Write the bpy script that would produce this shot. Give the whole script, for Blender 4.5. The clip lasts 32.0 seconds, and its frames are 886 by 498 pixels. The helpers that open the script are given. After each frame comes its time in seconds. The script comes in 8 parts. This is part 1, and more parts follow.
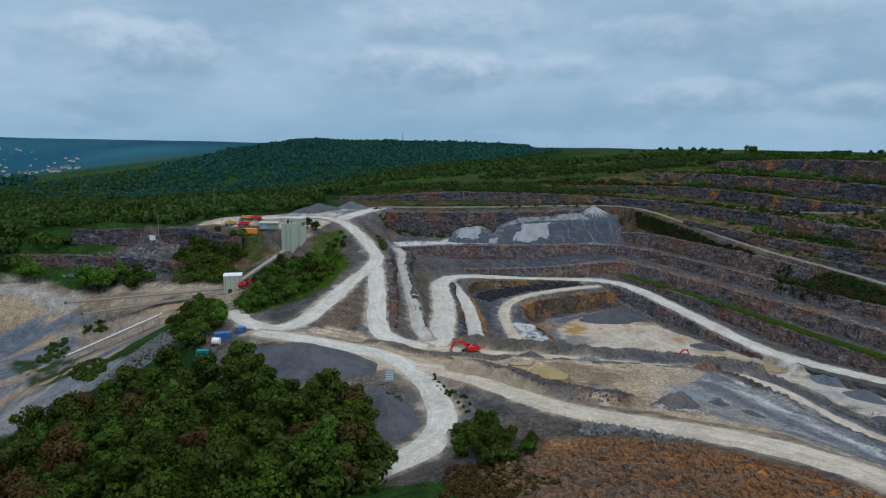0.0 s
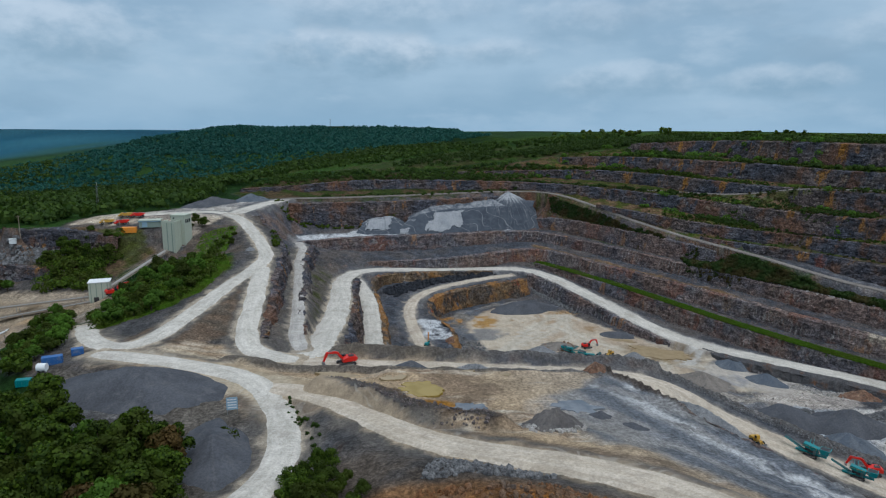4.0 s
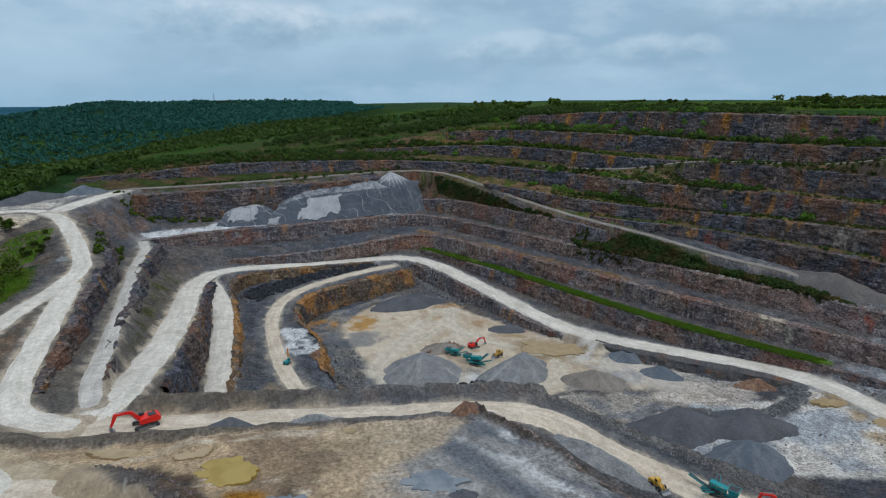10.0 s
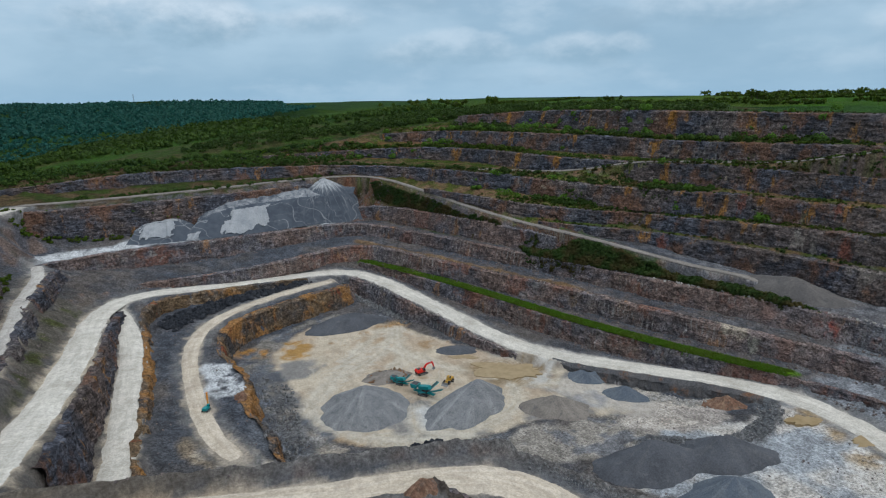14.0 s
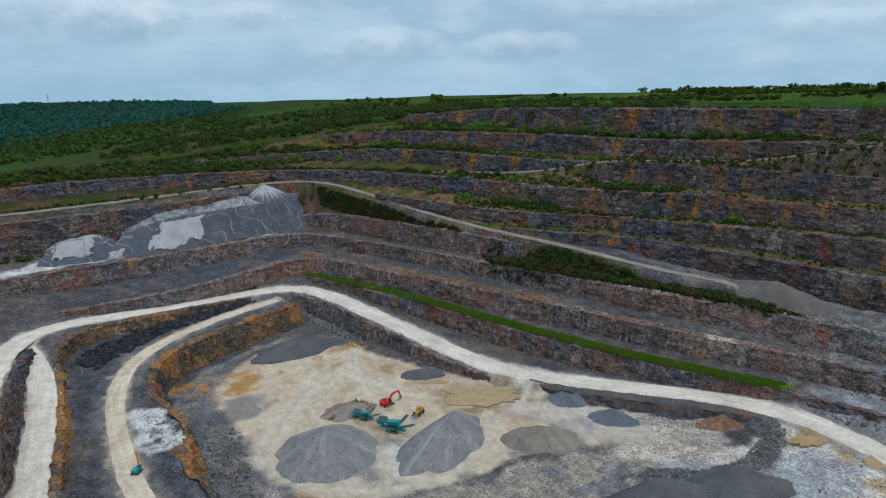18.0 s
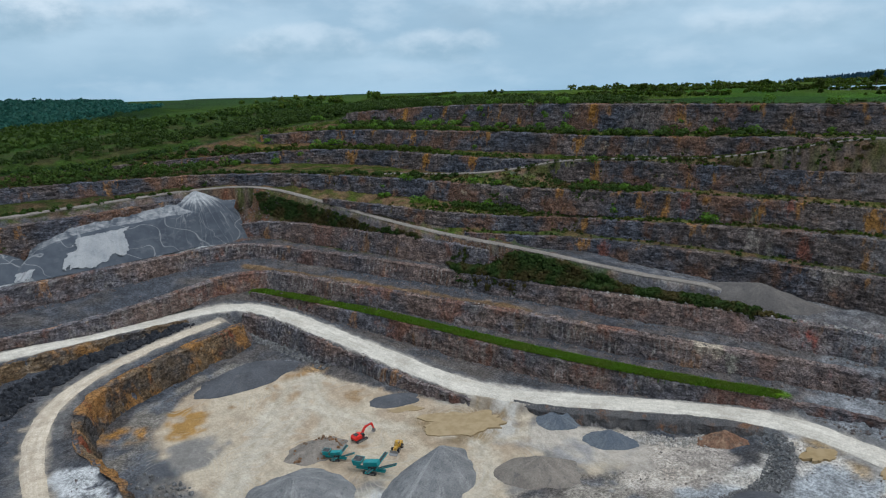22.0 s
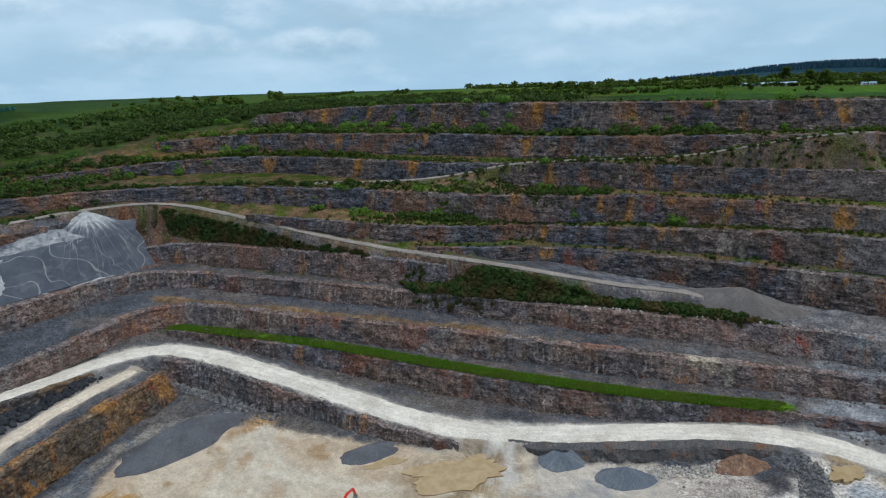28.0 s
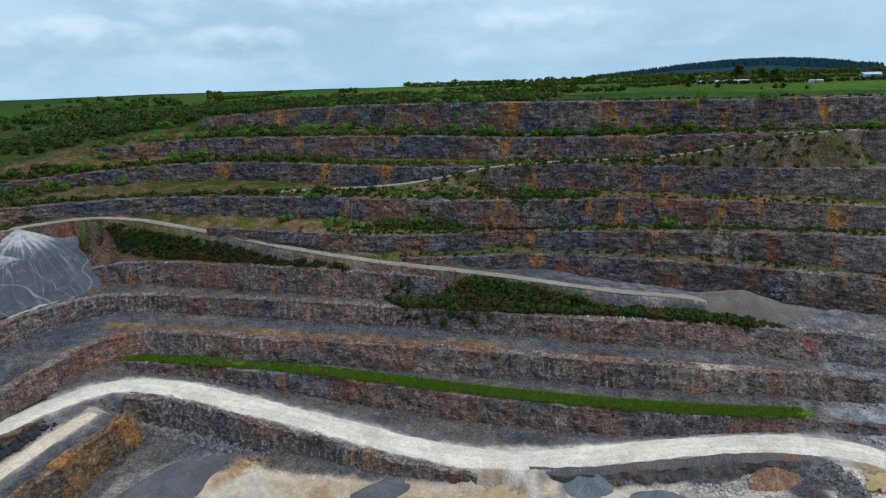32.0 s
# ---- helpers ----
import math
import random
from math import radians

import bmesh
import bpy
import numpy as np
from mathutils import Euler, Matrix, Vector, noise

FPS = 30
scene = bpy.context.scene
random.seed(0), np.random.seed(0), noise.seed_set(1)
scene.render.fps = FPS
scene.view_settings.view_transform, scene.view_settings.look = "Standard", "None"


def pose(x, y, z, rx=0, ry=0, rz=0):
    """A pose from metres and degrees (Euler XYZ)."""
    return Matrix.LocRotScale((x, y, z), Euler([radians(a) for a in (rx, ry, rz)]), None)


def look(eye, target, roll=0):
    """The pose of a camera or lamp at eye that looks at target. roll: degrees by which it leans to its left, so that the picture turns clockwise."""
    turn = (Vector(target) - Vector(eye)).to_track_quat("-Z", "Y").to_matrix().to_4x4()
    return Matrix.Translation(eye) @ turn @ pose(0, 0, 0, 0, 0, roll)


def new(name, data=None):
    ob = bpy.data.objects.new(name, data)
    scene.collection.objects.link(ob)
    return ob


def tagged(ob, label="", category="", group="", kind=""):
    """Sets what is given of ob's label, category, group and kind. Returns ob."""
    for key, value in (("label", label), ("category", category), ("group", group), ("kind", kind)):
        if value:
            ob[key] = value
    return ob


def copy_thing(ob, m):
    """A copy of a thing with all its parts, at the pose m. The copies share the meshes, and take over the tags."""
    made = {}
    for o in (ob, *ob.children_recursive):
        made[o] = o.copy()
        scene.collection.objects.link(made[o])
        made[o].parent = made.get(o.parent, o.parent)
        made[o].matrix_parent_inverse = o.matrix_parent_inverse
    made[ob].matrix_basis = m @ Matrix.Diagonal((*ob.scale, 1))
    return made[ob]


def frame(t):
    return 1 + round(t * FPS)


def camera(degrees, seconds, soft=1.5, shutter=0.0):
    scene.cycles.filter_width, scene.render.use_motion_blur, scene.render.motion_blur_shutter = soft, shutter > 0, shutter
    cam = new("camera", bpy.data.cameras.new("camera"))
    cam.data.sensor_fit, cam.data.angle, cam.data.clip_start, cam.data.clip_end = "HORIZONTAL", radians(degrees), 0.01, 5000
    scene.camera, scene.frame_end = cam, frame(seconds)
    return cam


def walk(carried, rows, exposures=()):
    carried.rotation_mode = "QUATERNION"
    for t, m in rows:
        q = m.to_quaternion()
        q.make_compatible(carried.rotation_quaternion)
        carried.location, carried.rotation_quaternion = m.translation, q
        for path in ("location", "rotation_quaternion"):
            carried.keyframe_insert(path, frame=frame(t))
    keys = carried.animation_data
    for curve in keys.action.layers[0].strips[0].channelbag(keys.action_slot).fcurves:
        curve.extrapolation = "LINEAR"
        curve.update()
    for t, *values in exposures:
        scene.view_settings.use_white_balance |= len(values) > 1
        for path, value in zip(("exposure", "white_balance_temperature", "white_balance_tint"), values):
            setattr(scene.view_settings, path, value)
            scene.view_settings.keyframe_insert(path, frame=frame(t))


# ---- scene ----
cam = camera(70.7, 32.0, soft=1.2)
ROWS = [
    (0, -1.25, -0.52, 126.27, 80.35, -1.34, -0.25),
    (0.5, 1.67, 1.90, 126.44, 80.33, -1.25, -1.15),
    (1, 4.73, 4.61, 126.53, 80.25, -1.18, -1.98),
    (1.5, 7.46, 7.14, 126.64, 80.09, -1.09, -2.69),
    (2, 10.43, 9.94, 126.74, 79.90, -0.98, -3.46),
    (2.5, 13.08, 12.58, 126.83, 79.71, -0.91, -4.19),
    (3, 15.91, 15.57, 126.97, 79.52, -0.82, -4.95),
    (3.5, 18.59, 18.35, 127.09, 79.32, -0.68, -5.58),
    (5.5, 28.43, 30.80, 127.92, 78.33, -0.33, -8.55),
    (6, 30.84, 34.18, 128.09, 78.06, -0.24, -9.34),
    (6.5, 32.97, 37.33, 128.21, 77.79, -0.15, -10.02),
    (7, 35.08, 40.89, 128.37, 77.43, -0.10, -10.77),
    (7.5, 36.99, 44.14, 128.50, 77.11, -0.04, -11.65),
    (8, 38.86, 47.79, 128.69, 76.74, 0.04, -12.57),
    (8.5, 40.65, 51.08, 128.94, 76.65, 0.10, -13.40),
    (9, 42.37, 54.81, 129.09, 76.62, 0.16, -14.22),
    (9.5, 43.74, 58.30, 129.22, 76.62, 0.19, -14.90),
    (10, 45.47, 61.94, 129.31, 76.63, 0.25, -15.38),
    (10.5, 46.73, 65.58, 129.49, 76.63, 0.32, -15.93),
    (11, 47.95, 69.50, 129.69, 76.60, 0.40, -16.70),
    (11.5, 49.03, 73.16, 129.90, 76.56, 0.48, -17.50),
    (12, 50.19, 77.07, 130.03, 76.47, 0.55, -18.39),
    (12.5, 50.92, 80.73, 130.07, 76.43, 0.62, -19.27),
    (13, 51.66, 84.64, 130.10, 76.42, 0.67, -20.12),
    (13.5, 52.37, 88.26, 130.10, 76.45, 0.74, -20.62),
    (14, 53.00, 92.30, 130.36, 76.42, 0.82, -21.31),
    (14.5, 53.75, 95.95, 130.30, 76.43, 0.93, -22.01),
    (16.5, 54.86, 112.09, 130.27, 76.37, 1.08, -24.82),
    (17, 54.98, 116.23, 130.36, 76.31, 1.09, -25.41),
    (17.5, 54.90, 120.15, 130.28, 76.26, 1.12, -26.05),
    (18, 54.72, 124.41, 130.25, 76.18, 1.17, -27.13),
    (18.5, 54.64, 128.36, 130.03, 76.16, 1.18, -28.08),
    (19, 54.28, 132.69, 129.94, 76.13, 1.22, -29.07),
    (19.5, 54.03, 136.63, 129.79, 76.10, 1.25, -29.82),
    (20, 53.61, 140.98, 129.91, 76.01, 1.26, -30.61),
    (20.5, 53.21, 144.98, 129.66, 76.01, 1.25, -31.40),
    (21, 53.02, 149.18, 129.48, 75.97, 1.27, -32.28),
    (21.5, 52.73, 152.99, 129.50, 75.91, 1.27, -33.10),
    (22, 52.56, 157.23, 129.31, 75.87, 1.31, -34.00),
    (22.5, 52.15, 161.09, 129.17, 75.86, 1.30, -34.79),
    (23, 52.05, 165.02, 129.17, 75.84, 1.34, -35.63),
    (23.5, 51.68, 168.97, 129.06, 75.82, 1.32, -36.48),
    (24, 51.74, 172.79, 129.23, 75.77, 1.40, -37.23),
    (24.5, 51.48, 176.72, 129.21, 75.75, 1.43, -38.15),
    (25, 51.19, 180.86, 129.18, 75.72, 1.46, -39.12),
    (25.5, 50.86, 184.57, 129.24, 75.68, 1.49, -39.97),
    (27.5, 49.84, 200.43, 129.45, 75.59, 1.62, -43.60),
    (28, 49.58, 204.56, 129.60, 75.56, 1.65, -44.47),
    (28.5, 49.30, 208.34, 129.74, 75.53, 1.68, -45.23),
    (29, 48.91, 212.48, 129.81, 75.50, 1.71, -46.09),
    (29.5, 48.68, 216.30, 129.99, 75.48, 1.77, -46.91),
    (30, 48.23, 220.50, 130.23, 75.41, 1.72, -47.69),
    (30.5, 47.85, 224.31, 130.44, 75.36, 1.76, -48.34),
    (31, 47.55, 228.45, 130.58, 75.32, 1.79, -49.23),
    (31.5, 47.19, 232.33, 130.69, 75.27, 1.82, -50.11),
    (32, 46.74, 236.52, 130.92, 75.21, 1.86, -50.96),
]
walk(cam, [(t, pose(x, y, z, rx, ry, rz)) for t, x, y, z, rx, ry, rz in ROWS], [(0, -0.11, 5720, 10), (10, 0.03, 5900, 10), (18, 0.17, 5980, 10), (26, 0.30, 6000, 10), (32, 0.42, 6020, 10)])
scene.view_settings.exposure = 0.0

# ---- light: overcast sky with a weak, wide sun ----
SUN_TURN, SUN_UP = 145.0, 58.0
world = bpy.data.worlds.new("overcast_sky")
scene.world = world
world.use_nodes = True
wt = world.node_tree
wt.nodes.clear()


def wn(kind, **values):
    n = wt.nodes.new(kind)
    for k, v in values.items():
        n.inputs[k].default_value = v
    return n


w_out = wn("ShaderNodeOutputWorld")
w_bg = wn("ShaderNodeBackground", Strength=1.0)
w_sky = wt.nodes.new("ShaderNodeTexSky")
w_sky.sky_type, w_sky.sun_disc = "NISHITA", False
w_sky.sun_elevation, w_sky.sun_rotation = radians(SUN_UP), radians(SUN_TURN)
w_sky.air_density, w_sky.dust_density = 1.4, 2.0
w_co = wt.nodes.new("ShaderNodeTexCoord")
w_sep = wt.nodes.new("ShaderNodeSeparateXYZ")
wt.links.new(w_co.outputs["Generated"], w_sep.inputs[0])


def wmath(op, a, b=None, clamp=False):
    n = wt.nodes.new("ShaderNodeMath")
    n.operation, n.use_clamp = op, clamp
    for k, v in enumerate((a, b)):
        if v is None:
            continue
        if isinstance(v, (int, float)):
            n.inputs[k].default_value = v
        else:
            wt.links.new(v, n.inputs[k])
    return n.outputs[0]


def wmix(fac, a, b):
    n = wt.nodes.new("ShaderNodeMix")
    n.data_type = "RGBA"
    for k, v in ((0, fac), (6, a), (7, b)):
        if isinstance(v, tuple):
            n.inputs[k].default_value = (*v, 1)
        elif isinstance(v, float):
            n.inputs[k].default_value = v
        else:
            wt.links.new(v, n.inputs[k])
    return n.outputs[2]


up = wmath("MAXIMUM", w_sep.outputs[2], 0.0)
# bearing and height above the horizon, in degrees
bearing = wmath("MULTIPLY", wmath("ARCTAN2", w_sep.outputs[0], w_sep.outputs[1]), 57.2958)
height = wmath("MULTIPLY", wmath("ARCSINE", w_sep.outputs[2]), 57.2958)


def ramp_(v, lo, hi):
    r = wt.nodes.new("ShaderNodeMapRange")
    r.interpolation_type = "SMOOTHSTEP"
    r.inputs[1].default_value, r.inputs[2].default_value = lo, hi
    wt.links.new(v, r.inputs[0])
    return r.outputs[0]


def cloud(scale, detail, rough, shift, tall=2.6):
    """Noise over the sky, drawn out along the horizon."""
    com = wt.nodes.new("ShaderNodeCombineXYZ")
    wt.links.new(bearing, com.inputs[0])
    wt.links.new(wmath("MULTIPLY", height, tall), com.inputs[1])
    com.inputs[2].default_value = shift
    n = wn("ShaderNodeTexNoise", Scale=scale, Detail=detail, Roughness=rough)
    wt.links.new(com.outputs[0], n.inputs["Vector"])
    return n.outputs[0]


haze = wmath("POWER", wmath("SUBTRACT", 1.0, up, True), 9.0)
veil = wmix(ramp_(cloud(0.055, 5.0, 0.52, 3.0), 0.36, 0.66), (0.27, 0.435, 0.565), (0.46, 0.62, 0.73))
veil = wmix(wmath("MULTIPLY", ramp_(cloud(0.12, 6.0, 0.55, 21.0), 0.50, 0.72), 0.6), veil, (0.60, 0.72, 0.80))
veil = wmix(wmath("MULTIPLY", ramp_(cloud(0.10, 5.0, 0.55, 37.0), 0.54, 0.74), 0.5), veil, (0.225, 0.36, 0.47))
ragged, finer = cloud(0.22, 6.0, 0.58, 55.0, 1.8), cloud(0.42, 6.0, 0.6, 71.0, 1.6)
# the clouds that stand out: bearing, height, half width, half height, how dense
for b0, h0, wide, tall, much in ((-0.5, 6.4, 8.5, 2.1, 0.85), (-25.5, 6.8, 8.5, 2.6, 0.7), (2.0, 10.2, 11.0, 2.4, 0.5), (11.0, 6.6, 4.5, 1.3, 0.5), (21.5, 4.2, 7.0, 1.6, 0.55), (34.0, 3.9, 6.0, 1.5, 0.6), (18.0, 9.0, 8.0, 1.8, 0.4), (46.0, 7.2, 10.0, 2.0, 0.45), (61.0, 4.6, 9.0, 1.6, 0.45), (78.0, 7.0, 9.0, 2.2, 0.4), (30.0, 11.0, 9.0, 2.0, 0.4)):
    du = wmath("DIVIDE", wmath("SUBTRACT", bearing, b0), wide)
    dv = wmath("DIVIDE", wmath("SUBTRACT", height, h0), tall)
    far_ = wmath("ADD", wmath("MULTIPLY", du, du), wmath("MULTIPLY", dv, dv))
    far_ = wmath("ADD", far_, wmath("MULTIPLY", wmath("SUBTRACT", ragged, 0.5), 2.8))
    body = wmath("SUBTRACT", 1.0, ramp_(far_, 0.0, 1.25))
    lit = ramp_(wmath("ADD", dv, wmath("MULTIPLY", wmath("SUBTRACT", finer, 0.5), 2.4)), -0.75, 0.95)
    veil = wmix(wmath("MULTIPLY", body, much), veil, wmix(lit, (0.20, 0.35, 0.46), (0.80, 0.87, 0.91)))
low = wmix(wmath("MULTIPLY", haze, 0.62), veil, (0.385, 0.575, 0.71))
# an overcast sky grows brighter towards the zenith
w_high = wt.nodes.new("ShaderNodeVectorMath")
w_high.operation = "SCALE"
wt.links.new(wmix(wmath("MULTIPLY", up, 1.25, True), low, (0.575, 0.60, 0.61)), w_high.inputs[0])
wt.links.new(wmath("ADD", 0.92, wmath("MULTIPLY", wmath("MULTIPLY", up, up), 1.2)), w_high.inputs[3])
w_gain = wt.nodes.new("ShaderNodeMix")
w_gain.data_type, w_gain.blend_type = "RGBA", "MIX"
w_gain.inputs[0].default_value = 0.9
w_scale = wt.nodes.new("ShaderNodeVectorMath")
w_scale.operation = "SCALE"
w_scale.inputs[3].default_value = 0.08
wt.links.new(w_sky.outputs[0], w_scale.inputs[0])
wt.links.new(w_scale.outputs[0], w_gain.inputs[6])
wt.links.new(w_high.outputs[0], w_gain.inputs[7])
wt.links.new(w_gain.outputs[2], w_bg.inputs[0])
wt.links.new(w_bg.outputs[0], w_out.inputs[0])

sun = new("sun", bpy.data.lights.new("sun", "SUN"))
sun.data.energy, sun.data.angle, sun.data.color = 1.25, radians(30), (1.0, 0.955, 0.89)
sun_dir = Vector((math.sin(radians(SUN_TURN)) * math.cos(radians(SUN_UP)), math.cos(radians(SUN_TURN)) * math.cos(radians(SUN_UP)), math.sin(radians(SUN_UP))))
sun.matrix_world = look(sun_dir * 300, (0, 0, 0))

# ---- materials ----


class Mat:
    """A small helper to wire one node material."""

    def __init__(self, name, rough=0.9, metal=0.0):
        self.m = bpy.data.materials.new(name)
        self.m.use_nodes = True
        self.t = self.m.node_tree
        self.b = self.t.nodes["Principled BSDF"]
        self.b.inputs["Roughness"].default_value = rough
        self.b.inputs["Metallic"].default_value = metal
        self.b.inputs["Specular IOR Level"].default_value = 0.25 if rough < 0.8 else 0.04
        self.geo = self.t.nodes.new("ShaderNodeNewGeometry")
        self.pos = self.geo.outputs["Position"]

    def put(self, socket, v):
        if isinstance(v, tuple):
            socket.default_value = (*v, 1) if len(v) == 3 else v
        elif isinstance(v, (int, float)):
            socket.default_value = v
        else:
            self.t.links.new(v, socket)

    def noise(self, scale, detail=4.0, rough=0.6, stretch=(1, 1, 1), lo=0.35, hi=0.65, shift=0.0):
        mp = self.t.nodes.new("ShaderNodeMapping")
        mp.inputs[1].default_value = (shift, shift * 0.7, shift * 0.3)
        mp.inputs[3].default_value = stretch
        self.t.links.new(self.pos, mp.inputs[0])
        n = self.t.nodes.new("ShaderNodeTexNoise")
        n.inputs["Scale"].default_value, n.inputs["Detail"].default_value, n.inputs["Roughness"].default_value = scale, detail, rough
        self.t.links.new(mp.outputs[0], n.inputs["Vector"])
        return self.ramp(n.outputs[0], lo, hi)

    def cells(self, scale, stretch=(1, 1, 1), feature="F1"):
        mp = self.t.nodes.new("ShaderNodeMapping")
        mp.inputs[3].default_value = stretch
        self.t.links.new(self.pos, mp.inputs[0])
        n = self.t.nodes.new("ShaderNodeTexVoronoi")
        n.inputs["Scale"].default_value = scale
        n.feature = feature
        self.t.links.new(mp.outputs[0], n.inputs["Vector"])
        return n

    def ramp(self, v, lo, hi):
        r = self.t.nodes.new("ShaderNodeMapRange")
        r.interpolation_type = "SMOOTHSTEP"
        r.inputs[1].default_value, r.inputs[2].default_value = lo, hi
        self.t.links.new(v, r.inputs[0])
        return r.outputs[0]

    def mix(self, f, a, b, blend="MIX"):
        n = self.t.nodes.new("ShaderNodeMix")
        n.data_type, n.blend_type = "RGBA", blend
        for k, v in ((0, f), (6, a), (7, b)):
            self.put(n.inputs[k], v)
        return n.outputs[2]

    def math(self, op, a, b=0.0):
        n = self.t.nodes.new("ShaderNodeMath")
        n.operation = op
        self.put(n.inputs[0], a)
        self.put(n.inputs[1], b)
        return n.outputs[0]

    def attr(self, name):
        n = self.t.nodes.new("ShaderNodeAttribute")
        n.attribute_name = name
        return n

    def colour(self, v):
        self.put(self.b.inputs["Base Color"], v)
        return self

    def bump(self, h, strength=0.5, distance=0.3):
        n = self.t.nodes.new("ShaderNodeBump")
        n.inputs["Strength"].default_value, n.inputs["Distance"].default_value = strength, distance
        self.t.links.new(h, n.inputs["Height"])
        self.t.links.new(n.outputs[0], self.b.inputs["Normal"])
        return self


def grit(name, a, b, c=None, scale=0.15, fine=1.2, bumpy=0.35, rough=0.95, streak=None, much=0.6):
    """Loose stone, dust or soil: two colours at a large scale, a third in spots, runs down a heap, and fine speckle."""
    m = Mat(name, rough)
    col = m.mix(m.noise(scale, 5, 0.6), a, b)
    if c:
        col = m.mix(m.noise(scale * 2.3, 6, 0.65, lo=0.52, hi=0.68, shift=40), col, c)
    if streak:
        ground_pos, m.pos = m.pos, m.attr("heap").outputs["Vector"]
        runs = m.noise(1.0, 5, 0.65, (1.3, 1.3, 0.5), 0.50, 0.66, 5)
        m.pos = ground_pos
        col = m.mix(m.math("MULTIPLY", runs, much), col, streak)
    speck = m.noise(fine * 1.3, 5, 0.75, lo=0.36, hi=0.64)
    col = m.mix(0.6 if bumpy > 0.3 else 0.28, col, m.mix(speck, (0.22, 0.22, 0.22), (0.78, 0.78, 0.78)), "OVERLAY")
    m.colour(col).bump(m.noise(fine * 0.8, 5, 0.7, lo=0.25, hi=0.75), bumpy, 0.5)
    return m.m


def paint(name, c, rough=0.45, metal=0.0, dirt=(0.32, 0.29, 0.25), worn=0.5):
    m = Mat(name, rough, metal)
    d = m.noise(0.9, 6, 0.65, lo=0.5, hi=0.75)
    m.colour(m.mix(m.math("MULTIPLY", d, worn), c, dirt))
    return m.m


MFINES = grit("dark_grey_fines", (0.066, 0.069, 0.077), (0.088, 0.092, 0.102), (0.10, 0.102, 0.108), 0.12, 1.4, 0.2, streak=(0.12, 0.118, 0.116), much=0.25)
MBLUE = grit("blue_grey_chippings", (0.085, 0.10, 0.122), (0.12, 0.135, 0.152), (0.075, 0.088, 0.106), 0.12, 1.4, 0.2, streak=(0.17, 0.18, 0.19), much=0.35)
MGRAVEL = grit("grey_crushed_stone", (0.17, 0.174, 0.18), (0.225, 0.228, 0.23), (0.13, 0.134, 0.14), 0.2, 2.4, 0.6, streak=(0.36, 0.36, 0.35), much=0.45)
MBROWN = grit("brown_rubble_soil", (0.165, 0.092, 0.062), (0.215, 0.130, 0.088), (0.13, 0.098, 0.078), 0.12, 0.8, 0.9, streak=(0.36, 0.26, 0.17), much=0.4)
MTAN = grit("tan_gravel", (0.155, 0.137, 0.120), (0.205, 0.182, 0.158), (0.125, 0.115, 0.106), 0.15, 1.3, 0.3, streak=(0.28, 0.25, 0.215), much=0.5)
MBANK = grit("dark_soil_bank", (0.080, 0.080, 0.084), (0.112, 0.106, 0.104), (0.165, 0.092, 0.058), 0.06, 1.6, 0.7)
MPATHHEAP = grit("brown_grey_gravel", (0.098, 0.090, 0.086), (0.125, 0.114, 0.106), (0.084, 0.079, 0.077), 0.15, 1.3, 0.3, streak=(0.19, 0.17, 0.15), much=0.4)


def lane_material(name, a, b, c):
    """A dusty road: wheel ruts along it, worn patches and loose grit."""
    m = Mat(name, 0.95)
    lane = m.attr("lane").outputs["Vector"]
    world_pos, m.pos = m.pos, lane
    ruts = m.noise(1.0, 6, 0.66, (0.05, 0.42, 1), 0.36, 0.66)
    thin = m.noise(1.0, 4, 0.6, (0.06, 1.3, 1), 0.54, 0.70, 30)
    m.pos = world_pos
    col = m.mix(ruts, a, b)
    col = m.mix(m.math("MULTIPLY", thin, 0.32), col, c)
    col = m.mix(m.math("MULTIPLY", m.noise(0.09, 6, 0.62, lo=0.5, hi=0.72, shift=20), 0.55), col, c)
    for scale_, much_ in ((0.12, 0.22), (0.5, 0.22)):
        col = m.mix(much_, col, m.mix(m.noise(scale_, 9, 0.68, lo=0.47, hi=0.53, shift=200 * scale_), (0.36, 0.36, 0.36), (0.62, 0.62, 0.62)), "OVERLAY")
    speck = m.noise(1.6, 6, 0.75, lo=0.35, hi=0.65)
    col = m.mix(0.4, col, m.mix(speck, (0.3, 0.3, 0.3), (0.7, 0.7, 0.7)), "OVERLAY")
    m.colour(col).bump(m.noise(1.6, 5, 0.7, lo=0, hi=1), 0.25, 0.25)
    return m.m


MROAD = lane_material("limestone_dust_road", (0.435, 0.405, 0.348), (0.535, 0.50, 0.44), (0.34, 0.305, 0.255))
MTRACK = lane_material("cream_dust_track", (0.40, 0.34, 0.262), (0.50, 0.435, 0.35), (0.29, 0.235, 0.175))
MPATH = lane_material("grey_gravel_path", (0.17, 0.152, 0.135), (0.235, 0.21, 0.185), (0.125, 0.108, 0.092))
MGREYROAD = lane_material("grey_dust_road", (0.35, 0.33, 0.30), (0.45, 0.42, 0.375), (0.25, 0.235, 0.21))


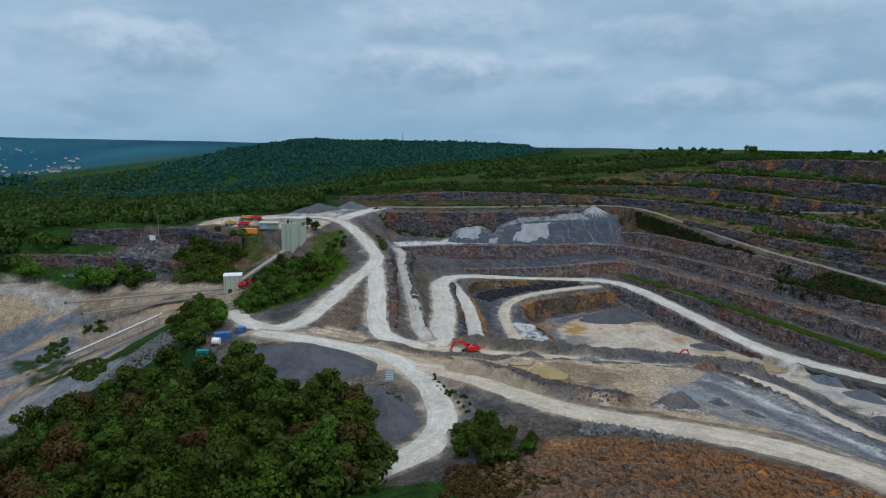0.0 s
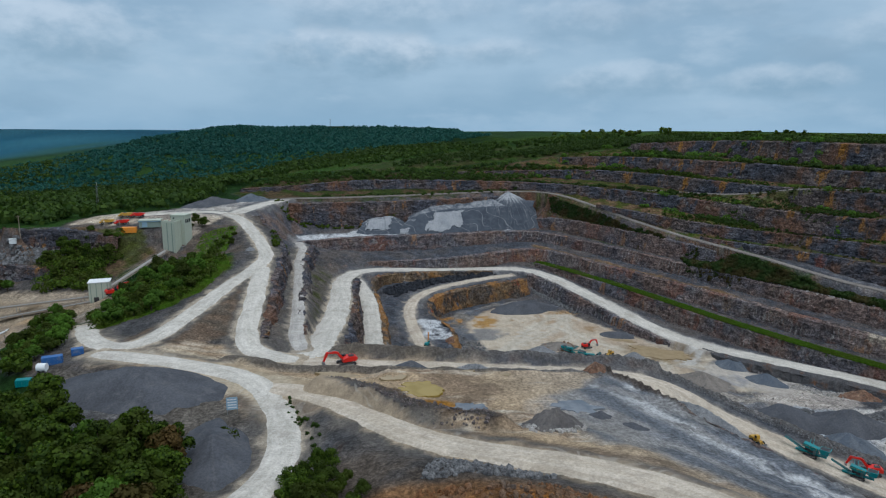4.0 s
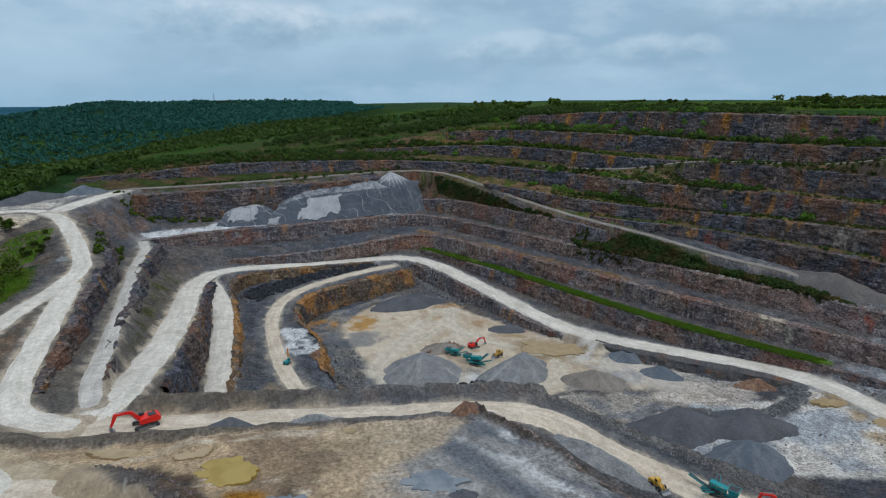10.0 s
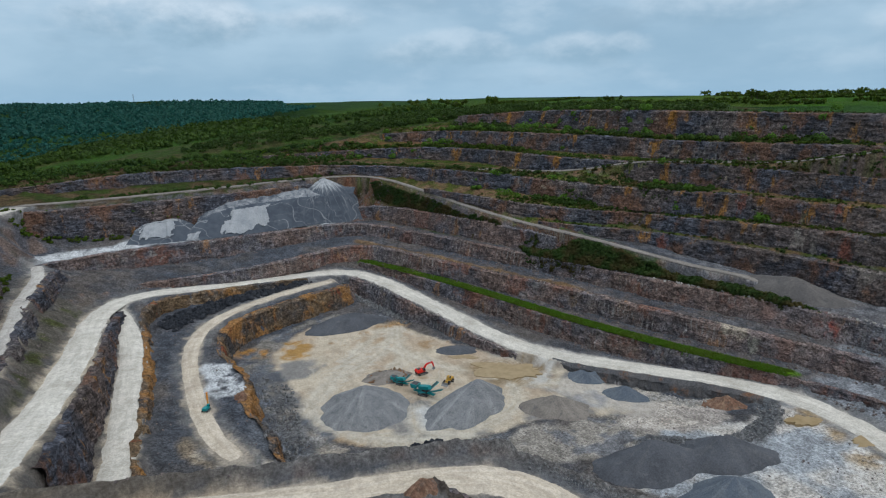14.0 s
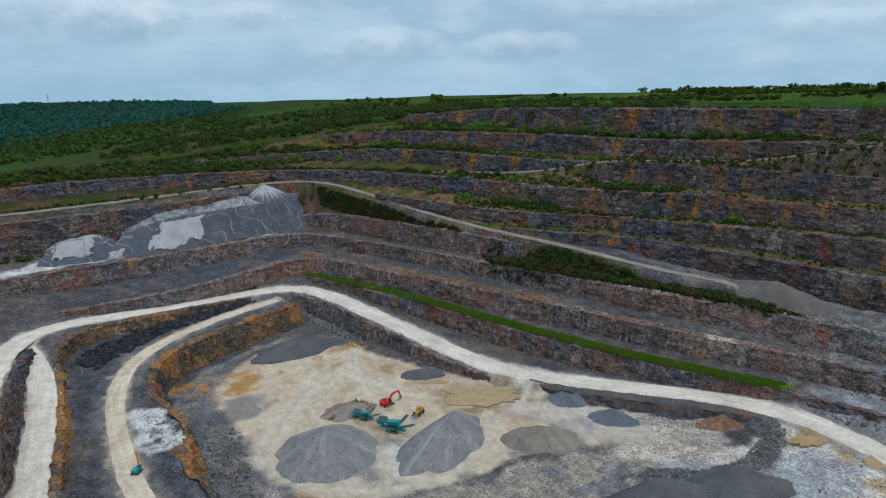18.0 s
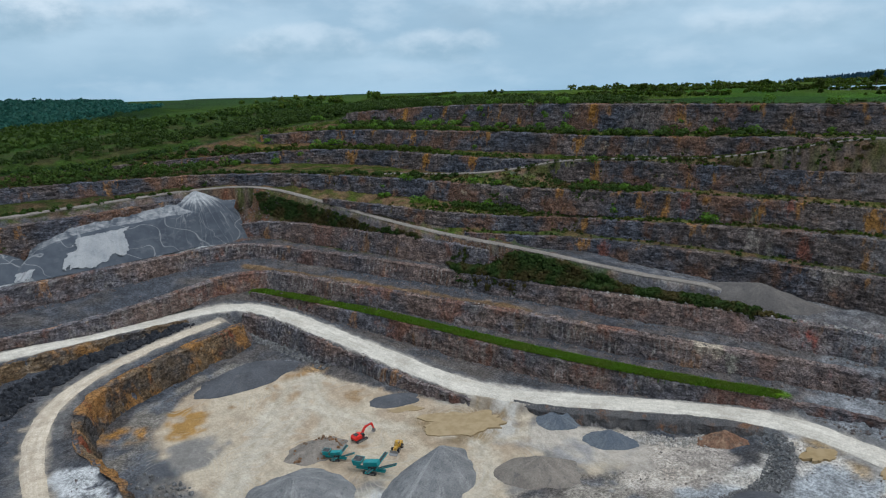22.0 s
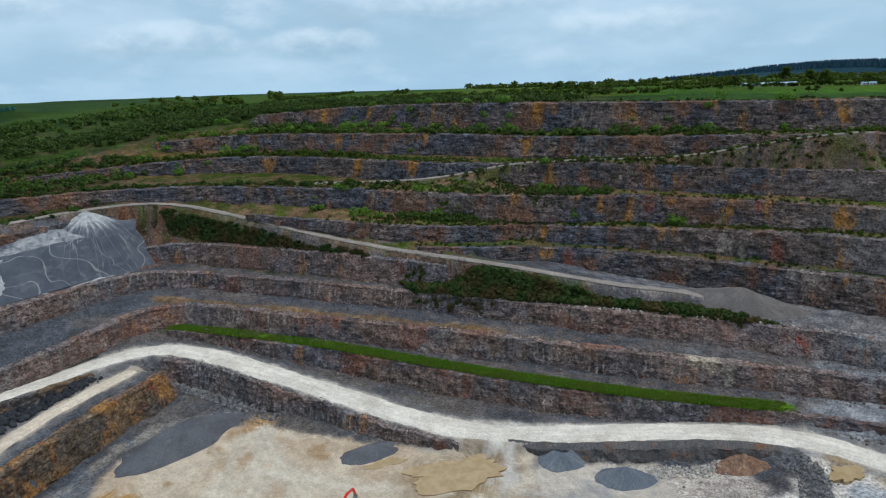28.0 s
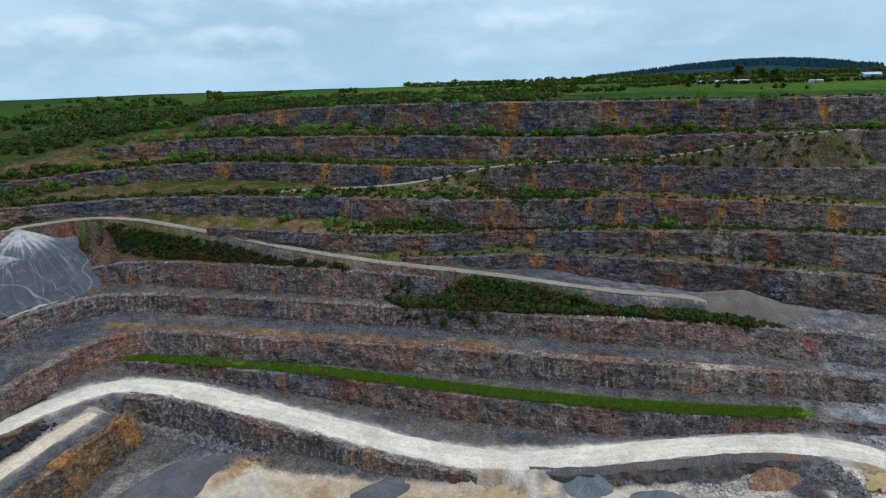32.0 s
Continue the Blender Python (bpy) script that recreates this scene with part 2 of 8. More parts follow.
def rock_material(name, grey, other, red, rust, redness, rustiness, drilled, stains=(), bedded=0.8):
    """Blasted limestone: beds, ragged hollows, plum, red and rust stains, wide lighter and darker patches, pale drill
    marks, cracks.
    """
    m = Mat(name, 0.92)
    beds = m.noise(0.22, 9, 0.74, (0.45, 0.45, 3.6), 0.38, 0.62)
    col = m.mix(m.noise(0.028, 6, 0.62, (1, 1, 1.5), 0.40, 0.60, 12), grey, other)
    col = m.mix(bedded, col, m.mix(beds, (0.24, 0.24, 0.24), (0.74, 0.74, 0.74)), "OVERLAY")
    hollow = m.noise(0.24, 9, 0.74, (1, 1, 0.55), 0.36, 0.64, 300)
    col = m.mix(0.5, col, m.mix(hollow, (0.26, 0.26, 0.26), (0.80, 0.80, 0.80)), "OVERLAY")
    block = m.t.nodes.new("ShaderNodeSeparateXYZ")
    m.t.links.new(m.cells(0.62, (0.8, 0.8, 2.0)).outputs["Color"], block.inputs[0])
    col = m.mix(0.5, col, m.mix(block.outputs[0], (0.17, 0.17, 0.18), (0.80, 0.79, 0.78)), "OVERLAY")
    col = m.mix(m.math("MULTIPLY", m.noise(0.045, 7, 0.66, (1, 1, 0.8), 0.56 - redness, 0.66 - redness, 33), 0.7), col, red)
    col = m.mix(m.math("MULTIPLY", m.noise(0.075, 7, 0.68, (1, 1, 0.32), 0.62 - rustiness, 0.71 - rustiness, 60), 0.8), col, rust)
    streak = m.noise(0.55, 3, 0.55, (1, 1, 0.05), 0.47, 0.60, 90)
    band_ = m.noise(0.022, 4, 0.6, (1, 1, 1.5), 0.60 - drilled, 0.70 - drilled, 130)
    col = m.mix(m.math("MULTIPLY", m.math("MULTIPLY", streak, band_), 0.28), col, (0.34, 0.31, 0.275))
    if drilled > 0.1:
        where = m.t.nodes.new("ShaderNodeSeparateXYZ")
        m.t.links.new(m.pos, where.inputs[0])
        along_ = m.math("ADD", m.math("MULTIPLY", where.outputs[0], 0.5), m.math("MULTIPLY", where.outputs[1], -0.866))
        along_ = m.math("ADD", along_, m.math("MULTIPLY", m.noise(0.15, 4, 0.6, lo=0.0, hi=1.0, shift=7), 3.0))
        holes = m.ramp(m.math("SINE", m.math("MULTIPLY", along_, 2.4)), 0.25, 0.95)
        holes = m.math("MULTIPLY", holes, m.noise(0.035, 5, 0.65, (1, 1, 2.5), 0.50, 0.62, 410))
        holes = m.math("MULTIPLY", holes, m.noise(0.5, 5, 0.7, (1, 1, 0.25), 0.38, 0.6, 430))
        col = m.mix(m.math("MULTIPLY", holes, 0.85), col, (0.36, 0.335, 0.31))
    col = m.mix(m.math("MULTIPLY", m.noise(0.11, 8, 0.74, (1, 1, 1.2), 0.61, 0.68, 160), 0.6), col, (0.40, 0.32, 0.23))
    wander = m.noise(0.22, 6, 0.7, (1, 1, 0.5), 0.2, 0.8, 200)
    ragged = m.noise(0.33, 8, 0.76, (1, 1, 0.3), 0.25, 0.75, 520)
    tall = m.t.nodes.new("ShaderNodeMapping")
    tall.inputs[3].default_value = (1, 1, 0.4)
    m.t.links.new(m.pos, tall.inputs[0])
    # local stains, and wide patches that only shift the tone
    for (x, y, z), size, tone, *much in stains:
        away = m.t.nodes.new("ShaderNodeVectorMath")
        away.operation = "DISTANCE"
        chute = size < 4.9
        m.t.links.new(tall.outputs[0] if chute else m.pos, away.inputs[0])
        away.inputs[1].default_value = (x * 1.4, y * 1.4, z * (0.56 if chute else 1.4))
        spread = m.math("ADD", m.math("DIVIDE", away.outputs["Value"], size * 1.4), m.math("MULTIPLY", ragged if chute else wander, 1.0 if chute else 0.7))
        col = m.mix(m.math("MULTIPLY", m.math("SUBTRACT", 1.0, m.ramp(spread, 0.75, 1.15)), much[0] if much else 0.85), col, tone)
    crack = m.cells(0.40, (0.9, 0.9, 2.2), "DISTANCE_TO_EDGE")
    dark = m.ramp(crack.outputs["Distance"], 0.0, 0.075)
    col = m.mix(m.math("MULTIPLY", m.math("SUBTRACT", 1.0, dark), 0.45), col, (0.035, 0.033, 0.035))
    speck = m.noise(1.0, 10, 0.82, (1, 1, 1.2), 0.37, 0.63)
    col = m.mix(0.75, col, m.mix(speck, (0.14, 0.14, 0.14), (0.86, 0.86, 0.86)), "OVERLAY")
    m.colour(col).bump(m.math("ADD", m.noise(0.7, 7, 0.72, (1, 1, 2.2), 0, 1), m.math("MULTIPLY", dark, 0.3)), 1.0, 1.1)
    return m.m


# widest patches put a brightness gradient in the colour: left darker, right lighter
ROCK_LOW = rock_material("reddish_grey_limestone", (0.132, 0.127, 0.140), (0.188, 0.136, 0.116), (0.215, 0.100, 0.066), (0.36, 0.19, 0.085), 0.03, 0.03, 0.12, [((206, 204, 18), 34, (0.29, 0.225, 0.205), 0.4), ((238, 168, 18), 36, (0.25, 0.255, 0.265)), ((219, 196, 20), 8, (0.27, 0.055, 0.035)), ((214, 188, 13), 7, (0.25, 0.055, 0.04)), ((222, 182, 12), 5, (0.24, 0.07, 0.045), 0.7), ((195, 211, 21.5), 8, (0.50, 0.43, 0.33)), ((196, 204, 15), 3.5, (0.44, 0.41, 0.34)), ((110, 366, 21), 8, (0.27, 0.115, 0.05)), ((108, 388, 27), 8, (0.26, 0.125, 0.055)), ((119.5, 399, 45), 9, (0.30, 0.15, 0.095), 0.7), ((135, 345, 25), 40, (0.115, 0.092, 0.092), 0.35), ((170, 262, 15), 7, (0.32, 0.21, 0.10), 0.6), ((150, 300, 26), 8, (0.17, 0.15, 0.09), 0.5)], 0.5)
RUST, RED, CREAM = (0.38, 0.18, 0.035), (0.24, 0.085, 0.055), (0.38, 0.33, 0.28)
# the widest patch lightens the right end through its colour
ROCK_UP = rock_material("blue_grey_limestone", (0.082, 0.086, 0.103), (0.128, 0.103, 0.094), (0.190, 0.098, 0.058), (0.36, 0.175, 0.045), 0.045, 0.04, 0.03, [((268, 180, 56), 58, (0.225, 0.18, 0.155), 0.45), ((258, 178, 40), 30, (0.19, 0.19, 0.20), 0.5), ((232, 196, 38), 9, (0.31, 0.275, 0.235), 0.5)] + [(at_, 4.6, RUST, 0.8) for at_ in ((283, 206, 80), (249, 308, 81), (236, 303, 69), (205, 389, 69), (196, 362, 60), (222, 425, 79), (204, 335, 62), (251, 194, 50))] + [(at_, 3.6, RUST, 0.7) for at_ in ((241, 225, 49), (214, 278, 41), (231, 397, 81))] + [(at_, 4.2, RED, 0.7) for at_ in ((239, 208, 41), (234, 249, 51), (211, 265, 34), (245, 217, 50))] + [((233.6, 222.3, 40), 4.2, CREAM, 0.7), ((235.6, 217, 39), 3, CREAM, 0.6)], 0.8)
ROCK_RUST = rock_material("rusty_limestone", (0.085, 0.080, 0.078), (0.17, 0.118, 0.07), (0.42, 0.205, 0.06), (0.29, 0.085, 0.04), 0.06, 0.03, 0.04, (), 0.35)


def leaf_material(name, a, b, c):
    m = Mat(name, 0.75)
    info = m.t.nodes.new("ShaderNodeObjectInfo")
    col = m.mix(m.geo.outputs["Random Per Island"], a, b)
    col = m.mix(m.noise(0.09, 3, 0.5, lo=0.42, hi=0.62), col, c)
    hue = m.t.nodes.new("ShaderNodeHueSaturation")
    r = m.t.nodes.new("ShaderNodeMapRange")
    r.inputs[3].default_value, r.inputs[4].default_value = 0.8, 1.3
    m.t.links.new(info.outputs["Random"], r.inputs[0])
    m.t.links.new(r.outputs[0], hue.inputs["Value"])
    m.t.links.new(col, hue.inputs["Color"])
    m.colour(hue.outputs[0])
    thin = m.t.nodes.new("ShaderNodeBsdfTranslucent")
    m.t.links.new(hue.outputs[0], thin.inputs[0])
    both = m.t.nodes.new("ShaderNodeMixShader")
    both.inputs[0].default_value = 0.4
    m.t.links.new(m.b.outputs[0], both.inputs[1])
    m.t.links.new(thin.outputs[0], both.inputs[2])
    m.t.links.new(both.outputs[0], m.t.nodes["Material Output"].inputs[0])
    return m.m


LEAF = leaf_material("broadleaf_foliage", (0.018, 0.042, 0.003), (0.082, 0.134, 0.007), (0.046, 0.066, 0.005))
LEAF_HILL = leaf_material("hillside_foliage", (0.025, 0.055, 0.007), (0.064, 0.106, 0.013), (0.033, 0.064, 0.010))
LEAF_BRIGHT = leaf_material("fresh_foliage", (0.055, 0.12, 0.010), (0.11, 0.21, 0.020), (0.075, 0.155, 0.015))
LEAF_RUST = leaf_material("copper_foliage", (0.065, 0.040, 0.010), (0.11, 0.07, 0.02), (0.08, 0.065, 0.014))
GORSE = leaf_material("dark_gorse_foliage", (0.022, 0.050, 0.009), (0.044, 0.080, 0.013), (0.075, 0.060, 0.018))
GRASS = leaf_material("grass_blades", (0.072, 0.155, 0.008), (0.125, 0.24, 0.014), (0.11, 0.175, 0.016))
# the next two leaf colours have the blue haze of distance mixed in
HAZECONIFER = leaf_material("haze_tinted_conifers", (0.010, 0.052, 0.086), (0.018, 0.072, 0.110), (0.013, 0.060, 0.098))
HAZEWOOD = leaf_material("haze_tinted_foliage", (0.012, 0.064, 0.050), (0.028, 0.100, 0.068), (0.016, 0.078, 0.064))
BARK = paint("bark", (0.09, 0.07, 0.05), 0.9)

# ---- plan of the quarry: crest lines (x, y, level, height of the face below), pit to the right hand ----
BENCHES, ROADS, LEVELS, FAR = {}, {}, [], []
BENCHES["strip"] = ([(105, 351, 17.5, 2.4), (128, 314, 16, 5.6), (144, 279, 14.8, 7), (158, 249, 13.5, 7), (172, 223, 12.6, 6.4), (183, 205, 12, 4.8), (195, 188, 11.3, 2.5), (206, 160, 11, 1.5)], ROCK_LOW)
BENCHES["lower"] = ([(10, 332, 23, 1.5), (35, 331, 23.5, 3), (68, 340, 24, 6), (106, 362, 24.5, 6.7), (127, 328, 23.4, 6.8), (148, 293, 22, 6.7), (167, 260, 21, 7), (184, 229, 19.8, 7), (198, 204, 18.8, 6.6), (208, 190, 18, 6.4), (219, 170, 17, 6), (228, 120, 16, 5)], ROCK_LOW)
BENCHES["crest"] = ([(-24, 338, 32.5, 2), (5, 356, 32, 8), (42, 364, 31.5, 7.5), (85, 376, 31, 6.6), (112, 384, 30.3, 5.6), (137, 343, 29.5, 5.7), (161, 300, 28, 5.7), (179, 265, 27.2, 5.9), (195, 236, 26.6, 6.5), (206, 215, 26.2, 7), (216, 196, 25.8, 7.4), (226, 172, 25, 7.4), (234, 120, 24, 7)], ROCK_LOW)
BENCHES["gorse"] = ([(108, 398, 35, 3), (126, 385, 38.5, 8), (141, 355.5, 38.2, 8), (152.2, 332.4, 37.9, 8.2), (161.6, 310.6, 37.4, 8.2), (169, 298.2, 36.8, 8.2), (176, 288.2, 35.4, 6.8), (182, 279, 32.5, 3), (185, 272, 30, 0.6)], ROCK_LOW)
BENCHES["third"] = ([(174, 302, 39.6, 1), (192, 286, 38.5, 3.5), (208, 272, 37.8, 5), (215, 257, 37.8, 6.5), (226, 224, 38, 9), (236, 195, 37, 9.5), (242, 176, 36.6, 9.5), (254, 120, 36, 9.5)], ROCK_UP)
BENCHES["fourth"] = ([(144, 364, 48.6, 1.2), (167, 319, 46.6, 5), (194, 297, 44, 5), (211, 287, 43.4, 5), (221, 261, 44.3, 6), (230, 235, 45.8, 7.2), (241, 205, 46.9, 9), (249, 180, 46.9, 9.5), (264, 120, 46.5, 9.5)], ROCK_UP)
BENCHES["fifth"] = ([(-67, 412, 53, 2), (-28, 406, 56, 4.4), (2, 421, 58, 6.4), (61, 421, 58, 6), (125, 414, 57, 4.6), (169, 355, 56.6, 7.2), (190, 318, 55, 7.6), (209, 294, 54, 8.8), (224, 272, 53.8, 8.8), (232, 255, 54.7, 9), (243, 222, 54.9, 8.6), (256, 184, 54.4, 7.2), (272, 120, 54, 7)], ROCK_UP)
BENCHES["sixth"] = ([(60, 450, 61, 2), (121, 448, 62.5, 4), (154, 436, 64, 6.4), (182, 410, 64.5, 7.2), (196, 361, 64.3, 7.6), (207, 324, 64, 8.6), (222, 299, 63.6, 8.6), (234, 281, 64.4, 9.4), (244, 253, 64.2, 9), (253, 227, 63.7, 8.4), (262, 204, 64, 8.6), (269, 184, 63.9, 9), (286, 120, 63.5, 9)], ROCK_UP)
BENCHES["seventh"] = ([(150, 462, 71, 4), (184, 440, 73.3, 7.6), (208, 384, 73.6, 8.4), (224, 332, 73.9, 8.8), (238, 298, 72.8, 7.8), (250, 267, 73.2, 8.2), (263, 231, 73.8, 9), (278, 190, 74.8, 10), (298, 120, 75, 10)], ROCK_UP)
BENCHES["top"] = ([(200, 456, 81.3, 6.5), (226, 425, 84, 9), (236, 378, 85.8, 11), (249, 306, 85.7, 11.6), (266, 254, 85.2, 11), (284, 204, 85.1, 10), (294, 178, 85, 9.2), (314, 120, 85, 9)], ROCK_UP)
BENCHES["inner"] = ([(52, 188, 14, 6), (49, 200, 14, 8), (48, 213, 14.3, 8.5), (43, 227, 14.5, 8.5), (46, 242, 14.5, 8.6), (40, 262, 15, 8.6), (38, 279, 15, 8.8), (44, 295, 15, 8.8), (60, 307, 15, 8.8), (75, 316, 15, 8.8), (94, 324, 14.5, 8)], ROCK_RUST)
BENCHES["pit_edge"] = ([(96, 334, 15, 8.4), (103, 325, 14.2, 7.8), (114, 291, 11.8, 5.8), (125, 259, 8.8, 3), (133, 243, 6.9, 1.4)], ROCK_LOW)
BENCHES["road_bank"] = ([(7.5, 180, 32.8, 12), (8, 215, 29.4, 9.8), (8, 248, 26.4, 7), (6.5, 280, 23.4, 4), (8, 300, 22, 1.6)], ROCK_UP)
BENCHES["spur_bank"] = ([(19.5, 186, 18, 3.5), (19.2, 220, 18.2, 3.2), (18.8, 240, 18.4, 3.2), (18, 272, 18.6, 3.4), (15, 294, 19, 3.6), (15, 312, 21, 5.4), (33, 322, 19.7, 4.4), (57, 328, 18.2, 2.9), (78, 335, 16.7, 1.2)], ROCK_RUST)
BENCHES["track_bank"] = ([(-3.4, 178, 36.2, 0.2), (-4.5, 188, 36, 1.5), (-7.5, 205, 35.6, 2.2), (-8.6, 230, 35, 3), (-10.8, 255, 34.5, 4), (-14.8, 286, 34, 5.5), (-15, 312, 33.5, 6), (-14, 328, 33, 5)], ROCK_UP)
BENCHES["hub_bank"] = ([(-12, 170, 38.5, 0.2), (-14, 182, 40, 1.8), (-15, 200, 41, 4.6), (-17.4, 225, 41.6, 5.6), (-19.6, 245, 42, 6.6), (-20, 262, 42.6, 7), (-25, 285, 44.4, 9), (-34, 308, 47, 11), (-40, 326, 49, 12)], ROCK_UP)
BENCHES["slab_edge"] = ([(100, 62, 38.6, 9), (90, 84, 38.6, 8), (82, 100.6, 38.6, 7), (74.3, 119.5, 38.8, 5.6), (68.5, 134, 39.2, 3.5), (65, 141, 38.4, 0.8)], ROCK_LOW)
BENCHES["old_wall"] = ([(-172, 290, 46, 6), (-140, 292, 47.5, 9), (-118, 296, 47.5, 9), (-104, 289, 46.5, 8), (-90, 283, 45, 5)], ROCK_UP)
BENCHES["old_ledge"] = ([(-200, 280, 35, 5), (-160, 280, 36, 6), (-130, 277, 36, 6), (-105, 266, 35, 4)], ROCK_UP)
BENCHES["sandwall"] = ([(-44, 362, 49, 6), (-36, 367, 49.5, 10), (0, 373, 49, 14), (55, 388, 49, 15), (92, 402, 49.5, 15), (118, 406, 49.5, 12), (126, 398, 48, 9)], ROCK_UP)
BENCHES["yard_bank"] = ([(141, 234.5, 7.3, 0.8), (146, 226, 7.5, 2.6), (151.6, 219.6, 7.7, 3.6), (160.4, 210.8, 7.8, 3.9), (169.4, 201.8, 7.9, 3.9), (176.8, 192.8, 8.1, 3.2), (181.6, 185, 8.4, 1.6)], MBANK)
# roads: centre line (x, y, level), half width, material
ROADS["haul_road"] = ([(-2, 158, 36.8), (0, 170, 36), (1, 187, 33), (2, 215, 30), (2, 248, 27), (0, 282, 24), (2, 307, 22.5), (11, 322, 21.5), (33, 328, 20), (57, 334, 18.5), (78, 341, 17), (97, 343, 15.8), (108, 328, 14.8), (119, 294, 12.5), (130, 262, 9.5), (140, 242, 7.5), (156, 224.5, 7.8), (174, 206.5, 8), (187, 189, 8.5), (191, 174, 9), (188, 150, 9.5), (180, 120, 9.5)], 4.3, MROAD, "pale dusty haul road descending into the quarry pit")
ROADS["spur_road"] = ([(3, 309, 22.3), (9, 295, 19.5), (13, 272, 18.7), (14, 238, 18.5), (15, 220, 18.3), (15, 190, 18)], 3.6, MROAD, "pale dusty spur road between two rock banks")
ROADS["bench_track"] = ([(88, 331, 15.6), (65, 322, 15.3), (45, 308, 15.2), (34, 294, 15), (29.5, 276, 15), (29, 255, 15), (31, 232, 15), (34, 213, 14.8), (40, 200, 14.5)], 2.6, MTRACK, "cream dusty track on the inner bench")
ROADS["side_track"] = ([(-24, 338, 33), (-19, 316, 33.8), (-18, 286, 34), (-14, 255, 34.5), (-11, 226, 35), (-8, 199, 36), (-6, 176, 36.6), (-3, 164, 36.9)], 2.2, MGREYROAD, "narrow greyish side track with patched surface")
ROADS["plateau_road"] = ([(-4, 157, 36.8), (18, 154, 36.5), (39, 150, 36.5), (57, 147, 36.3), (72, 146, 35.5), (82, 142, 33.5), (87, 135, 31), (96, 126, 28.5), (106, 118, 26), (122, 104, 22)], 4.0, MTRACK, "cream dusty road along the plateau rim and down a ramp")
ROADS["yard_road"] = ([(-64, 189, 37.5), (-56, 172, 39), (-46, 160, 40.5), (-38, 162, 41), (-35, 181, 41.3), (-31, 214, 41.8), (-27, 237, 42), (-25, 254, 43), (-35, 284, 46), (-48, 316, 49), (-60, 330, 50), (-76, 324, 50.5), (-95, 312, 50.5)], 3.0, MROAD, "pale dusty road climbing to the truck yard")
ROADS["yard_spur"] = ([(-52, 322, 50), (-46, 349, 50.6), (-36, 372, 51)], 4.5, MROAD, "pale dusty road beside the yard stockpiles")
ROADS["middle_road"] = ([(-25, 240, 42), (-20, 195, 41), (-18, 170, 39), (-13, 160, 38), (-2, 157, 37.2)], 3.1, MROAD, "pale dusty road joining the hub and the haul road")
ROADS["hub_road"] = ([(-48, 156, 41), (-27, 148, 41), (-11, 139, 41), (-4, 128, 41), (0, 115, 41), (1, 102, 42), (-2, 91, 43), (-8, 84, 43.5), (-15, 79, 43.6)], 2.9, MROAD, "pale grey hub road curving past the woodland")
ROADS["upper_track"] = ([(-8, 134, 41), (6, 127, 41.5), (14, 114, 43), (24, 98, 46), (39, 89, 48), (52, 77, 50), (60, 58, 52)], 3.3, MTRACK, "brownish cream track above the brown rubble bank")
ROADS["hill_path"] = ([(-38, 376, 51), (5, 381, 51.2), (59, 397, 51.6), (97, 408, 52), (128, 402, 52), (143.8, 367.5, 47.2), (156.8, 334.5, 42.2), (169, 307.1, 38.9), (184, 278, 36.5), (195, 255, 33.8), (203, 241, 31.8), (211, 226, 31), (214, 219, 30.4)], 1.7, MPATH, "grey gravel path sloping across the quarry wall")
ROADS["upper_path"] = ([(171, 360, 57.4), (196, 330, 57.6), (212, 314, 60), (222, 301, 63.8), (240, 275, 65), (251, 248, 66.2), (257, 228, 70), (265, 211, 73.8), (276, 194, 75.2)], 1.3, MPATH, "narrow gravel path climbing between two benches")
# other levels the ground passes through
LEVELS.append([(50, 262, 6), (60, 292, 6), (81, 304, 6), (100, 296, 6), (116, 266, 5.5), (132, 246, 5), (139, 230, 5), (120, 212, 5), (97, 204, 5), (78, 205, 5), (62, 215, 5), (56, 236, 5.5), (50, 262, 6)])
LEVELS.append([(x + 3.2, y + 1.8, z) for x, y, z, _ in BENCHES["strip"][0][:7]])
LEVELS.append([(70, 240, 5), (110, 240, 5), (100, 270, 5.5), (75, 270, 5.5)])
LEVELS.append([(9, 161, 37.6), (31, 157.5, 37.6), (45, 155, 37.2), (59, 154, 36.8), (73, 153, 36.4), (81, 151, 35.4), (88, 147, 33), (96, 142, 30), (104, 136, 27.5), (114, 128, 25), (130, 113, 22)])
LEVELS.append([(20, 178, 17), (40, 180, 14), (56, 182, 8), (75, 182, 6), (95, 176, 6), (110, 166, 7), (125, 150, 8), (140, 135, 9)])
LEVELS.append([(143, 222, 4.6), (155.5, 207.5, 4.1), (165.5, 196.5, 4.3), (163, 183, 6.0), (150, 195, 6), (140, 205, 5), (130, 190, 6), (150, 170, 8.5), (170, 150, 9.3), (150, 140, 9.3)])
LEVELS.append([(63, 138, 39.4), (70, 120, 39.1), (78, 101, 38.9), (86, 84, 38.9)])
LEVELS.append([(73, 141, 34.5), (82, 124, 31.5), (91, 113, 29), (104, 98, 27), (120, 80, 26)])
LEVELS.append([(18, 140, 41), (40, 138, 40.6), (60, 138, 40), (60, 122, 40.6), (40, 124, 41.2), (22, 128, 41.2), (45, 112, 42), (65, 108, 41), (78, 88, 40)])
LEVELS.append([(10, 104, 44), (20, 90, 47.6), (34, 80, 49.6), (46, 66, 52), (50, 40, 55)])
LEVELS.append([(-14, 118, 40), (-16, 96, 41), (-30, 84, 41), (-40, 120, 39), (-60, 130, 36), (-70, 110, 32), (-90, 130, 22), (-110, 150, 12)])
LEVELS.append([(-40, 60, 44), (-80, 60, 32), (-120, 90, 12), (-140, 150, 2), (-140, 188, 0)])
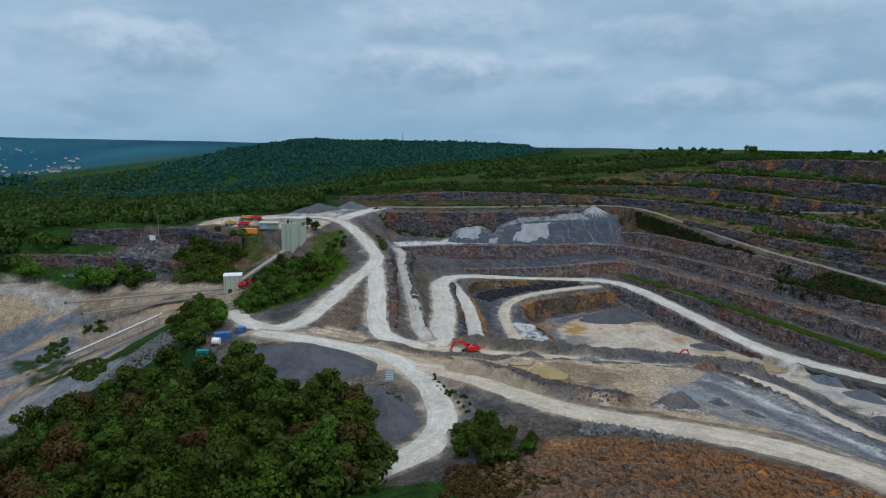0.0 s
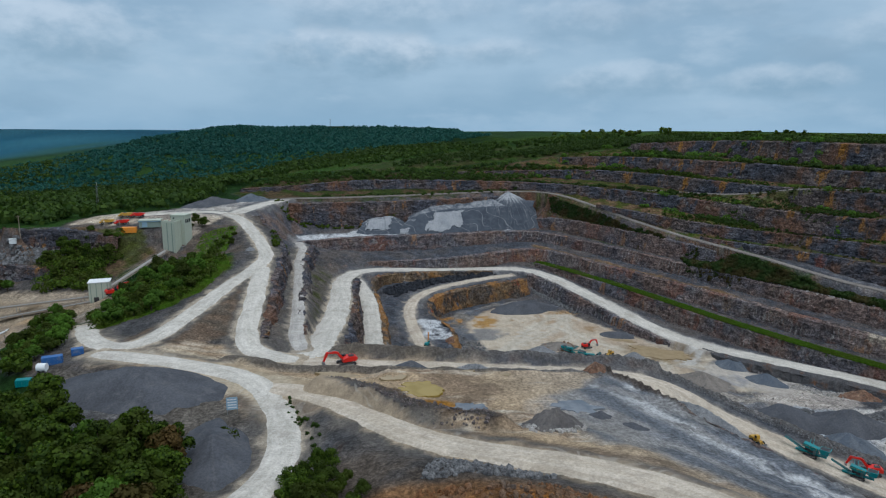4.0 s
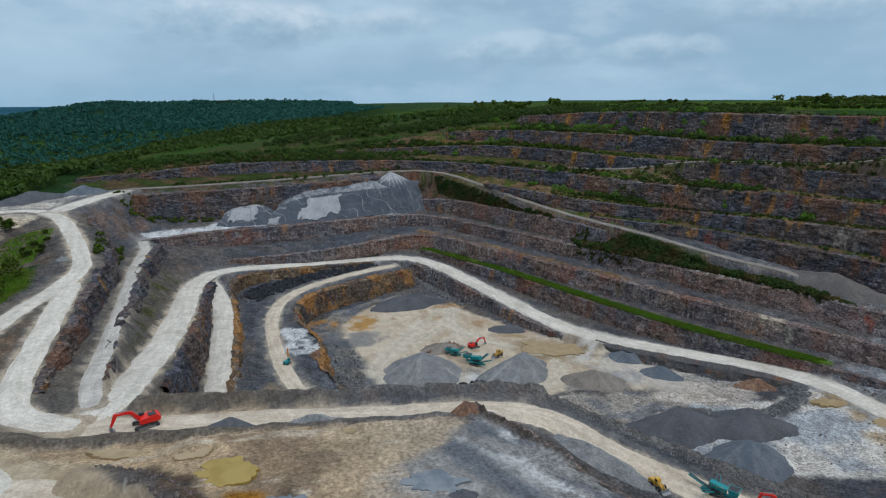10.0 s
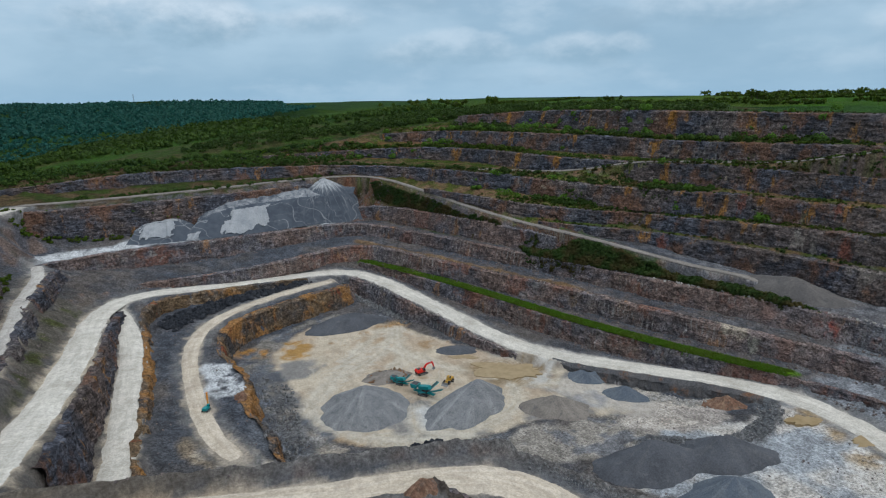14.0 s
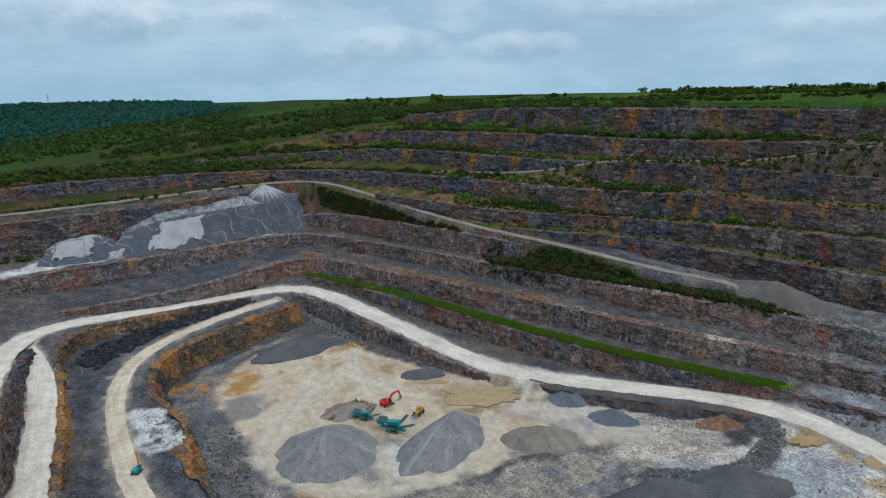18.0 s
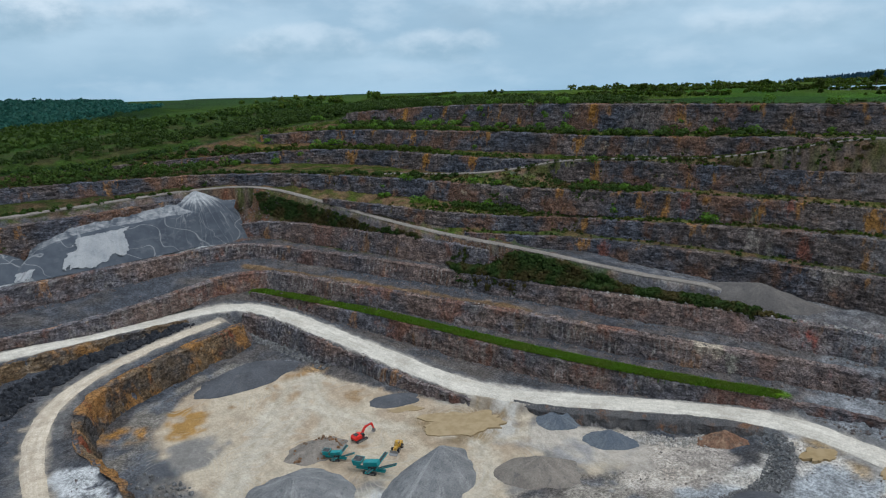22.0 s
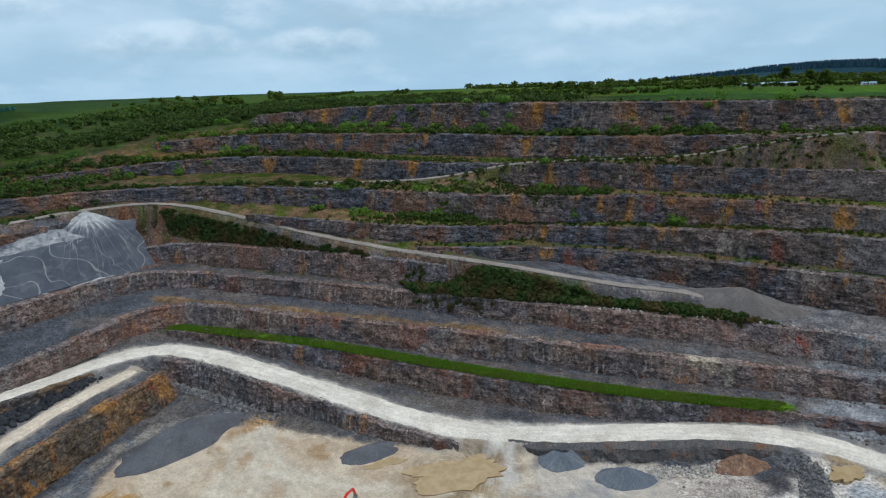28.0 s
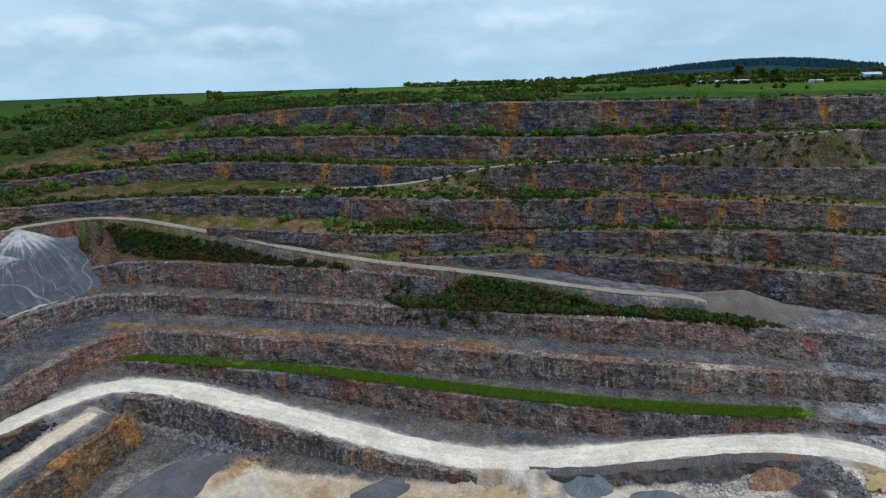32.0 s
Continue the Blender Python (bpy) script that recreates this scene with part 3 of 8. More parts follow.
LEVELS.append([(-60, 150, 39.5), (-75, 165, 34), (-92, 190, 27), (-104, 205, 22), (-120, 225, 16), (-135, 230, 8)])
LEVELS.append([(-66, 196, 36), (-78, 225, 31.5), (-84, 240, 30), (-105, 255, 30), (-130, 270, 29.5), (-160, 270, 28), (-185, 262, 27)])
LEVELS.append([(-100, 232, 26), (-125, 248, 25), (-150, 250, 20), (-165, 235, 8), (-190, 215, 0)])
LEVELS.append([(-52, 206, 39.5), (-52, 236, 40.5), (-60, 258, 38.8), (-70, 274, 37.2), (-58, 276, 38.4), (-46, 262, 41)])
LEVELS.append([(-44, 200, 40.5), (-42, 225, 43), (-44, 245, 43.5), (-40, 258, 43)])
LEVELS.append([(-78, 256, 33), (-90, 264, 34.5), (-100, 272, 36), (-120, 282, 37), (-150, 284, 37.5)])
LEVELS.append([(-84, 288, 44.5), (-92, 294, 46.8), (-110, 300, 47.6), (-125, 305, 47.6)])
LEVELS.append([(-70, 296, 49.6), (-85, 310, 50.4), (-112, 314, 50), (-70, 345, 50.6), (-55, 372, 51)])
LEVELS.append([(-132, 288, 48.5), (-160, 300, 48.5), (-190, 300, 46)])
LEVELS.append([(10, 362, 32.2), (45, 372, 32), (88, 384, 31.4), (106, 386, 31)])
LEVELS.append([(-30, 352, 34), (10, 364, 33), (50, 374, 32), (90, 386, 31.6), (112, 390, 31.4)])
LEVELS.append([(172, 284, 29.2), (184, 262, 28.6), (200, 238, 27.6), (214, 208, 26.6)])
# the country round it
FAR.append([(-60, 440, 58), (0, 445, 62), (60, 462, 65), (120, 480, 70), (180, 490, 78)])
FAR.append([(-150, 440, 46), (-250, 380, 44), (-330, 300, 40), (-360, 200, 30), (-300, 120, 10), (-250, 60, 0)])
FAR.append([(-120, 560, 48), (0, 600, 62), (120, 640, 76), (260, 640, 86), (350, 560, 89)])
FAR.append([(-450, 560, -10), (-250, 760, 0), (-100, 860, 24), (100, 900, 60), (300, 900, 84), (500, 800, 89)])
FAR.append([(-700, 500, -40), (-900, 1000, -45), (-600, 1300, -30), (-200, 1350, 5), (100, 1400, 55), (500, 1300, 86), (900, 1100, 90)])
FAR.append([(-760, 1720, -20), (-700, 2050, 40), (-560, 2400, 80), (-300, 2480, 94), (0, 2500, 98), (220, 2500, 92), (330, 2450, 78), (520, 2400, 66), (900, 2300, 66)])
FAR.append([(-1897, 2846, 65.7), (-1060, 3251, 68.0), (-290, 3408, 68.8), (712, 3345, 76.3), (1864, 2867, 90.6)])
FAR.append([(-2418, 2418, 62.7), (-3251, 1060, 55.2), (-3136, -1364, 56.5)])
FAR.append([(-1500, 2200, -62), (-1700, 1500, -66), (-1500, 600, -60), (-1200, -300, -50), (-900, -900, -30)])
FAR.append([(300, 400, 87), (330, 300, 86.5), (340, 200, 86), (350, 100, 86)])
FAR.append([(420, 480, 88.4), (450, 300, 88), (470, 150, 88), (460, 0, 88)])
FAR.append([(700, 700, 90), (800, 400, 90), (850, 100, 90), (800, -300, 88)])
FAR.append([(1400, 1400, 91), (1600, 700, 92), (1700, 200, 93), (1700, -400, 92)])
FAR.append([(2250, 1400, 88), (2327, 1160, 88), (2396, 981, 106), (2449, 809, 124), (2487, 645, 126), (2504, 550, 116), (2518, 447, 100), (2530, 300, 92), (2540, -100, 98), (2500, -500, 96)])
FAR.append([(3136, 1364, 80), (3420, 0, 90), (3005, -1633, 90)])
FAR.append([(50, 10, 58), (0, -20, 56), (-60, -30, 48), (-200, -100, 10), (100, -100, 64), (300, -100, 80)])
FAR.append([(140, 70, 40), (200, 60, 60), (260, 60, 78), (330, 40, 84)])
FAR.append([(-400, -600, 0), (200, -700, 70), (900, -800, 85)])
FAR.append([(-1868, -2865, 47.2), (0, -3420, 68.7), (2071, -2722, 84.9)])

# ---- the ground: one sheet, fine in the quarry and coarser towards the horizon ----


def axis(lo, hi, step, end_lo, end_hi):
    mid = list(np.arange(lo, hi + step / 2, step))
    left, right, s = [lo], [mid[-1]], step
    while right[-1] < end_hi:
        s *= 1.17
        right.append(right[-1] + s)
    s = step
    while left[-1] > end_lo:
        s *= 1.17
        left.append(left[-1] - s)
    return np.array(left[:0:-1] + mid + right[1:])


# plan units; SCALE turns them into metres
SCALE = 1.4
GX, GY = axis(-160, 300, 0.8, -3450, 3450), axis(66, 460, 0.8, -3450, 3450)
NX, NY = len(GX), len(GY)
IX, IY = np.arange(NX), np.arange(NY)


def index(x, y):
    i = np.clip(np.rint(np.interp(x, GX, IX)), 0, NX - 1).astype(int)
    j = np.clip(np.rint(np.interp(y, GY, IY)), 0, NY - 1).astype(int)
    return j, i


def along(line, step=0.4, smooth=True):
    """Points at even steps along a line of any width of rows, rounded at its corners."""
    p = np.array(line, float)
    if smooth and len(p) > 2:
        for _ in range(2):
            q, r = p[:-1] * 0.75 + p[1:] * 0.25, p[:-1] * 0.25 + p[1:] * 0.75
            p = np.vstack([p[:1], np.stack([q, r], 1).reshape(-1, p.shape[1])[1:-1], p[-1:]])
    d = np.r_[0, np.cumsum(np.hypot(*np.diff(p[:, :2], axis=0).T))]
    s = np.arange(0, d[-1], step) if d[-1] / step > 2 else np.array([0, d[-1]])
    return np.stack([np.interp(s, d, p[:, k]) for k in range(p.shape[1])], 1)


def right_of(p):
    """The unit way to the right hand along a line."""
    g = np.gradient(p[:, :2], axis=0)
    g /= np.linalg.norm(g, axis=1)[:, None] + 1e-9
    return np.stack([g[:, 1], -g[:, 0]], 1)


def lattice(x, y, size, seed):
    """Smooth noise from 0 to 1 with features of that size."""
    rng = np.random.RandomState(seed)
    table = rng.rand(256, 256)
    u, v = np.asarray(x) / size + 1000.0, np.asarray(y) / size + 1000.0
    i, j = np.floor(u).astype(int), np.floor(v).astype(int)
    a, b = u - i, v - j
    a, b = a * a * (3 - 2 * a), b * b * (3 - 2 * b)
    t = lambda p, q: table[p % 256, q % 256]
    return (t(i, j) * (1 - a) + t(i + 1, j) * a) * (1 - b) + (t(i, j + 1) * (1 - a) + t(i + 1, j + 1) * a) * b


def fractal(x, y, size, seed, octaves=4):
    total, gain, norm = 0.0, 1.0, 0.0
    for k in range(octaves):
        total = total + gain * lattice(x, y, size / 2**k, seed + k)
        norm, gain = norm + gain, gain * 0.55
    return total / norm


Z0, FIX = np.zeros((NY, NX)), np.zeros((NY, NX), bool)


def pin(x, y, z):
    j, i = index(x, y)
    Z0[j, i], FIX[j, i] = z, True


for line in FAR:
    p = along(line, 4.0)
    pin(p[:, 0], p[:, 1], p[:, 2])
for line in LEVELS:
    p = along(line, 0.4, False)
    pin(p[:, 0], p[:, 1], p[:, 2])
SLOPE = 0.30
for line, _ in BENCHES.values():
    p = along(line)
    r = right_of(p)
    wave = (fractal(p[:, 0], p[:, 1], 14, 5) - 0.5) * 2.6
    p[:, :2] += r * wave[:, None]
    for f in (1.0, 0.5, 0.0):
        q = p[:, :2] + r * (SLOPE * p[:, 3] * f - 1.0)[:, None]
        pin(q[:, 0], q[:, 1], p[:, 2] - p[:, 3] * f)
for line, half, *_ in ROADS.values():
    p = along(line)
    r = right_of(p)
    for o in np.arange(-half - 0.4, half + 0.5, 0.4):
        q = p[:, :2] + r * o
        pin(q[:, 0], q[:, 1], p[:, 2] - 0.22)


def fill(z, fix):
    """Levels between the pinned ones, coarse to fine."""
    if min(z.shape) > 12:
        h, w = (z.shape[0] + 1) // 2, (z.shape[1] + 1) // 2
        zz, ff = np.zeros((2 * h, 2 * w)), np.zeros((2 * h, 2 * w))
        zz[: z.shape[0], : z.shape[1]], ff[: z.shape[0], : z.shape[1]] = z * fix, fix
        n = ff.reshape(h, 2, w, 2).sum((1, 3))
        c = fill(zz.reshape(h, 2, w, 2).sum((1, 3)) / np.maximum(n, 1), n > 0)
        u = np.repeat(np.repeat(c, 2, 0), 2, 1)[: z.shape[0], : z.shape[1]]
        rounds = 40
    else:
        u, rounds = np.full(z.shape, z[fix].mean() if fix.any() else 0.0), 400
    u = np.where(fix, z, u)
    for _ in range(rounds):
        e = np.pad(u, 1, mode="edge")
        u = np.where(fix, z, 0.25 * (e[:-2, 1:-1] + e[2:, 1:-1] + e[1:-1, :-2] + e[1:-1, 2:]))
    return u


H = fill(Z0, FIX)
XX, YY = np.meshgrid(GX, GY)


# ragged outlines for every laid patch
XW = XX + (fractal(XX, YY, 10, 301) - 0.5) * 7 + (fractal(XX, YY, 3, 305, 3) - 0.5) * 2.4
YW = YY + (fractal(XX, YY, 10, 311) - 0.5) * 7 + (fractal(XX, YY, 3, 315, 3) - 0.5) * 2.4


def inside(poly, x=XW, y=YW):
    hit = np.zeros(np.shape(x), bool)
    for (x0, y0), (x1, y1) in zip(poly, poly[1:] + poly[:1]):
        with np.errstate(divide="ignore", invalid="ignore"):
            hit ^= ((y0 > y) != (y1 > y)) & (x < (x1 - x0) * (y - y0) / (y1 - y0 + 1e-12) + x0)
    return hit


def near(line, reach):
    """1 on a line, falling to 0 at that reach from it."""
    out = np.zeros((NY, NX))
    p = along([q[:2] for q in line], max(0.4, reach / 6))
    lo, hi = p.min(0) - reach, p.max(0) + reach
    i0, i1, j0, j1 = np.searchsorted(GX, lo[0]), np.searchsorted(GX, hi[0]), np.searchsorted(GY, lo[1]), np.searchsorted(GY, hi[1])
    best = np.full((j1 - j0, i1 - i0), 1e9)
    x, y = XX[j0:j1, i0:i1], YY[j0:j1, i0:i1]
    for a, b in p:
        k0, k1 = np.searchsorted(GX[i0:i1], a - reach), np.searchsorted(GX[i0:i1], a + reach)
        l0, l1 = np.searchsorted(GY[j0:j1], b - reach), np.searchsorted(GY[j0:j1], b + reach)
        best[l0:l1, k0:k1] = np.minimum(best[l0:l1, k0:k1], (x[l0:l1, k0:k1] - a) ** 2 + (y[l0:l1, k0:k1] - b) ** 2)
    out[j0:j1, i0:i1] = np.clip(1 - np.sqrt(best) / reach, 0, 1)
    return out


def soft(mask, n=2):
    m = mask.astype(float)
    for _ in range((n + 1) // 2):
        e = np.pad(m, 1, mode="edge")
        m = (e[:-2, 1:-1] + e[2:, 1:-1] + e[1:-1, :-2] + e[1:-1, 2:] + m) / 5
    return m


QUARRY = [(-26, 330), (-44, 366), (-70, 400), (-66, 424), (0, 436), (110, 460), (150, 470), (200, 460), (236, 425), (250, 383), (259, 310), (275, 258), (293, 216), (310, 180), (330, 120), (330, 30), (64, 30), (20, 70), (-8, 76), (-20, 98), (-24, 128), (-52, 144), (-70, 160), (-72, 190), (-44, 196), (-38, 230), (-40, 262), (-74, 270), (-84, 262), (-70, 234), (-84, 214), (-100, 228), (-150, 250), (-150, 290), (-120, 296), (-120, 316), (-90, 330), (-60, 372), (-46, 366)]
PIT = [(47, 255), (60, 292), (81, 303), (102, 294), (118, 264), (136, 243), (146, 226), (160, 205), (150, 192), (128, 205), (97, 203), (78, 205), (62, 217), (55, 236)]
inq = soft(inside(QUARRY, XX, YY), 3)
inpit = soft(inside(PIT, XX * 0.5 + XW * 0.5, YY * 0.5 + YW * 0.5), 3)
road_near = np.zeros((NY, NX))
for name_, (line, half, *_) in ROADS.items():
    if name_ in ("hill_path", "upper_path"):
        continue
    road_near = np.maximum(road_near, np.clip(near(line, half + 5) * (half + 5) / 5, 0, 1))

# roughness of the ground away from the roads
n1, n2, n3 = fractal(XX, YY, 9, 11), fractal(XX, YY, 30, 21), fractal(XX, YY, 3.5, 31, 3)
path_near = np.zeros((NY, NX))
for name_ in ("hill_path", "upper_path"):
    path_near = np.maximum(path_near, np.clip(near(ROADS[name_][0], ROADS[name_][1] + 3) * (ROADS[name_][1] + 3) / 3, 0, 1))
keep = (1 - road_near) * (1 - path_near)
H += keep * inq * (1 - 0.75 * inpit) * ((n1 - 0.5) * 1.5 + (n3 - 0.5) * 0.9)
far_off = np.clip((np.hypot(XX - 60, YY - 250) - 350) / 500, 0, 1)
H += (1 - inq) * ((n2 - 0.5) * 2.5 + far_off * (fractal(XX, YY, 320, 77) - 0.5) * 14)


def ridge(line, half, high, seed):
    """A bank of loose stone along a line."""
    global H
    k = near(line, half)
    H = H + high * np.clip(k * 1.6, 0, 1) ** 1.2 * (0.65 + 0.7 * fractal(XX, YY, 5, seed)) * (k > 0)


ridge([(6, 163), (31, 159.5), (45, 157), (59, 156), (73, 155), (82, 152.5)], 3.0, 2.0, 41)
ridge([(82, 152.5), (90, 147), (98, 141), (107, 134), (118, 124)], 2.2, 0.7, 45)
ridge([(8, 149), (20, 147), (40, 144), (58, 141.5), (66, 140)], 3.0, 1.6, 42)
ridge([(5, 131), (13, 126), (19, 117), (26, 110), (34, 107)], 4.5, 2.0, 43)
ridge([(180, 181), (176, 176.5), (170, 173), (160, 171), (146, 173), (137, 181)], 3.2, 1.2, 46)
ridge([(65.5, 140), (75, 120.5), (83, 102), (91.5, 85)], 1.8, 0.9, 47)
ridge([(-17, 152), (-6, 149), (5, 150)], 3.0, 1.5, 44)


def ground_level(x, y):
    fx, fy = np.interp(x, GX, IX), np.interp(y, GY, IY)
    i, j = np.clip(np.floor(fx).astype(int), 0, NX - 2), np.clip(np.floor(fy).astype(int), 0, NY - 2)
    a, b = fx - i, fy - j
    return (H[j, i] * (1 - a) + H[j, i + 1] * a) * (1 - b) + (H[j + 1, i] * (1 - a) + H[j + 1, i + 1] * a) * b


def gz(x, y):
    return float(ground_level(np.float64(x), np.float64(y)))


gy_, gx_ = np.gradient(H, GY, GX)
steep = np.hypot(gx_, gy_)

# base colours of the ground, with haze blue laid into the far parts
TINT = np.zeros((NY, NX, 3))
n4 = fractal(XX, YY, 2.2, 35, 2)


def lay(mask, colour, other=None, mixer=None):
    c = np.array(colour, float)
    if other is not None:
        c = c + (np.array(other, float) - c) * mixer[..., None]
    m = np.clip(mask, 0, 1)
    m = np.clip(m + (n4 - 0.5) * 5.0 * m * (1 - m), 0, 1)
    TINT[:] = TINT + (c - TINT) * m[..., None]


def step(v, lo, hi):
    t = np.clip((v - lo) / (hi - lo), 0, 1)
    return t * t * (3 - 2 * t)


one = np.ones((NY, NX))
field = step(fractal(XX, YY, 130, 51, 3), 0.42, 0.6)
lay(one, (0.014, 0.036, 0.008), (0.024, 0.058, 0.010), field)
FIELDS = [(300, 440), (305, 330), (330, 240), (350, 120), (520, 60), (1500, -300), (1900, 700), (1300, 1500), (700, 900), (420, 640), (240, 620), (200, 520), (238, 470)]
green = soft(inside(FIELDS), 2)
hedge = (np.floor(XX / 210 + 0.22 * np.sin(YY / 260)) * 7 + np.floor(YY / 170 + 0.2 * np.sin(XX / 300)) * 13) % 5 / 4
lay(green, (0.042, 0.100, 0.008), (0.072, 0.108, 0.013), hedge)
lay(soft(inside([(-40, 470), (40, 470), (140, 500), (180, 560), (60, 620), (-60, 600), (-120, 540)]), 4), (0.038, 0.085, 0.010), (0.058, 0.075, 0.016), step(n2, 0.45, 0.6))
lay(soft(inside([(20, 446), (120, 470), (200, 452), (236, 424), (256, 310), (300, 300), (310, 440), (290, 540), (180, 600), (60, 560), (-30, 480)]), 3), (0.040, 0.072, 0.012), (0.060, 0.062, 0.022), step(n1, 0.42, 0.62))
# blue distance haze put into the ground colour of the plain
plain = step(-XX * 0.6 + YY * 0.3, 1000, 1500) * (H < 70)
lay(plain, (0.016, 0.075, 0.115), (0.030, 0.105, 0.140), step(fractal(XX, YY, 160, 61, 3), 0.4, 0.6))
# same haze blue in the ground of the conifer hill
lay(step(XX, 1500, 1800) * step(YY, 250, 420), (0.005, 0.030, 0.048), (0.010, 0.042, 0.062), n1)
lay(soft(inside([(190, 700), (300, 620), (420, 640), (700, 900), (560, 1500), (280, 1350), (170, 1000)]), 2), (0.034, 0.074, 0.008), (0.048, 0.085, 0.011), hedge)
lay(inq, (0.069, 0.073, 0.082), (0.108, 0.096, 0.087), step(fractal(XX, YY, 22, 71), 0.38, 0.66))
lay(inq * step(n1, 0.55, 0.75), (0.066, 0.065, 0.068))
upper = inq * step(H, 33, 40) * step(XX, 90, 140)
lay(upper * (1 - step(steep, 0.6, 1.2)), (0.042, 0.066, 0.010), (0.105, 0.062, 0.032), step(n1, 0.44, 0.62))
lay(inq * step(YY, 355, 385) * (1 - step(XX, 100, 150)) * step(H, 36, 42), (0.070, 0.050, 0.028), (0.032, 0.044, 0.012), step(n1, 0.4, 0.6))
lay(step(steep, 0.4, 0.8) * inq, (0.095, 0.091, 0.096), (0.135, 0.102, 0.086), step(n3, 0.40, 0.64))
for name_ in ("strip", "lower", "crest"):
    back = [(x + 4.5 * 0.87, y + 4.5 * 0.49) for x, y, *_ in BENCHES[name_][0][-9:]]
    lay(np.clip(near(back, 6.5) * 1.8, 0, 0.9) * (1 - step(steep, 0.8, 1.4)), (0.074, 0.073, 0.078), (0.108, 0.094, 0.087), step(n3, 0.4, 0.62))
strip_back = [(x + 2.3 * 0.87, y + 2.3 * 0.49) for x, y, *_ in BENCHES["strip"][0][:7]]
lay(np.clip(near(strip_back, 3.2) * 3, 0, 1), (0.060, 0.125, 0.010), (0.085, 0.15, 0.015), n3)
lay(soft(inside([(100, 384), (112, 386), (124, 384), (134, 392), (128, 408), (112, 410)]), 2), (0.13, 0.062, 0.042), (0.085, 0.064, 0.052), step(n3, 0.4, 0.62))
lay(soft(inside([(146, 389), (167, 357), (162, 352), (141, 381)]), 3), (0.060, 0.088, 0.012), (0.085, 0.075, 0.03), step(n1, 0.4, 0.6))
lay(soft(inside([(166, 312), (176, 300), (188, 274), (176, 282), (166, 298)]), 2), (0.12, 0.074, 0.052), (0.085, 0.064, 0.054), step(n3, 0.4, 0.62))
lay(soft(inside([(206, 320), (226, 300), (252, 262), (262, 226), (276, 200), (262, 200), (250, 232), (236, 272), (214, 296)]), 2) * (1 - step(steep, 1.6, 2.4)) * 0.9, (0.105, 0.066, 0.038), (0.042, 0.046, 0.014), step(n1, 0.45, 0.60))
lay(inpit, (0.50, 0.425, 0.325), (0.42, 0.335, 0.245), step(fractal(XX, YY, 13, 81), 0.42, 0.62))
lay(inpit * step(fractal(XX, YY, 9, 82), 0.62, 0.72) * 0.8, (0.30, 0.20, 0.11))
lay(inpit * step(fractal(XX, YY, 22, 84), 0.56, 0.66), (0.24, 0.225, 0.205))
lay(soft(inside([(46, 200), (60, 206), (66, 222), (58, 244), (54, 272), (64, 296), (80, 306), (100, 298), (106, 302), (84, 312), (52, 296), (42, 270), (46, 240), (42, 228)]), 4), (0.125, 0.130, 0.140), (0.20, 0.183, 0.160), step(n1, 0.44, 0.62))
lay(soft(inside([(50, 262), (58, 248), (57, 226), (66, 208), (60, 204), (50, 224)]), 2) * 0.85, (0.22, 0.205, 0.185), (0.30, 0.26, 0.21), step(n1, 0.42, 0.62))
lay(soft(inside([(60, 290), (72, 286), (68, 274), (58, 270)]), 3) * step(n3, 0.35, 0.6), (0.36, 0.22, 0.09))
lay(near([(106, 292), (98, 290)], 5) * 1.3, (0.30, 0.20, 0.11))
for k, line_ in enumerate(([(124, 228), (120, 215), (98, 205), (79, 209), (66, 220), (60, 234), (66, 247), (88, 262), (103, 286)], [(60, 234), (70, 252), (84, 272), (98, 288)], [(98, 205), (86, 212), (90, 224)], [(124, 228), (116, 240), (104, 252), (98, 270), (104, 288)], [(124, 228), (140, 222), (160, 206)], [(78, 264), (92, 276), (100, 262), (92, 254)])):
    for o, w in ((0, 4.2), (1.4, 0.9), (-1.4, 0.9)):
        lay(near([(x + o, y + o) for x, y in line_], w) * (0.9 if w > 1 else 0.7), (0.55, 0.495, 0.405) if w > 1 else (0.43, 0.37, 0.285))
lay(near([(92, 222), (91, 214)], 4) * 1.2, (0.52, 0.51, 0.48))
lay(soft(inside([(26, 210), (34, 214), (44, 204), (48, 196), (38, 194), (30, 202)]), 2), (0.42, 0.365, 0.285), (0.22, 0.18, 0.135), step(n3, 0.45, 0.6))
hub = soft(inside([(-50, 152), (-30, 140), (-14, 128), (-6, 118), (6, 122), (18, 110), (34, 92), (56, 72), (64, 76), (52, 100), (66, 110), (66, 136), (40, 143), (4, 148), (-10, 162), (-30, 166)]), 3)
lay(soft(inside([(-54, 148), (-14, 134), (-2, 112), (-2, 96), (-8, 84), (-16, 96), (-22, 106), (-30, 110), (-44, 122), (-58, 132)]), 2), (0.078, 0.080, 0.086), (0.11, 0.105, 0.10), step(n1, 0.4, 0.62))
lay(hub, (0.40, 0.325, 0.24), (0.25, 0.20, 0.155), step(fractal(XX * 0.45, YY + XX * 0.3, 7, 91), 0.46, 0.66))
lay(hub * step(fractal(XX * 0.3, YY * 1.3, 5, 92), 0.56, 0.64) * 0.7, (0.48, 0.44, 0.38))
lay(soft(inside([(-51, 161), (-47, 148), (-34, 150), (-20, 143), (-14, 133), (-7, 128), (-1, 134), (-12, 150), (-28, 158), (-40, 164)]), 2), (0.46, 0.42, 0.355), (0.38, 0.335, 0.275), step(n1, 0.4, 0.6))
slab = soft(inside([(48, 124), (65, 139), (74, 120), (82, 101), (92, 80), (66, 76), (48, 100)]), 4)
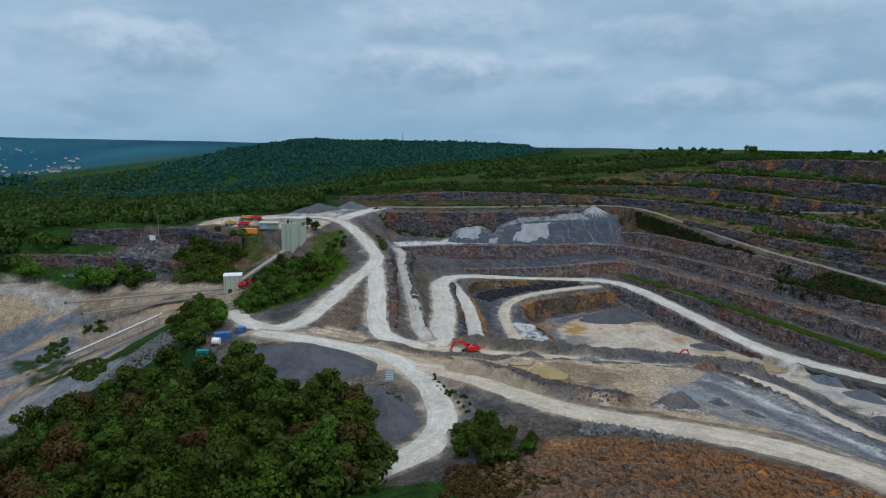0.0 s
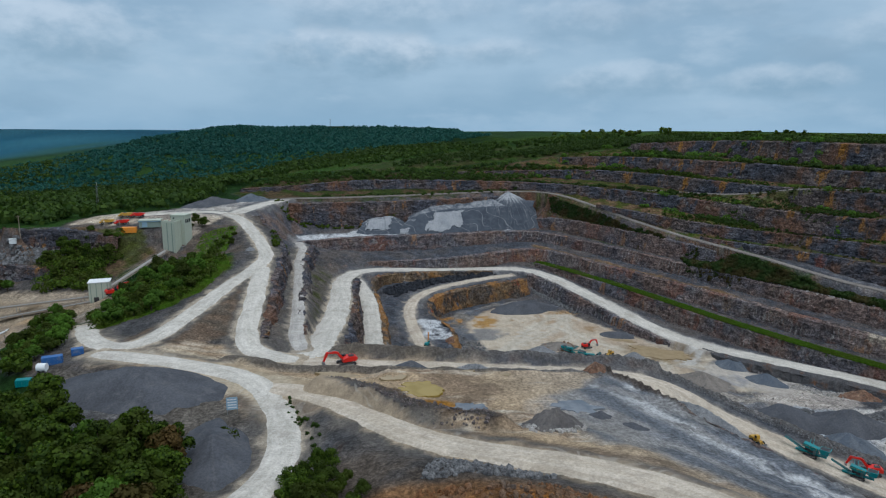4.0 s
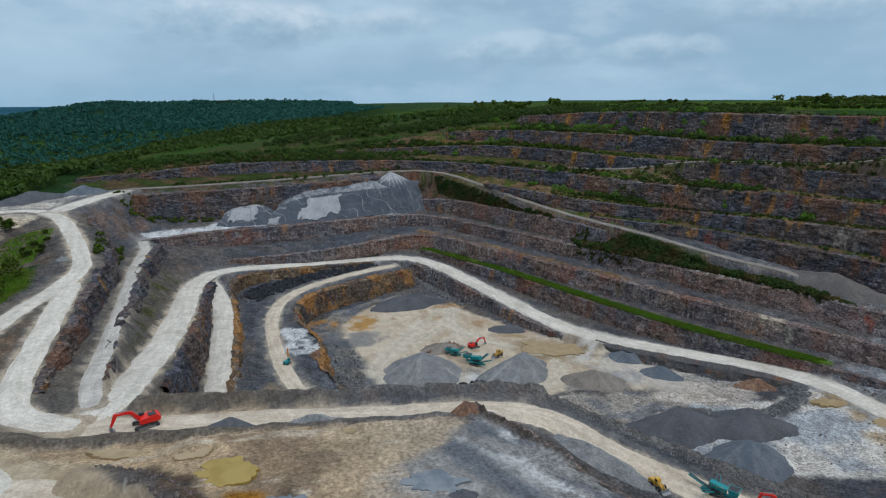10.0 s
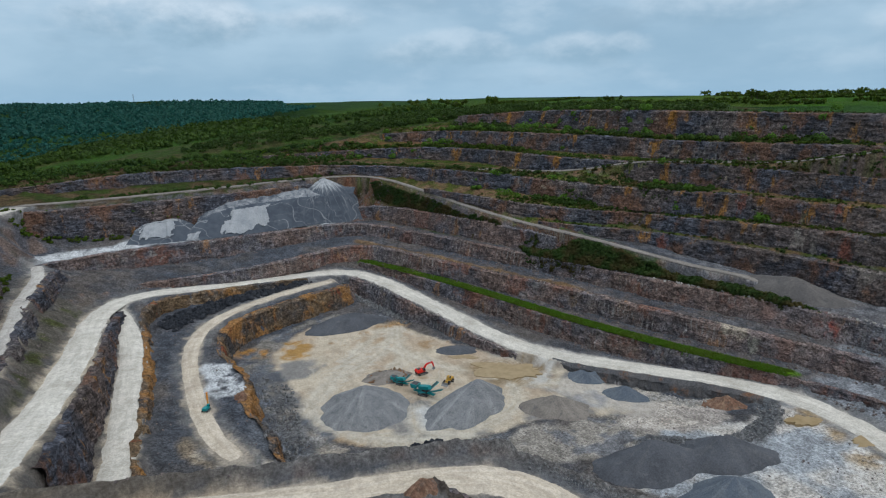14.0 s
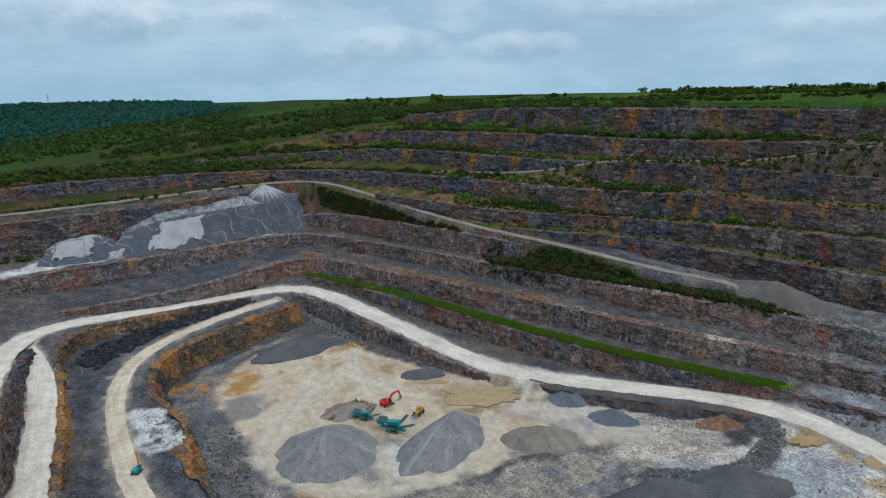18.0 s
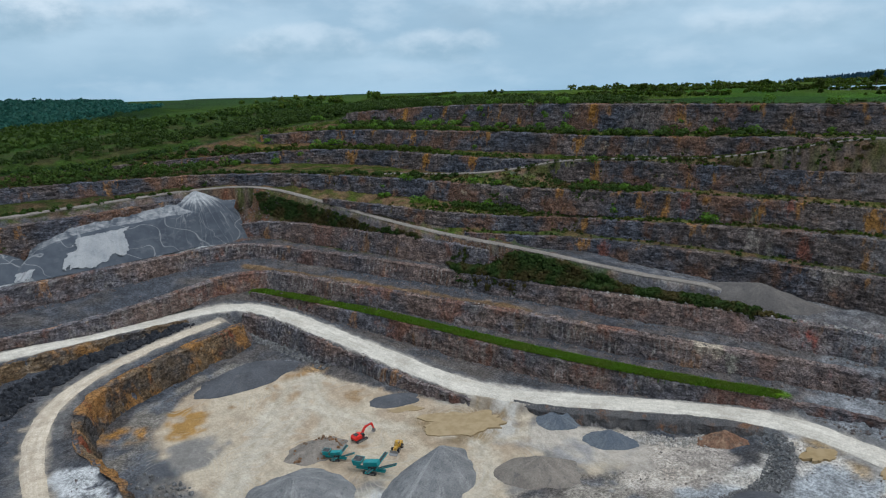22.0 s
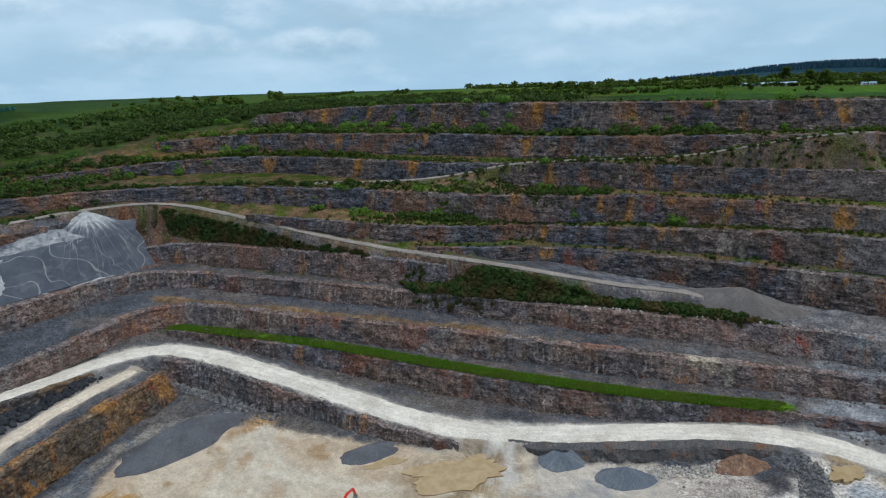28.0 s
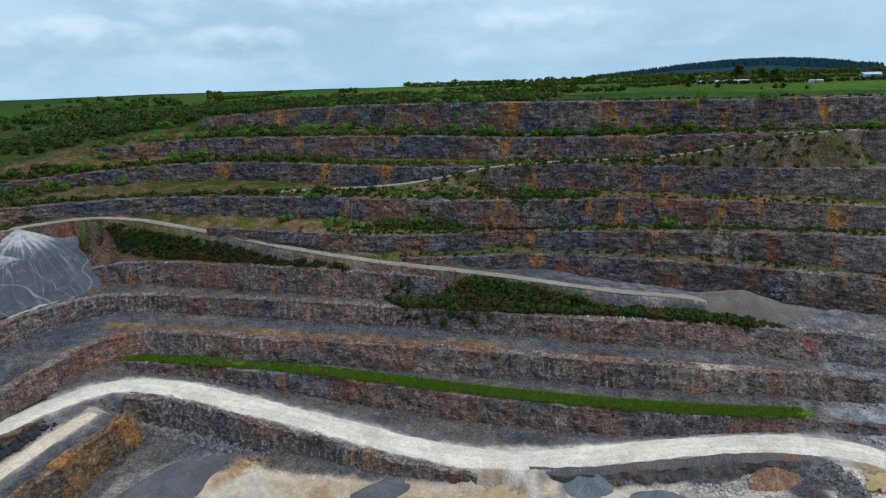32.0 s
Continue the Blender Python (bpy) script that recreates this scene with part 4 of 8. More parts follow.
lay(slab, (0.16, 0.167, 0.178), (0.27, 0.26, 0.245), step(fractal(XX + YY * 0.45, YY * 0.4, 6, 94), 0.42, 0.6))
lay(slab * step(fractal(XX + YY * 0.7, YY * 0.5, 4.5, 95), 0.56, 0.66) * near([(65, 132), (70, 119), (76, 106), (82, 92)], 8) * 2, (0.52, 0.51, 0.49))
lay(soft(inside([(3, 133), (15, 133), (20, 126), (24, 121), (32, 121), (38, 110), (34, 104), (20, 109), (11, 121)]), 2), (0.074, 0.070, 0.069), (0.115, 0.090, 0.072), step(n3, 0.4, 0.65))
lay(near([(26, 120), (29, 115.5)], 3.5) * 1.8 * step(n3, 0.25, 0.5), (0.27, 0.145, 0.04))
lay(soft(inside([(14, 86), (34, 82), (50, 70), (52, 56), (30, 50), (4, 62), (2, 74)]), 3), (0.17, 0.105, 0.062), (0.115, 0.088, 0.068), step(n1, 0.42, 0.62))
lay(near([(30, 74), (46, 64)], 8) * step(n3, 0.3, 0.55) * 1.6, (0.30, 0.14, 0.05))
lay(soft(inside([(120, 168), (140, 150), (176, 120), (200, 130), (198, 176), (190, 184), (168, 176), (150, 188), (128, 180)]), 3), (0.50, 0.465, 0.415), (0.33, 0.34, 0.345), step(fractal(XX, YY, 16, 97), 0.48, 0.66))
lay(soft(inside([(196, 186), (206, 184), (222, 190), (226, 170), (226, 120), (196, 120), (190, 170)]), 3) * 0.8, (0.23, 0.24, 0.25), (0.155, 0.165, 0.175), step(n1, 0.4, 0.6))
lay(soft(inside([(142, 224), (158, 210), (172, 190), (164, 184), (148, 196), (136, 206), (134, 220)]), 3), (0.47, 0.42, 0.355), (0.33, 0.315, 0.30), step(fractal(XX, YY, 10, 98), 0.48, 0.64))
lay(soft(inside([(-190, 190), (-190, 250), (-160, 262), (-104, 250), (-88, 226), (-96, 200), (-116, 170), (-150, 150)]), 3), (0.33, 0.25, 0.17), (0.135, 0.155, 0.185), step(fractal((XX + YY) * 0.25, (YY - XX) * 1.6, 16, 99, 3), 0.44, 0.58))
lay(near([(-150, 240), (-138, 236), (-128, 226)], 7) * 1.6, (0.12, 0.14, 0.175), (0.17, 0.185, 0.21), n1)
lay(soft(inside([(-112, 150), (-90, 160), (-92, 178), (-112, 186), (-140, 190), (-150, 160)]), 3), (0.27, 0.262, 0.25), (0.19, 0.195, 0.205), step(n1, 0.42, 0.6))
lay(soft(inside([(-66, 196), (-74, 222), (-74, 244), (-110, 250), (-186, 268), (-186, 258), (-120, 238), (-90, 218)]), 3), (0.30, 0.26, 0.21), (0.19, 0.155, 0.115), step(n1, 0.42, 0.60))
lay(near([(-184, 255), (-178, 257), (-161, 252), (-151, 251)], 6) * 1.5, (0.38, 0.35, 0.31), (0.30, 0.27, 0.23), n1)
lay(near([(-139, 259), (-126, 256), (-114, 253), (-100, 248), (-88, 244)], 6) * 1.5, (0.40, 0.36, 0.31), (0.30, 0.26, 0.21), n1)
lay(soft(inside([(-150, 240), (-128, 238), (-100, 232), (-88, 218), (-96, 200), (-112, 214), (-136, 228)]), 2) * 0.8, (0.34, 0.26, 0.18), (0.20, 0.17, 0.14), step(n1, 0.4, 0.6))
lay(soft(inside([(-120, 298), (-84, 294), (-74, 278), (-82, 262), (-100, 258), (-122, 276)]), 2) * 0.9, (0.045, 0.055, 0.018), (0.10, 0.075, 0.048), step(n1, 0.42, 0.6))
lay(soft(inside([(-150, 216), (-128, 206), (-112, 192), (-120, 186), (-146, 204)]), 3) * step(n3, 0.3, 0.5), (0.035, 0.05, 0.018))
lay(soft(inside([(-64, 290), (-88, 300), (-118, 304), (-116, 318), (-90, 328), (-66, 350), (-40, 376), (-34, 366), (-48, 330)]), 2), (0.40, 0.365, 0.315), (0.24, 0.225, 0.21), step(n1, 0.45, 0.64))
lay(soft(inside([(6, 360), (45, 368), (86, 379), (106, 386), (110, 392), (60, 378), (10, 368), (-26, 350), (-26, 340)]), 2), (0.46, 0.46, 0.45), (0.24, 0.245, 0.25), step(n1, 0.42, 0.6))
lay(step(road_near, 0.1, 0.7) * 0.75 * inq * (XX < 205) * (H < 52), (0.155, 0.150, 0.145), (0.095, 0.097, 0.103), step(n1, 0.4, 0.6))
# dust worn out over the road edges
for name_, (line, half, mat_, _) in ROADS.items():
    tone = {"limestone_dust_road": (0.49, 0.45, 0.39), "cream_dust_track": (0.43, 0.37, 0.295), "grey_dust_road": (0.38, 0.355, 0.32)}.get(mat_.name, (0.25, 0.22, 0.19))
    wide = 2.4 if half > 2 else 1.2
    close = near(line, half + wide) * (half + wide) / wide
    lay((close > 0.02) * step(close + (n3 - 0.5) * 1.5 + (n1 - 0.5) * 0.8, 0.45, 1.25) * 0.85, tone, tuple(0.8 * v for v in tone), n3)
for line_ in ([(6, 163), (31, 159.5), (45, 157), (59, 156), (73, 155), (82, 152.5), (90, 147), (98, 141), (107, 134), (118, 124)], [(8, 149), (20, 147), (40, 144), (58, 141.5), (66, 140)], [(-17, 152), (-6, 149), (5, 150)]):
    lay(np.clip(near(line_, 3.2) * 2.4, 0, 1), (0.105, 0.098, 0.092), (0.15, 0.14, 0.13), n3)
for line_, tone in ((BENCHES["lower"][0][3:7], (0.115, 0.076, 0.042)), (BENCHES["fourth"][0], (0.06, 0.075, 0.022)), (BENCHES["fifth"][0][4:], (0.085, 0.08, 0.03)), (BENCHES["sixth"][0], (0.05, 0.07, 0.02)), (BENCHES["seventh"][0], (0.045, 0.07, 0.02))):
    back = [(x + 2.6 * 0.85, y + 2.6 * 0.5) for x, y, *_ in line_]
    lay(np.clip(near(back, 3.4) * 1.6, 0, 0.85) * (1 - step(steep, 0.7, 1.2)), tone, tuple(1.7 * v for v in tone), n3)

for poly_ in ([(171, 290), (181, 279), (192, 256), (200, 240), (208, 224), (214, 208), (212, 203), (205, 219), (196, 238), (182, 263), (172, 281)], [(132, 392), (141, 364), (152, 333), (163, 310), (166, 304), (160, 312), (148, 334), (137, 357), (126, 378)]):
    lay(soft(inside(poly_), 3), (0.035, 0.05, 0.016), (0.10, 0.07, 0.04), step(n3, 0.5, 0.7))

lay(soft(inside([(-28, 152), (-21, 150), (-12, 147), (3, 139), (9, 131), (1, 131), (-4, 131), (-7, 124), (-13, 130), (-22, 139)]), 2), (0.45, 0.405, 0.335), (0.37, 0.315, 0.245), step(n1, 0.4, 0.62))
lay(near([(47, 118), (54, 118)], 6) * step(n1, 0.3, 0.55), (0.36, 0.345, 0.33))
lay(soft(inside([(60, 206), (97, 202), (116, 203), (124, 198), (140, 200), (150, 192), (142, 180), (112, 182), (84, 190), (62, 198)]), 3) * 0.9, (0.30, 0.27, 0.23), (0.17, 0.168, 0.17), step(fractal(XX, YY, 5, 88), 0.46, 0.58))
lay(soft(inside([(126, 252), (133, 243), (136, 236), (128, 226), (134, 224), (142, 232), (150, 231), (152, 240), (143, 247), (133, 258)]), 2), (0.50, 0.47, 0.42), (0.40, 0.36, 0.31), step(n1, 0.4, 0.62))
lay(near([(126.5, 237), (118, 242), (122, 232), (136, 236)], 10) * 1.4 * step(n3, 0.3, 0.5), (0.30, 0.225, 0.13), (0.22, 0.17, 0.12), n1)
lay(soft(inside([(30, 259), (38.5, 253.5), (44, 240), (44, 234), (35.5, 233), (32.5, 245)]), 1) * step(n3 + 0.25 * n1, 0.35, 0.6), (0.50, 0.50, 0.49))
lay(soft(inside([(-50, 163), (-40, 176), (-33, 214), (-28, 238), (-23, 238), (-21, 200), (-20, 172), (-30, 163)]), 2) * (1 - step(road_near, 0.5, 0.9)), (0.145, 0.115, 0.094), (0.10, 0.088, 0.076), step(n3, 0.4, 0.62))
lay(soft(inside([(-4, 186), (-6, 230), (-12, 284), (-13, 312), (-4, 300), (-3, 250), (-3, 200)]), 2) * (1 - step(road_near, 0.5, 0.9)), (0.095, 0.092, 0.086), (0.06, 0.068, 0.034), step(n1, 0.5, 0.64))
lay(near([(65.5, 140), (75, 120.5), (83, 102), (91.5, 85)], 2.4) * 2.2, (0.070, 0.058, 0.050), (0.10, 0.082, 0.068), n3)
lay(soft(inside([(-62, 178), (-52, 186), (-40, 196), (-37, 214), (-35, 240), (-40, 256), (-50, 262), (-66, 250), (-70, 226)]), 2) * (1 - step(road_near, 0.6, 0.95)), (0.040, 0.070, 0.012), (0.075, 0.085, 0.028), step(n3, 0.4, 0.65))
# yard banks, brown bank and the dark fringe of the pit floor
lay(near([(184, 189), (179, 181), (171, 174), (160, 171), (146, 173), (137, 181)], 4.0) * 1.6, (0.10, 0.105, 0.112), (0.14, 0.138, 0.135), n3)
lay(soft(inside([(140, 196), (160, 204), (172, 196), (168, 182), (152, 180), (138, 188)]), 3), (0.47, 0.42, 0.36), (0.36, 0.32, 0.28), step(n1, 0.42, 0.62))
lay(soft(inside([(48, 206), (57, 212), (56, 240), (55, 262), (50, 262), (50, 240), (44, 228)]), 3) * 0.7, (0.095, 0.098, 0.104), (0.13, 0.125, 0.12), step(n1, 0.42, 0.62))
lay(near([(46, 284), (52, 281)], 5) * step(n3, 0.3, 0.55) * 1.5, (0.32, 0.175, 0.065))
for x_, y_, r_ in ((183, 173, 6), (180, 163, 5), (188, 156, 6), (176, 152, 5)):
    lay(near([(x_, y_), (x_ + 1, y_)], r_) * step(n3, 0.3, 0.6), (0.34, 0.25, 0.15))
left_slope = soft(inside([(-190, 150), (-190, 262), (-104, 250), (-88, 226), (-96, 196), (-116, 160)]), 3)
fine_ = np.clip(- 0.35 * left_slope - 0.25 * hub - 0.15 * slab + 1.0 - 0.75 * inpit - 0.5 * step(road_near, 0.2, 0.8), 0.2, 1)
# same gradient: bench ground colour lightened towards the right end
lay(inq * step(XX, 185, 225) * (1 - step(H, 30, 36)) * 0.38, (0.25, 0.245, 0.245), (0.19, 0.18, 0.175), n1)
# brown earth and thin turf on the upper benches
lay(inq * step(XX + 0.5 * YY, 290, 310) * step(H, 36, 40) * (1 - step(road_near, 0.3, 0.8)) * step(n1, 0.25, 0.5) * 0.65, (0.150, 0.098, 0.062), (0.066, 0.072, 0.024), step(n3, 0.42, 0.6))
lay(near([(120, 452), (150, 440), (172, 446)], 16) * step(n3, 0.35, 0.6), (0.24, 0.115, 0.06), (0.14, 0.10, 0.06), n1)
# warm dust on the plateau, cool grey dust in the pit
cool_ = (inq * np.maximum(step(XX + 0.25 * (YY - 160), 20, 50), step(YY, 310, 330)))[..., None]
TINT[:] = TINT * (cool_ * np.array([0.985, 1.0, 1.025]) + (inq[..., None] - cool_) * np.array([1.07, 1.0, 0.90]) + (1 - inq[..., None]))
# ground colours darkened by up to a quarter on the hill behind the pit
TINT[:] = TINT * (1 - step(YY + 0.5 * XX, 400, 450) * step(H, 46, 56) * 0.26)[..., None]
mean_ = TINT.mean(2, keepdims=True)
TINT[:] = np.clip(mean_ + (TINT - mean_) * (1 + 0.12 * inq[..., None]), 0.004, 0.9)
GROUND = Mat("quarry_and_country_ground", 0.95)
tint = GROUND.attr("tint").outputs["Color"]
speck = GROUND.noise(1.1, 8, 0.78, lo=0.36, hi=0.64)
blot = GROUND.noise(0.14, 7, 0.68, lo=0.36, hi=0.64, shift=15)
fine_way = GROUND.attr("tint").outputs["Alpha"]
gcol = GROUND.mix(GROUND.math("MULTIPLY", fine_way, 0.75), tint, GROUND.mix(speck, (0.2, 0.2, 0.2), (0.8, 0.8, 0.8)), "OVERLAY")
gcol = GROUND.mix(GROUND.math("MULTIPLY", fine_way, 0.45), gcol, GROUND.mix(blot, (0.27, 0.27, 0.27), (0.73, 0.73, 0.73)), "OVERLAY")
scour = GROUND.noise(0.30, 8, 0.72, (1, 0.6, 1), 0.38, 0.62, 44)
gcol = GROUND.mix(0.28, gcol, GROUND.mix(scour, (0.3, 0.3, 0.3), (0.7, 0.7, 0.7)), "OVERLAY")
for scale_, stretch_, shift_, much_ in ((0.10, (1, 0.8, 1), 61, 0.18), (0.38, (1, 0.8, 1), 73, 0.22), (1.3, (1, 1, 1), 85, 0.30)):
    plates = GROUND.noise(scale_, 9, 0.66, stretch_, 0.475, 0.525, shift_)
    gcol = GROUND.mix(GROUND.math("MULTIPLY", fine_way, much_ * 1.2), gcol, GROUND.mix(plates, (0.33, 0.33, 0.33), (0.67, 0.67, 0.67)), "OVERLAY")
swirl = GROUND.math("SINE", GROUND.math("MULTIPLY", GROUND.noise(0.022, 2.5, 0.45, lo=0.0, hi=1.0, shift=8), 190.0))
tyre = GROUND.math("MULTIPLY", GROUND.ramp(swirl, 0.55, 0.95), GROUND.noise(0.05, 4, 0.6, lo=0.45, hi=0.6, shift=3))
worn = GROUND.math("MULTIPLY", tyre, GROUND.math("SUBTRACT", 1.0, GROUND.ramp(fine_way, 0.24, 0.34)))
gcol = GROUND.mix(GROUND.math("MULTIPLY", worn, 0.45), gcol, (0.50, 0.46, 0.39))
GROUND.colour(gcol).bump(GROUND.noise(0.8, 7, 0.74, lo=0.25, hi=0.75), 0.8, 0.6)


def mesh_grid(name, xyz, mats, smooth=True):
    """A sheet from a block of points, rows by columns."""
    rows, cols = xyz.shape[:2]
    k = np.arange(rows * cols).reshape(rows, cols)
    faces = np.stack([k[:-1, :-1], k[:-1, 1:], k[1:, 1:], k[1:, :-1]], -1).reshape(-1, 4)
    me = bpy.data.meshes.new(name)
    me.vertices.add(rows * cols)
    me.vertices.foreach_set("co", xyz.reshape(-1).astype(np.float32))
    me.loops.add(faces.size)
    me.loops.foreach_set("vertex_index", faces.reshape(-1).astype(np.int32))
    me.polygons.add(len(faces))
    me.polygons.foreach_set("loop_start", np.arange(0, faces.size, 4, dtype=np.int32))
    me.polygons.foreach_set("use_smooth", np.full(len(faces), smooth))
    me.update(calc_edges=True)
    for m in mats if isinstance(mats, (list, tuple)) else [mats]:
        me.materials.append(m)
    return me


g_me = mesh_grid("ground", np.stack([XX, YY, H], -1), GROUND.m)
g_at = g_me.color_attributes.new("tint", "FLOAT_COLOR", "POINT")
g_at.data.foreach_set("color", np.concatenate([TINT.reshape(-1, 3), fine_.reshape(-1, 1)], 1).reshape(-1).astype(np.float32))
tagged(new("ground", g_me), "stepped quarry ground of grey stone and dust running out to green hills", "ground", kind="structure")

# roads
for name, (line, half, mat, label) in ROADS.items():
    p = along(line, 1.2)
    r = right_of(p)
    cols = np.linspace(-1, 1, 7)
    wl = half * (0.78 + 0.4 * fractal(p[:, 0], p[:, 1], 5, 3))
    wr = half * (0.78 + 0.4 * fractal(p[:, 0] + 90, p[:, 1], 5, 4))
    ends = np.minimum(np.arange(len(p)), np.arange(len(p))[::-1]) * 1.2
    p[:, 2] -= 0.40 * np.clip(1 - ends / 5.0, 0, 1)
    pts = np.zeros((len(p), 7, 3))
    for k, c in enumerate(cols):
        o = np.where(c < 0, wl, wr) * c
        q = p[:, :2] + r * o[:, None]
        pts[:, k, :2] = q
        pts[:, k, 2] = p[:, 2] + (0.3 if "path" in name else 0.0) + 0.12 * (1 - c * c) - 0.30 * (abs(c) == 1) + 0.10 * (lattice(q[:, 0], q[:, 1], 2.5, 8) - 0.5)
    me = mesh_grid(name, pts[:, ::-1], mat)
    lane = np.zeros((len(p), 7, 3))
    lane[..., 0], lane[..., 1] = (np.arange(len(p)) * 1.2 * SCALE)[:, None], (cols[::-1] * half * SCALE)[None]
    me.attributes.new("lane", "FLOAT_VECTOR", "POINT").data.foreach_set("vector", lane.reshape(-1).astype(np.float32))
    tagged(new(name, me), label, "road", kind="structure")

# rock faces: ledged, blocky sheets over each step of the quarry
for nth, (name, (line, mat)) in enumerate(BENCHES.items()):
    p = along(line, 0.4)
    r = right_of(p)
    wave = (fractal(p[:, 0], p[:, 1], 14, 5) - 0.5) * 2.6
    p[:, :2] += r * wave[:, None]
    s = np.arange(len(p)) * 0.4
    tall = p[:, 3].max()
    n = max(6, int(tall / 0.65))
    v = np.linspace(0, 1, n + 1)
    pts = np.zeros((len(p), n + 1, 3))
    for k, f in enumerate(v):
        deep = f * p[:, 3]
        bed = np.floor(deep / 1.1)
        block = lattice(s + bed * 37.0, bed * 11.0, 1.7, 100 + nth)
        out = 0.1 + SLOPE * deep + (block - 0.5) * (0.6 if mat is ROCK_UP else 0.3) + (fractal(s, deep * 0.8, 6.0, 200 + nth) - 0.5) * (3.4 if mat is ROCK_RUST else 2.2) + (lattice(s, deep * 0.15, 1.1, 300 + nth) - 0.5) * 0.6 + (fractal(s, deep, 1.6, 600 + nth, 2) - 0.5) * 0.9
        if f == 0:
            out = -1.7 + (lattice(s, s * 0, 2.2, 400 + nth) - 0.5) * 0.8
        pts[:, k, :2] = p[:, :2] + r * out[:, None]
        pts[:, k, 2] = p[:, 2] - deep + (0.10 + 0.35 * lattice(s, s * 0, 3.0, 500 + nth)) * (f < 0.15) - (0.4 if f == 1 else 0)
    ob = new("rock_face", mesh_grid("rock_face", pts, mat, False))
    tagged(ob, "blasted limestone bench face with ledges, cracks and rust stains", "rock face", "quarry bench faces", "structure")

# ---- builders ----


def part(name, bm, mat, parent, label=""):
    me = bpy.data.meshes.new(name)
    bm.to_mesh(me)
    bm.free()
    me.materials.append(mat)
    ob = new(name, me)
    ob.parent = parent
    if label:
        ob["label"] = label
    return ob


def thing(name, label, category, group="", at=(0, 0, 0), turn=0.0):
    ob = new(name)
    ob.empty_display_size = 0.5
    ob.matrix_basis = pose(*at, 0, 0, turn)
    return tagged(ob, label, category, group)


def add_box(bm, c, s, m=None, taper=1.0, bevel=0.0):
    """A box of size s about c, its top narrowed by taper."""
    vs = []
    for z in (-1, 1):
        k = taper if z > 0 else 1.0
        for x, y in ((-1, -1), (1, -1), (1, 1), (-1, 1)):
            v = Vector((c[0] + x * s[0] / 2 * k, c[1] + y * s[1] / 2 * k, c[2] + z * s[2] / 2))
            vs.append(bm.verts.new(m @ v if m else v))
    for f in ((3, 2, 1, 0), (4, 5, 6, 7), (0, 1, 5, 4), (1, 2, 6, 5), (2, 3, 7, 6), (3, 0, 4, 7)):
        bm.faces.new([vs[k] for k in f])
    if bevel:
        es = {e for v in vs for e in v.link_edges}
        bmesh.ops.bevel(bm, geom=list(es), offset=bevel, segments=2, affect="EDGES", profile=0.6)


def add_rod(bm, a, b, ra, rb=None, n=8):
    a, b = Vector(a), Vector(b)
    rb = ra if rb is None else rb
    q = (b - a).to_track_quat("Z", "Y")
    rings = []
    for p, r in ((a, ra), (b, rb)):
        rings.append([bm.verts.new(p + q @ Vector((r * math.cos(2 * math.pi * k / n), r * math.sin(2 * math.pi * k / n), 0))) for k in range(n)])
    for k in range(n):
        bm.faces.new((rings[0][k], rings[0][(k + 1) % n], rings[1][(k + 1) % n], rings[1][k]))
    bm.faces.new(rings[0][::-1])
    bm.faces.new(rings[1])


def add_plate(bm, outline, y0, y1):
    """A profile in x and z drawn out from y0 to y1."""
    a = [bm.verts.new((x, y0, z)) for x, z in outline]
    b = [bm.verts.new((x, y1, z)) for x, z in outline]
    n = len(outline)
    for k in range(n):
        bm.faces.new((a[k], a[(k + 1) % n], b[(k + 1) % n], b[k]))
    bm.faces.new(a[::-1])
    bm.faces.new(b)
    bmesh.ops.recalc_face_normals(bm, faces=bm.faces)


def boxes(*rows, bevel=0.0):
    bm = bmesh.new()
    for c, s in rows:
        add_box(bm, c, s, bevel=bevel)
    return bm


def rod(a, b, ra, rb=None, n=10):
    bm = bmesh.new()
    add_rod(bm, a, b, ra, rb, n)
    return bm


def plate(outline, y0, y1):
    bm = bmesh.new()
    add_plate(bm, outline, y0, y1)
    return bm


RED = paint("red_machine_paint", (0.60, 0.022, 0.014), 0.35, dirt=(0.25, 0.12, 0.09), worn=0.3)
ORANGE = paint("orange_paint", (0.75, 0.28, 0.03), 0.45)
YELLOW = paint("yellow_machine_paint", (0.50, 0.29, 0.04), 0.5, worn=0.8)
TEAL = paint("teal_machine_paint", (0.01, 0.20, 0.21), 0.4, dirt=(0.2, 0.23, 0.23))
STEEL = paint("dark_steel", (0.045, 0.045, 0.048), 0.55, 0.3)
GREYSTEEL = paint("worn_grey_steel", (0.22, 0.22, 0.22), 0.5, 0.4)
RUBBER = paint("tyre_rubber", (0.025, 0.025, 0.026), 0.85)
BELT = paint("conveyor_belt", (0.30, 0.29, 0.27), 0.8)
CLAD = paint("pale_green_cladding", (0.42, 0.45, 0.36), 0.6, dirt=(0.35, 0.33, 0.26))
CLADDARK = paint("grey_green_cladding", (0.22, 0.28, 0.24), 0.6)
WHITEP = paint("white_paint", (0.72, 0.73, 0.72), 0.5)
BLUEP = paint("blue_paint", (0.03, 0.11, 0.30), 0.5)
SKYBLUE = paint("pale_blue_sheet", (0.25, 0.38, 0.48), 0.5)
WOODP = paint("weathered_timber", (0.30, 0.24, 0.18), 0.8)
SLATE = paint("slate_roof", (0.12, 0.11, 0.11), 0.7)
RENDERP = paint("pale_render_wall", (0.62, 0.60, 0.56), 0.8)
GLASS = paint("dark_cab_glass", (0.02, 0.025, 0.03), 0.08, dirt=(0.05, 0.05, 0.05), worn=0.2)
WATER = Mat("ochre_pool_water", 0.12)
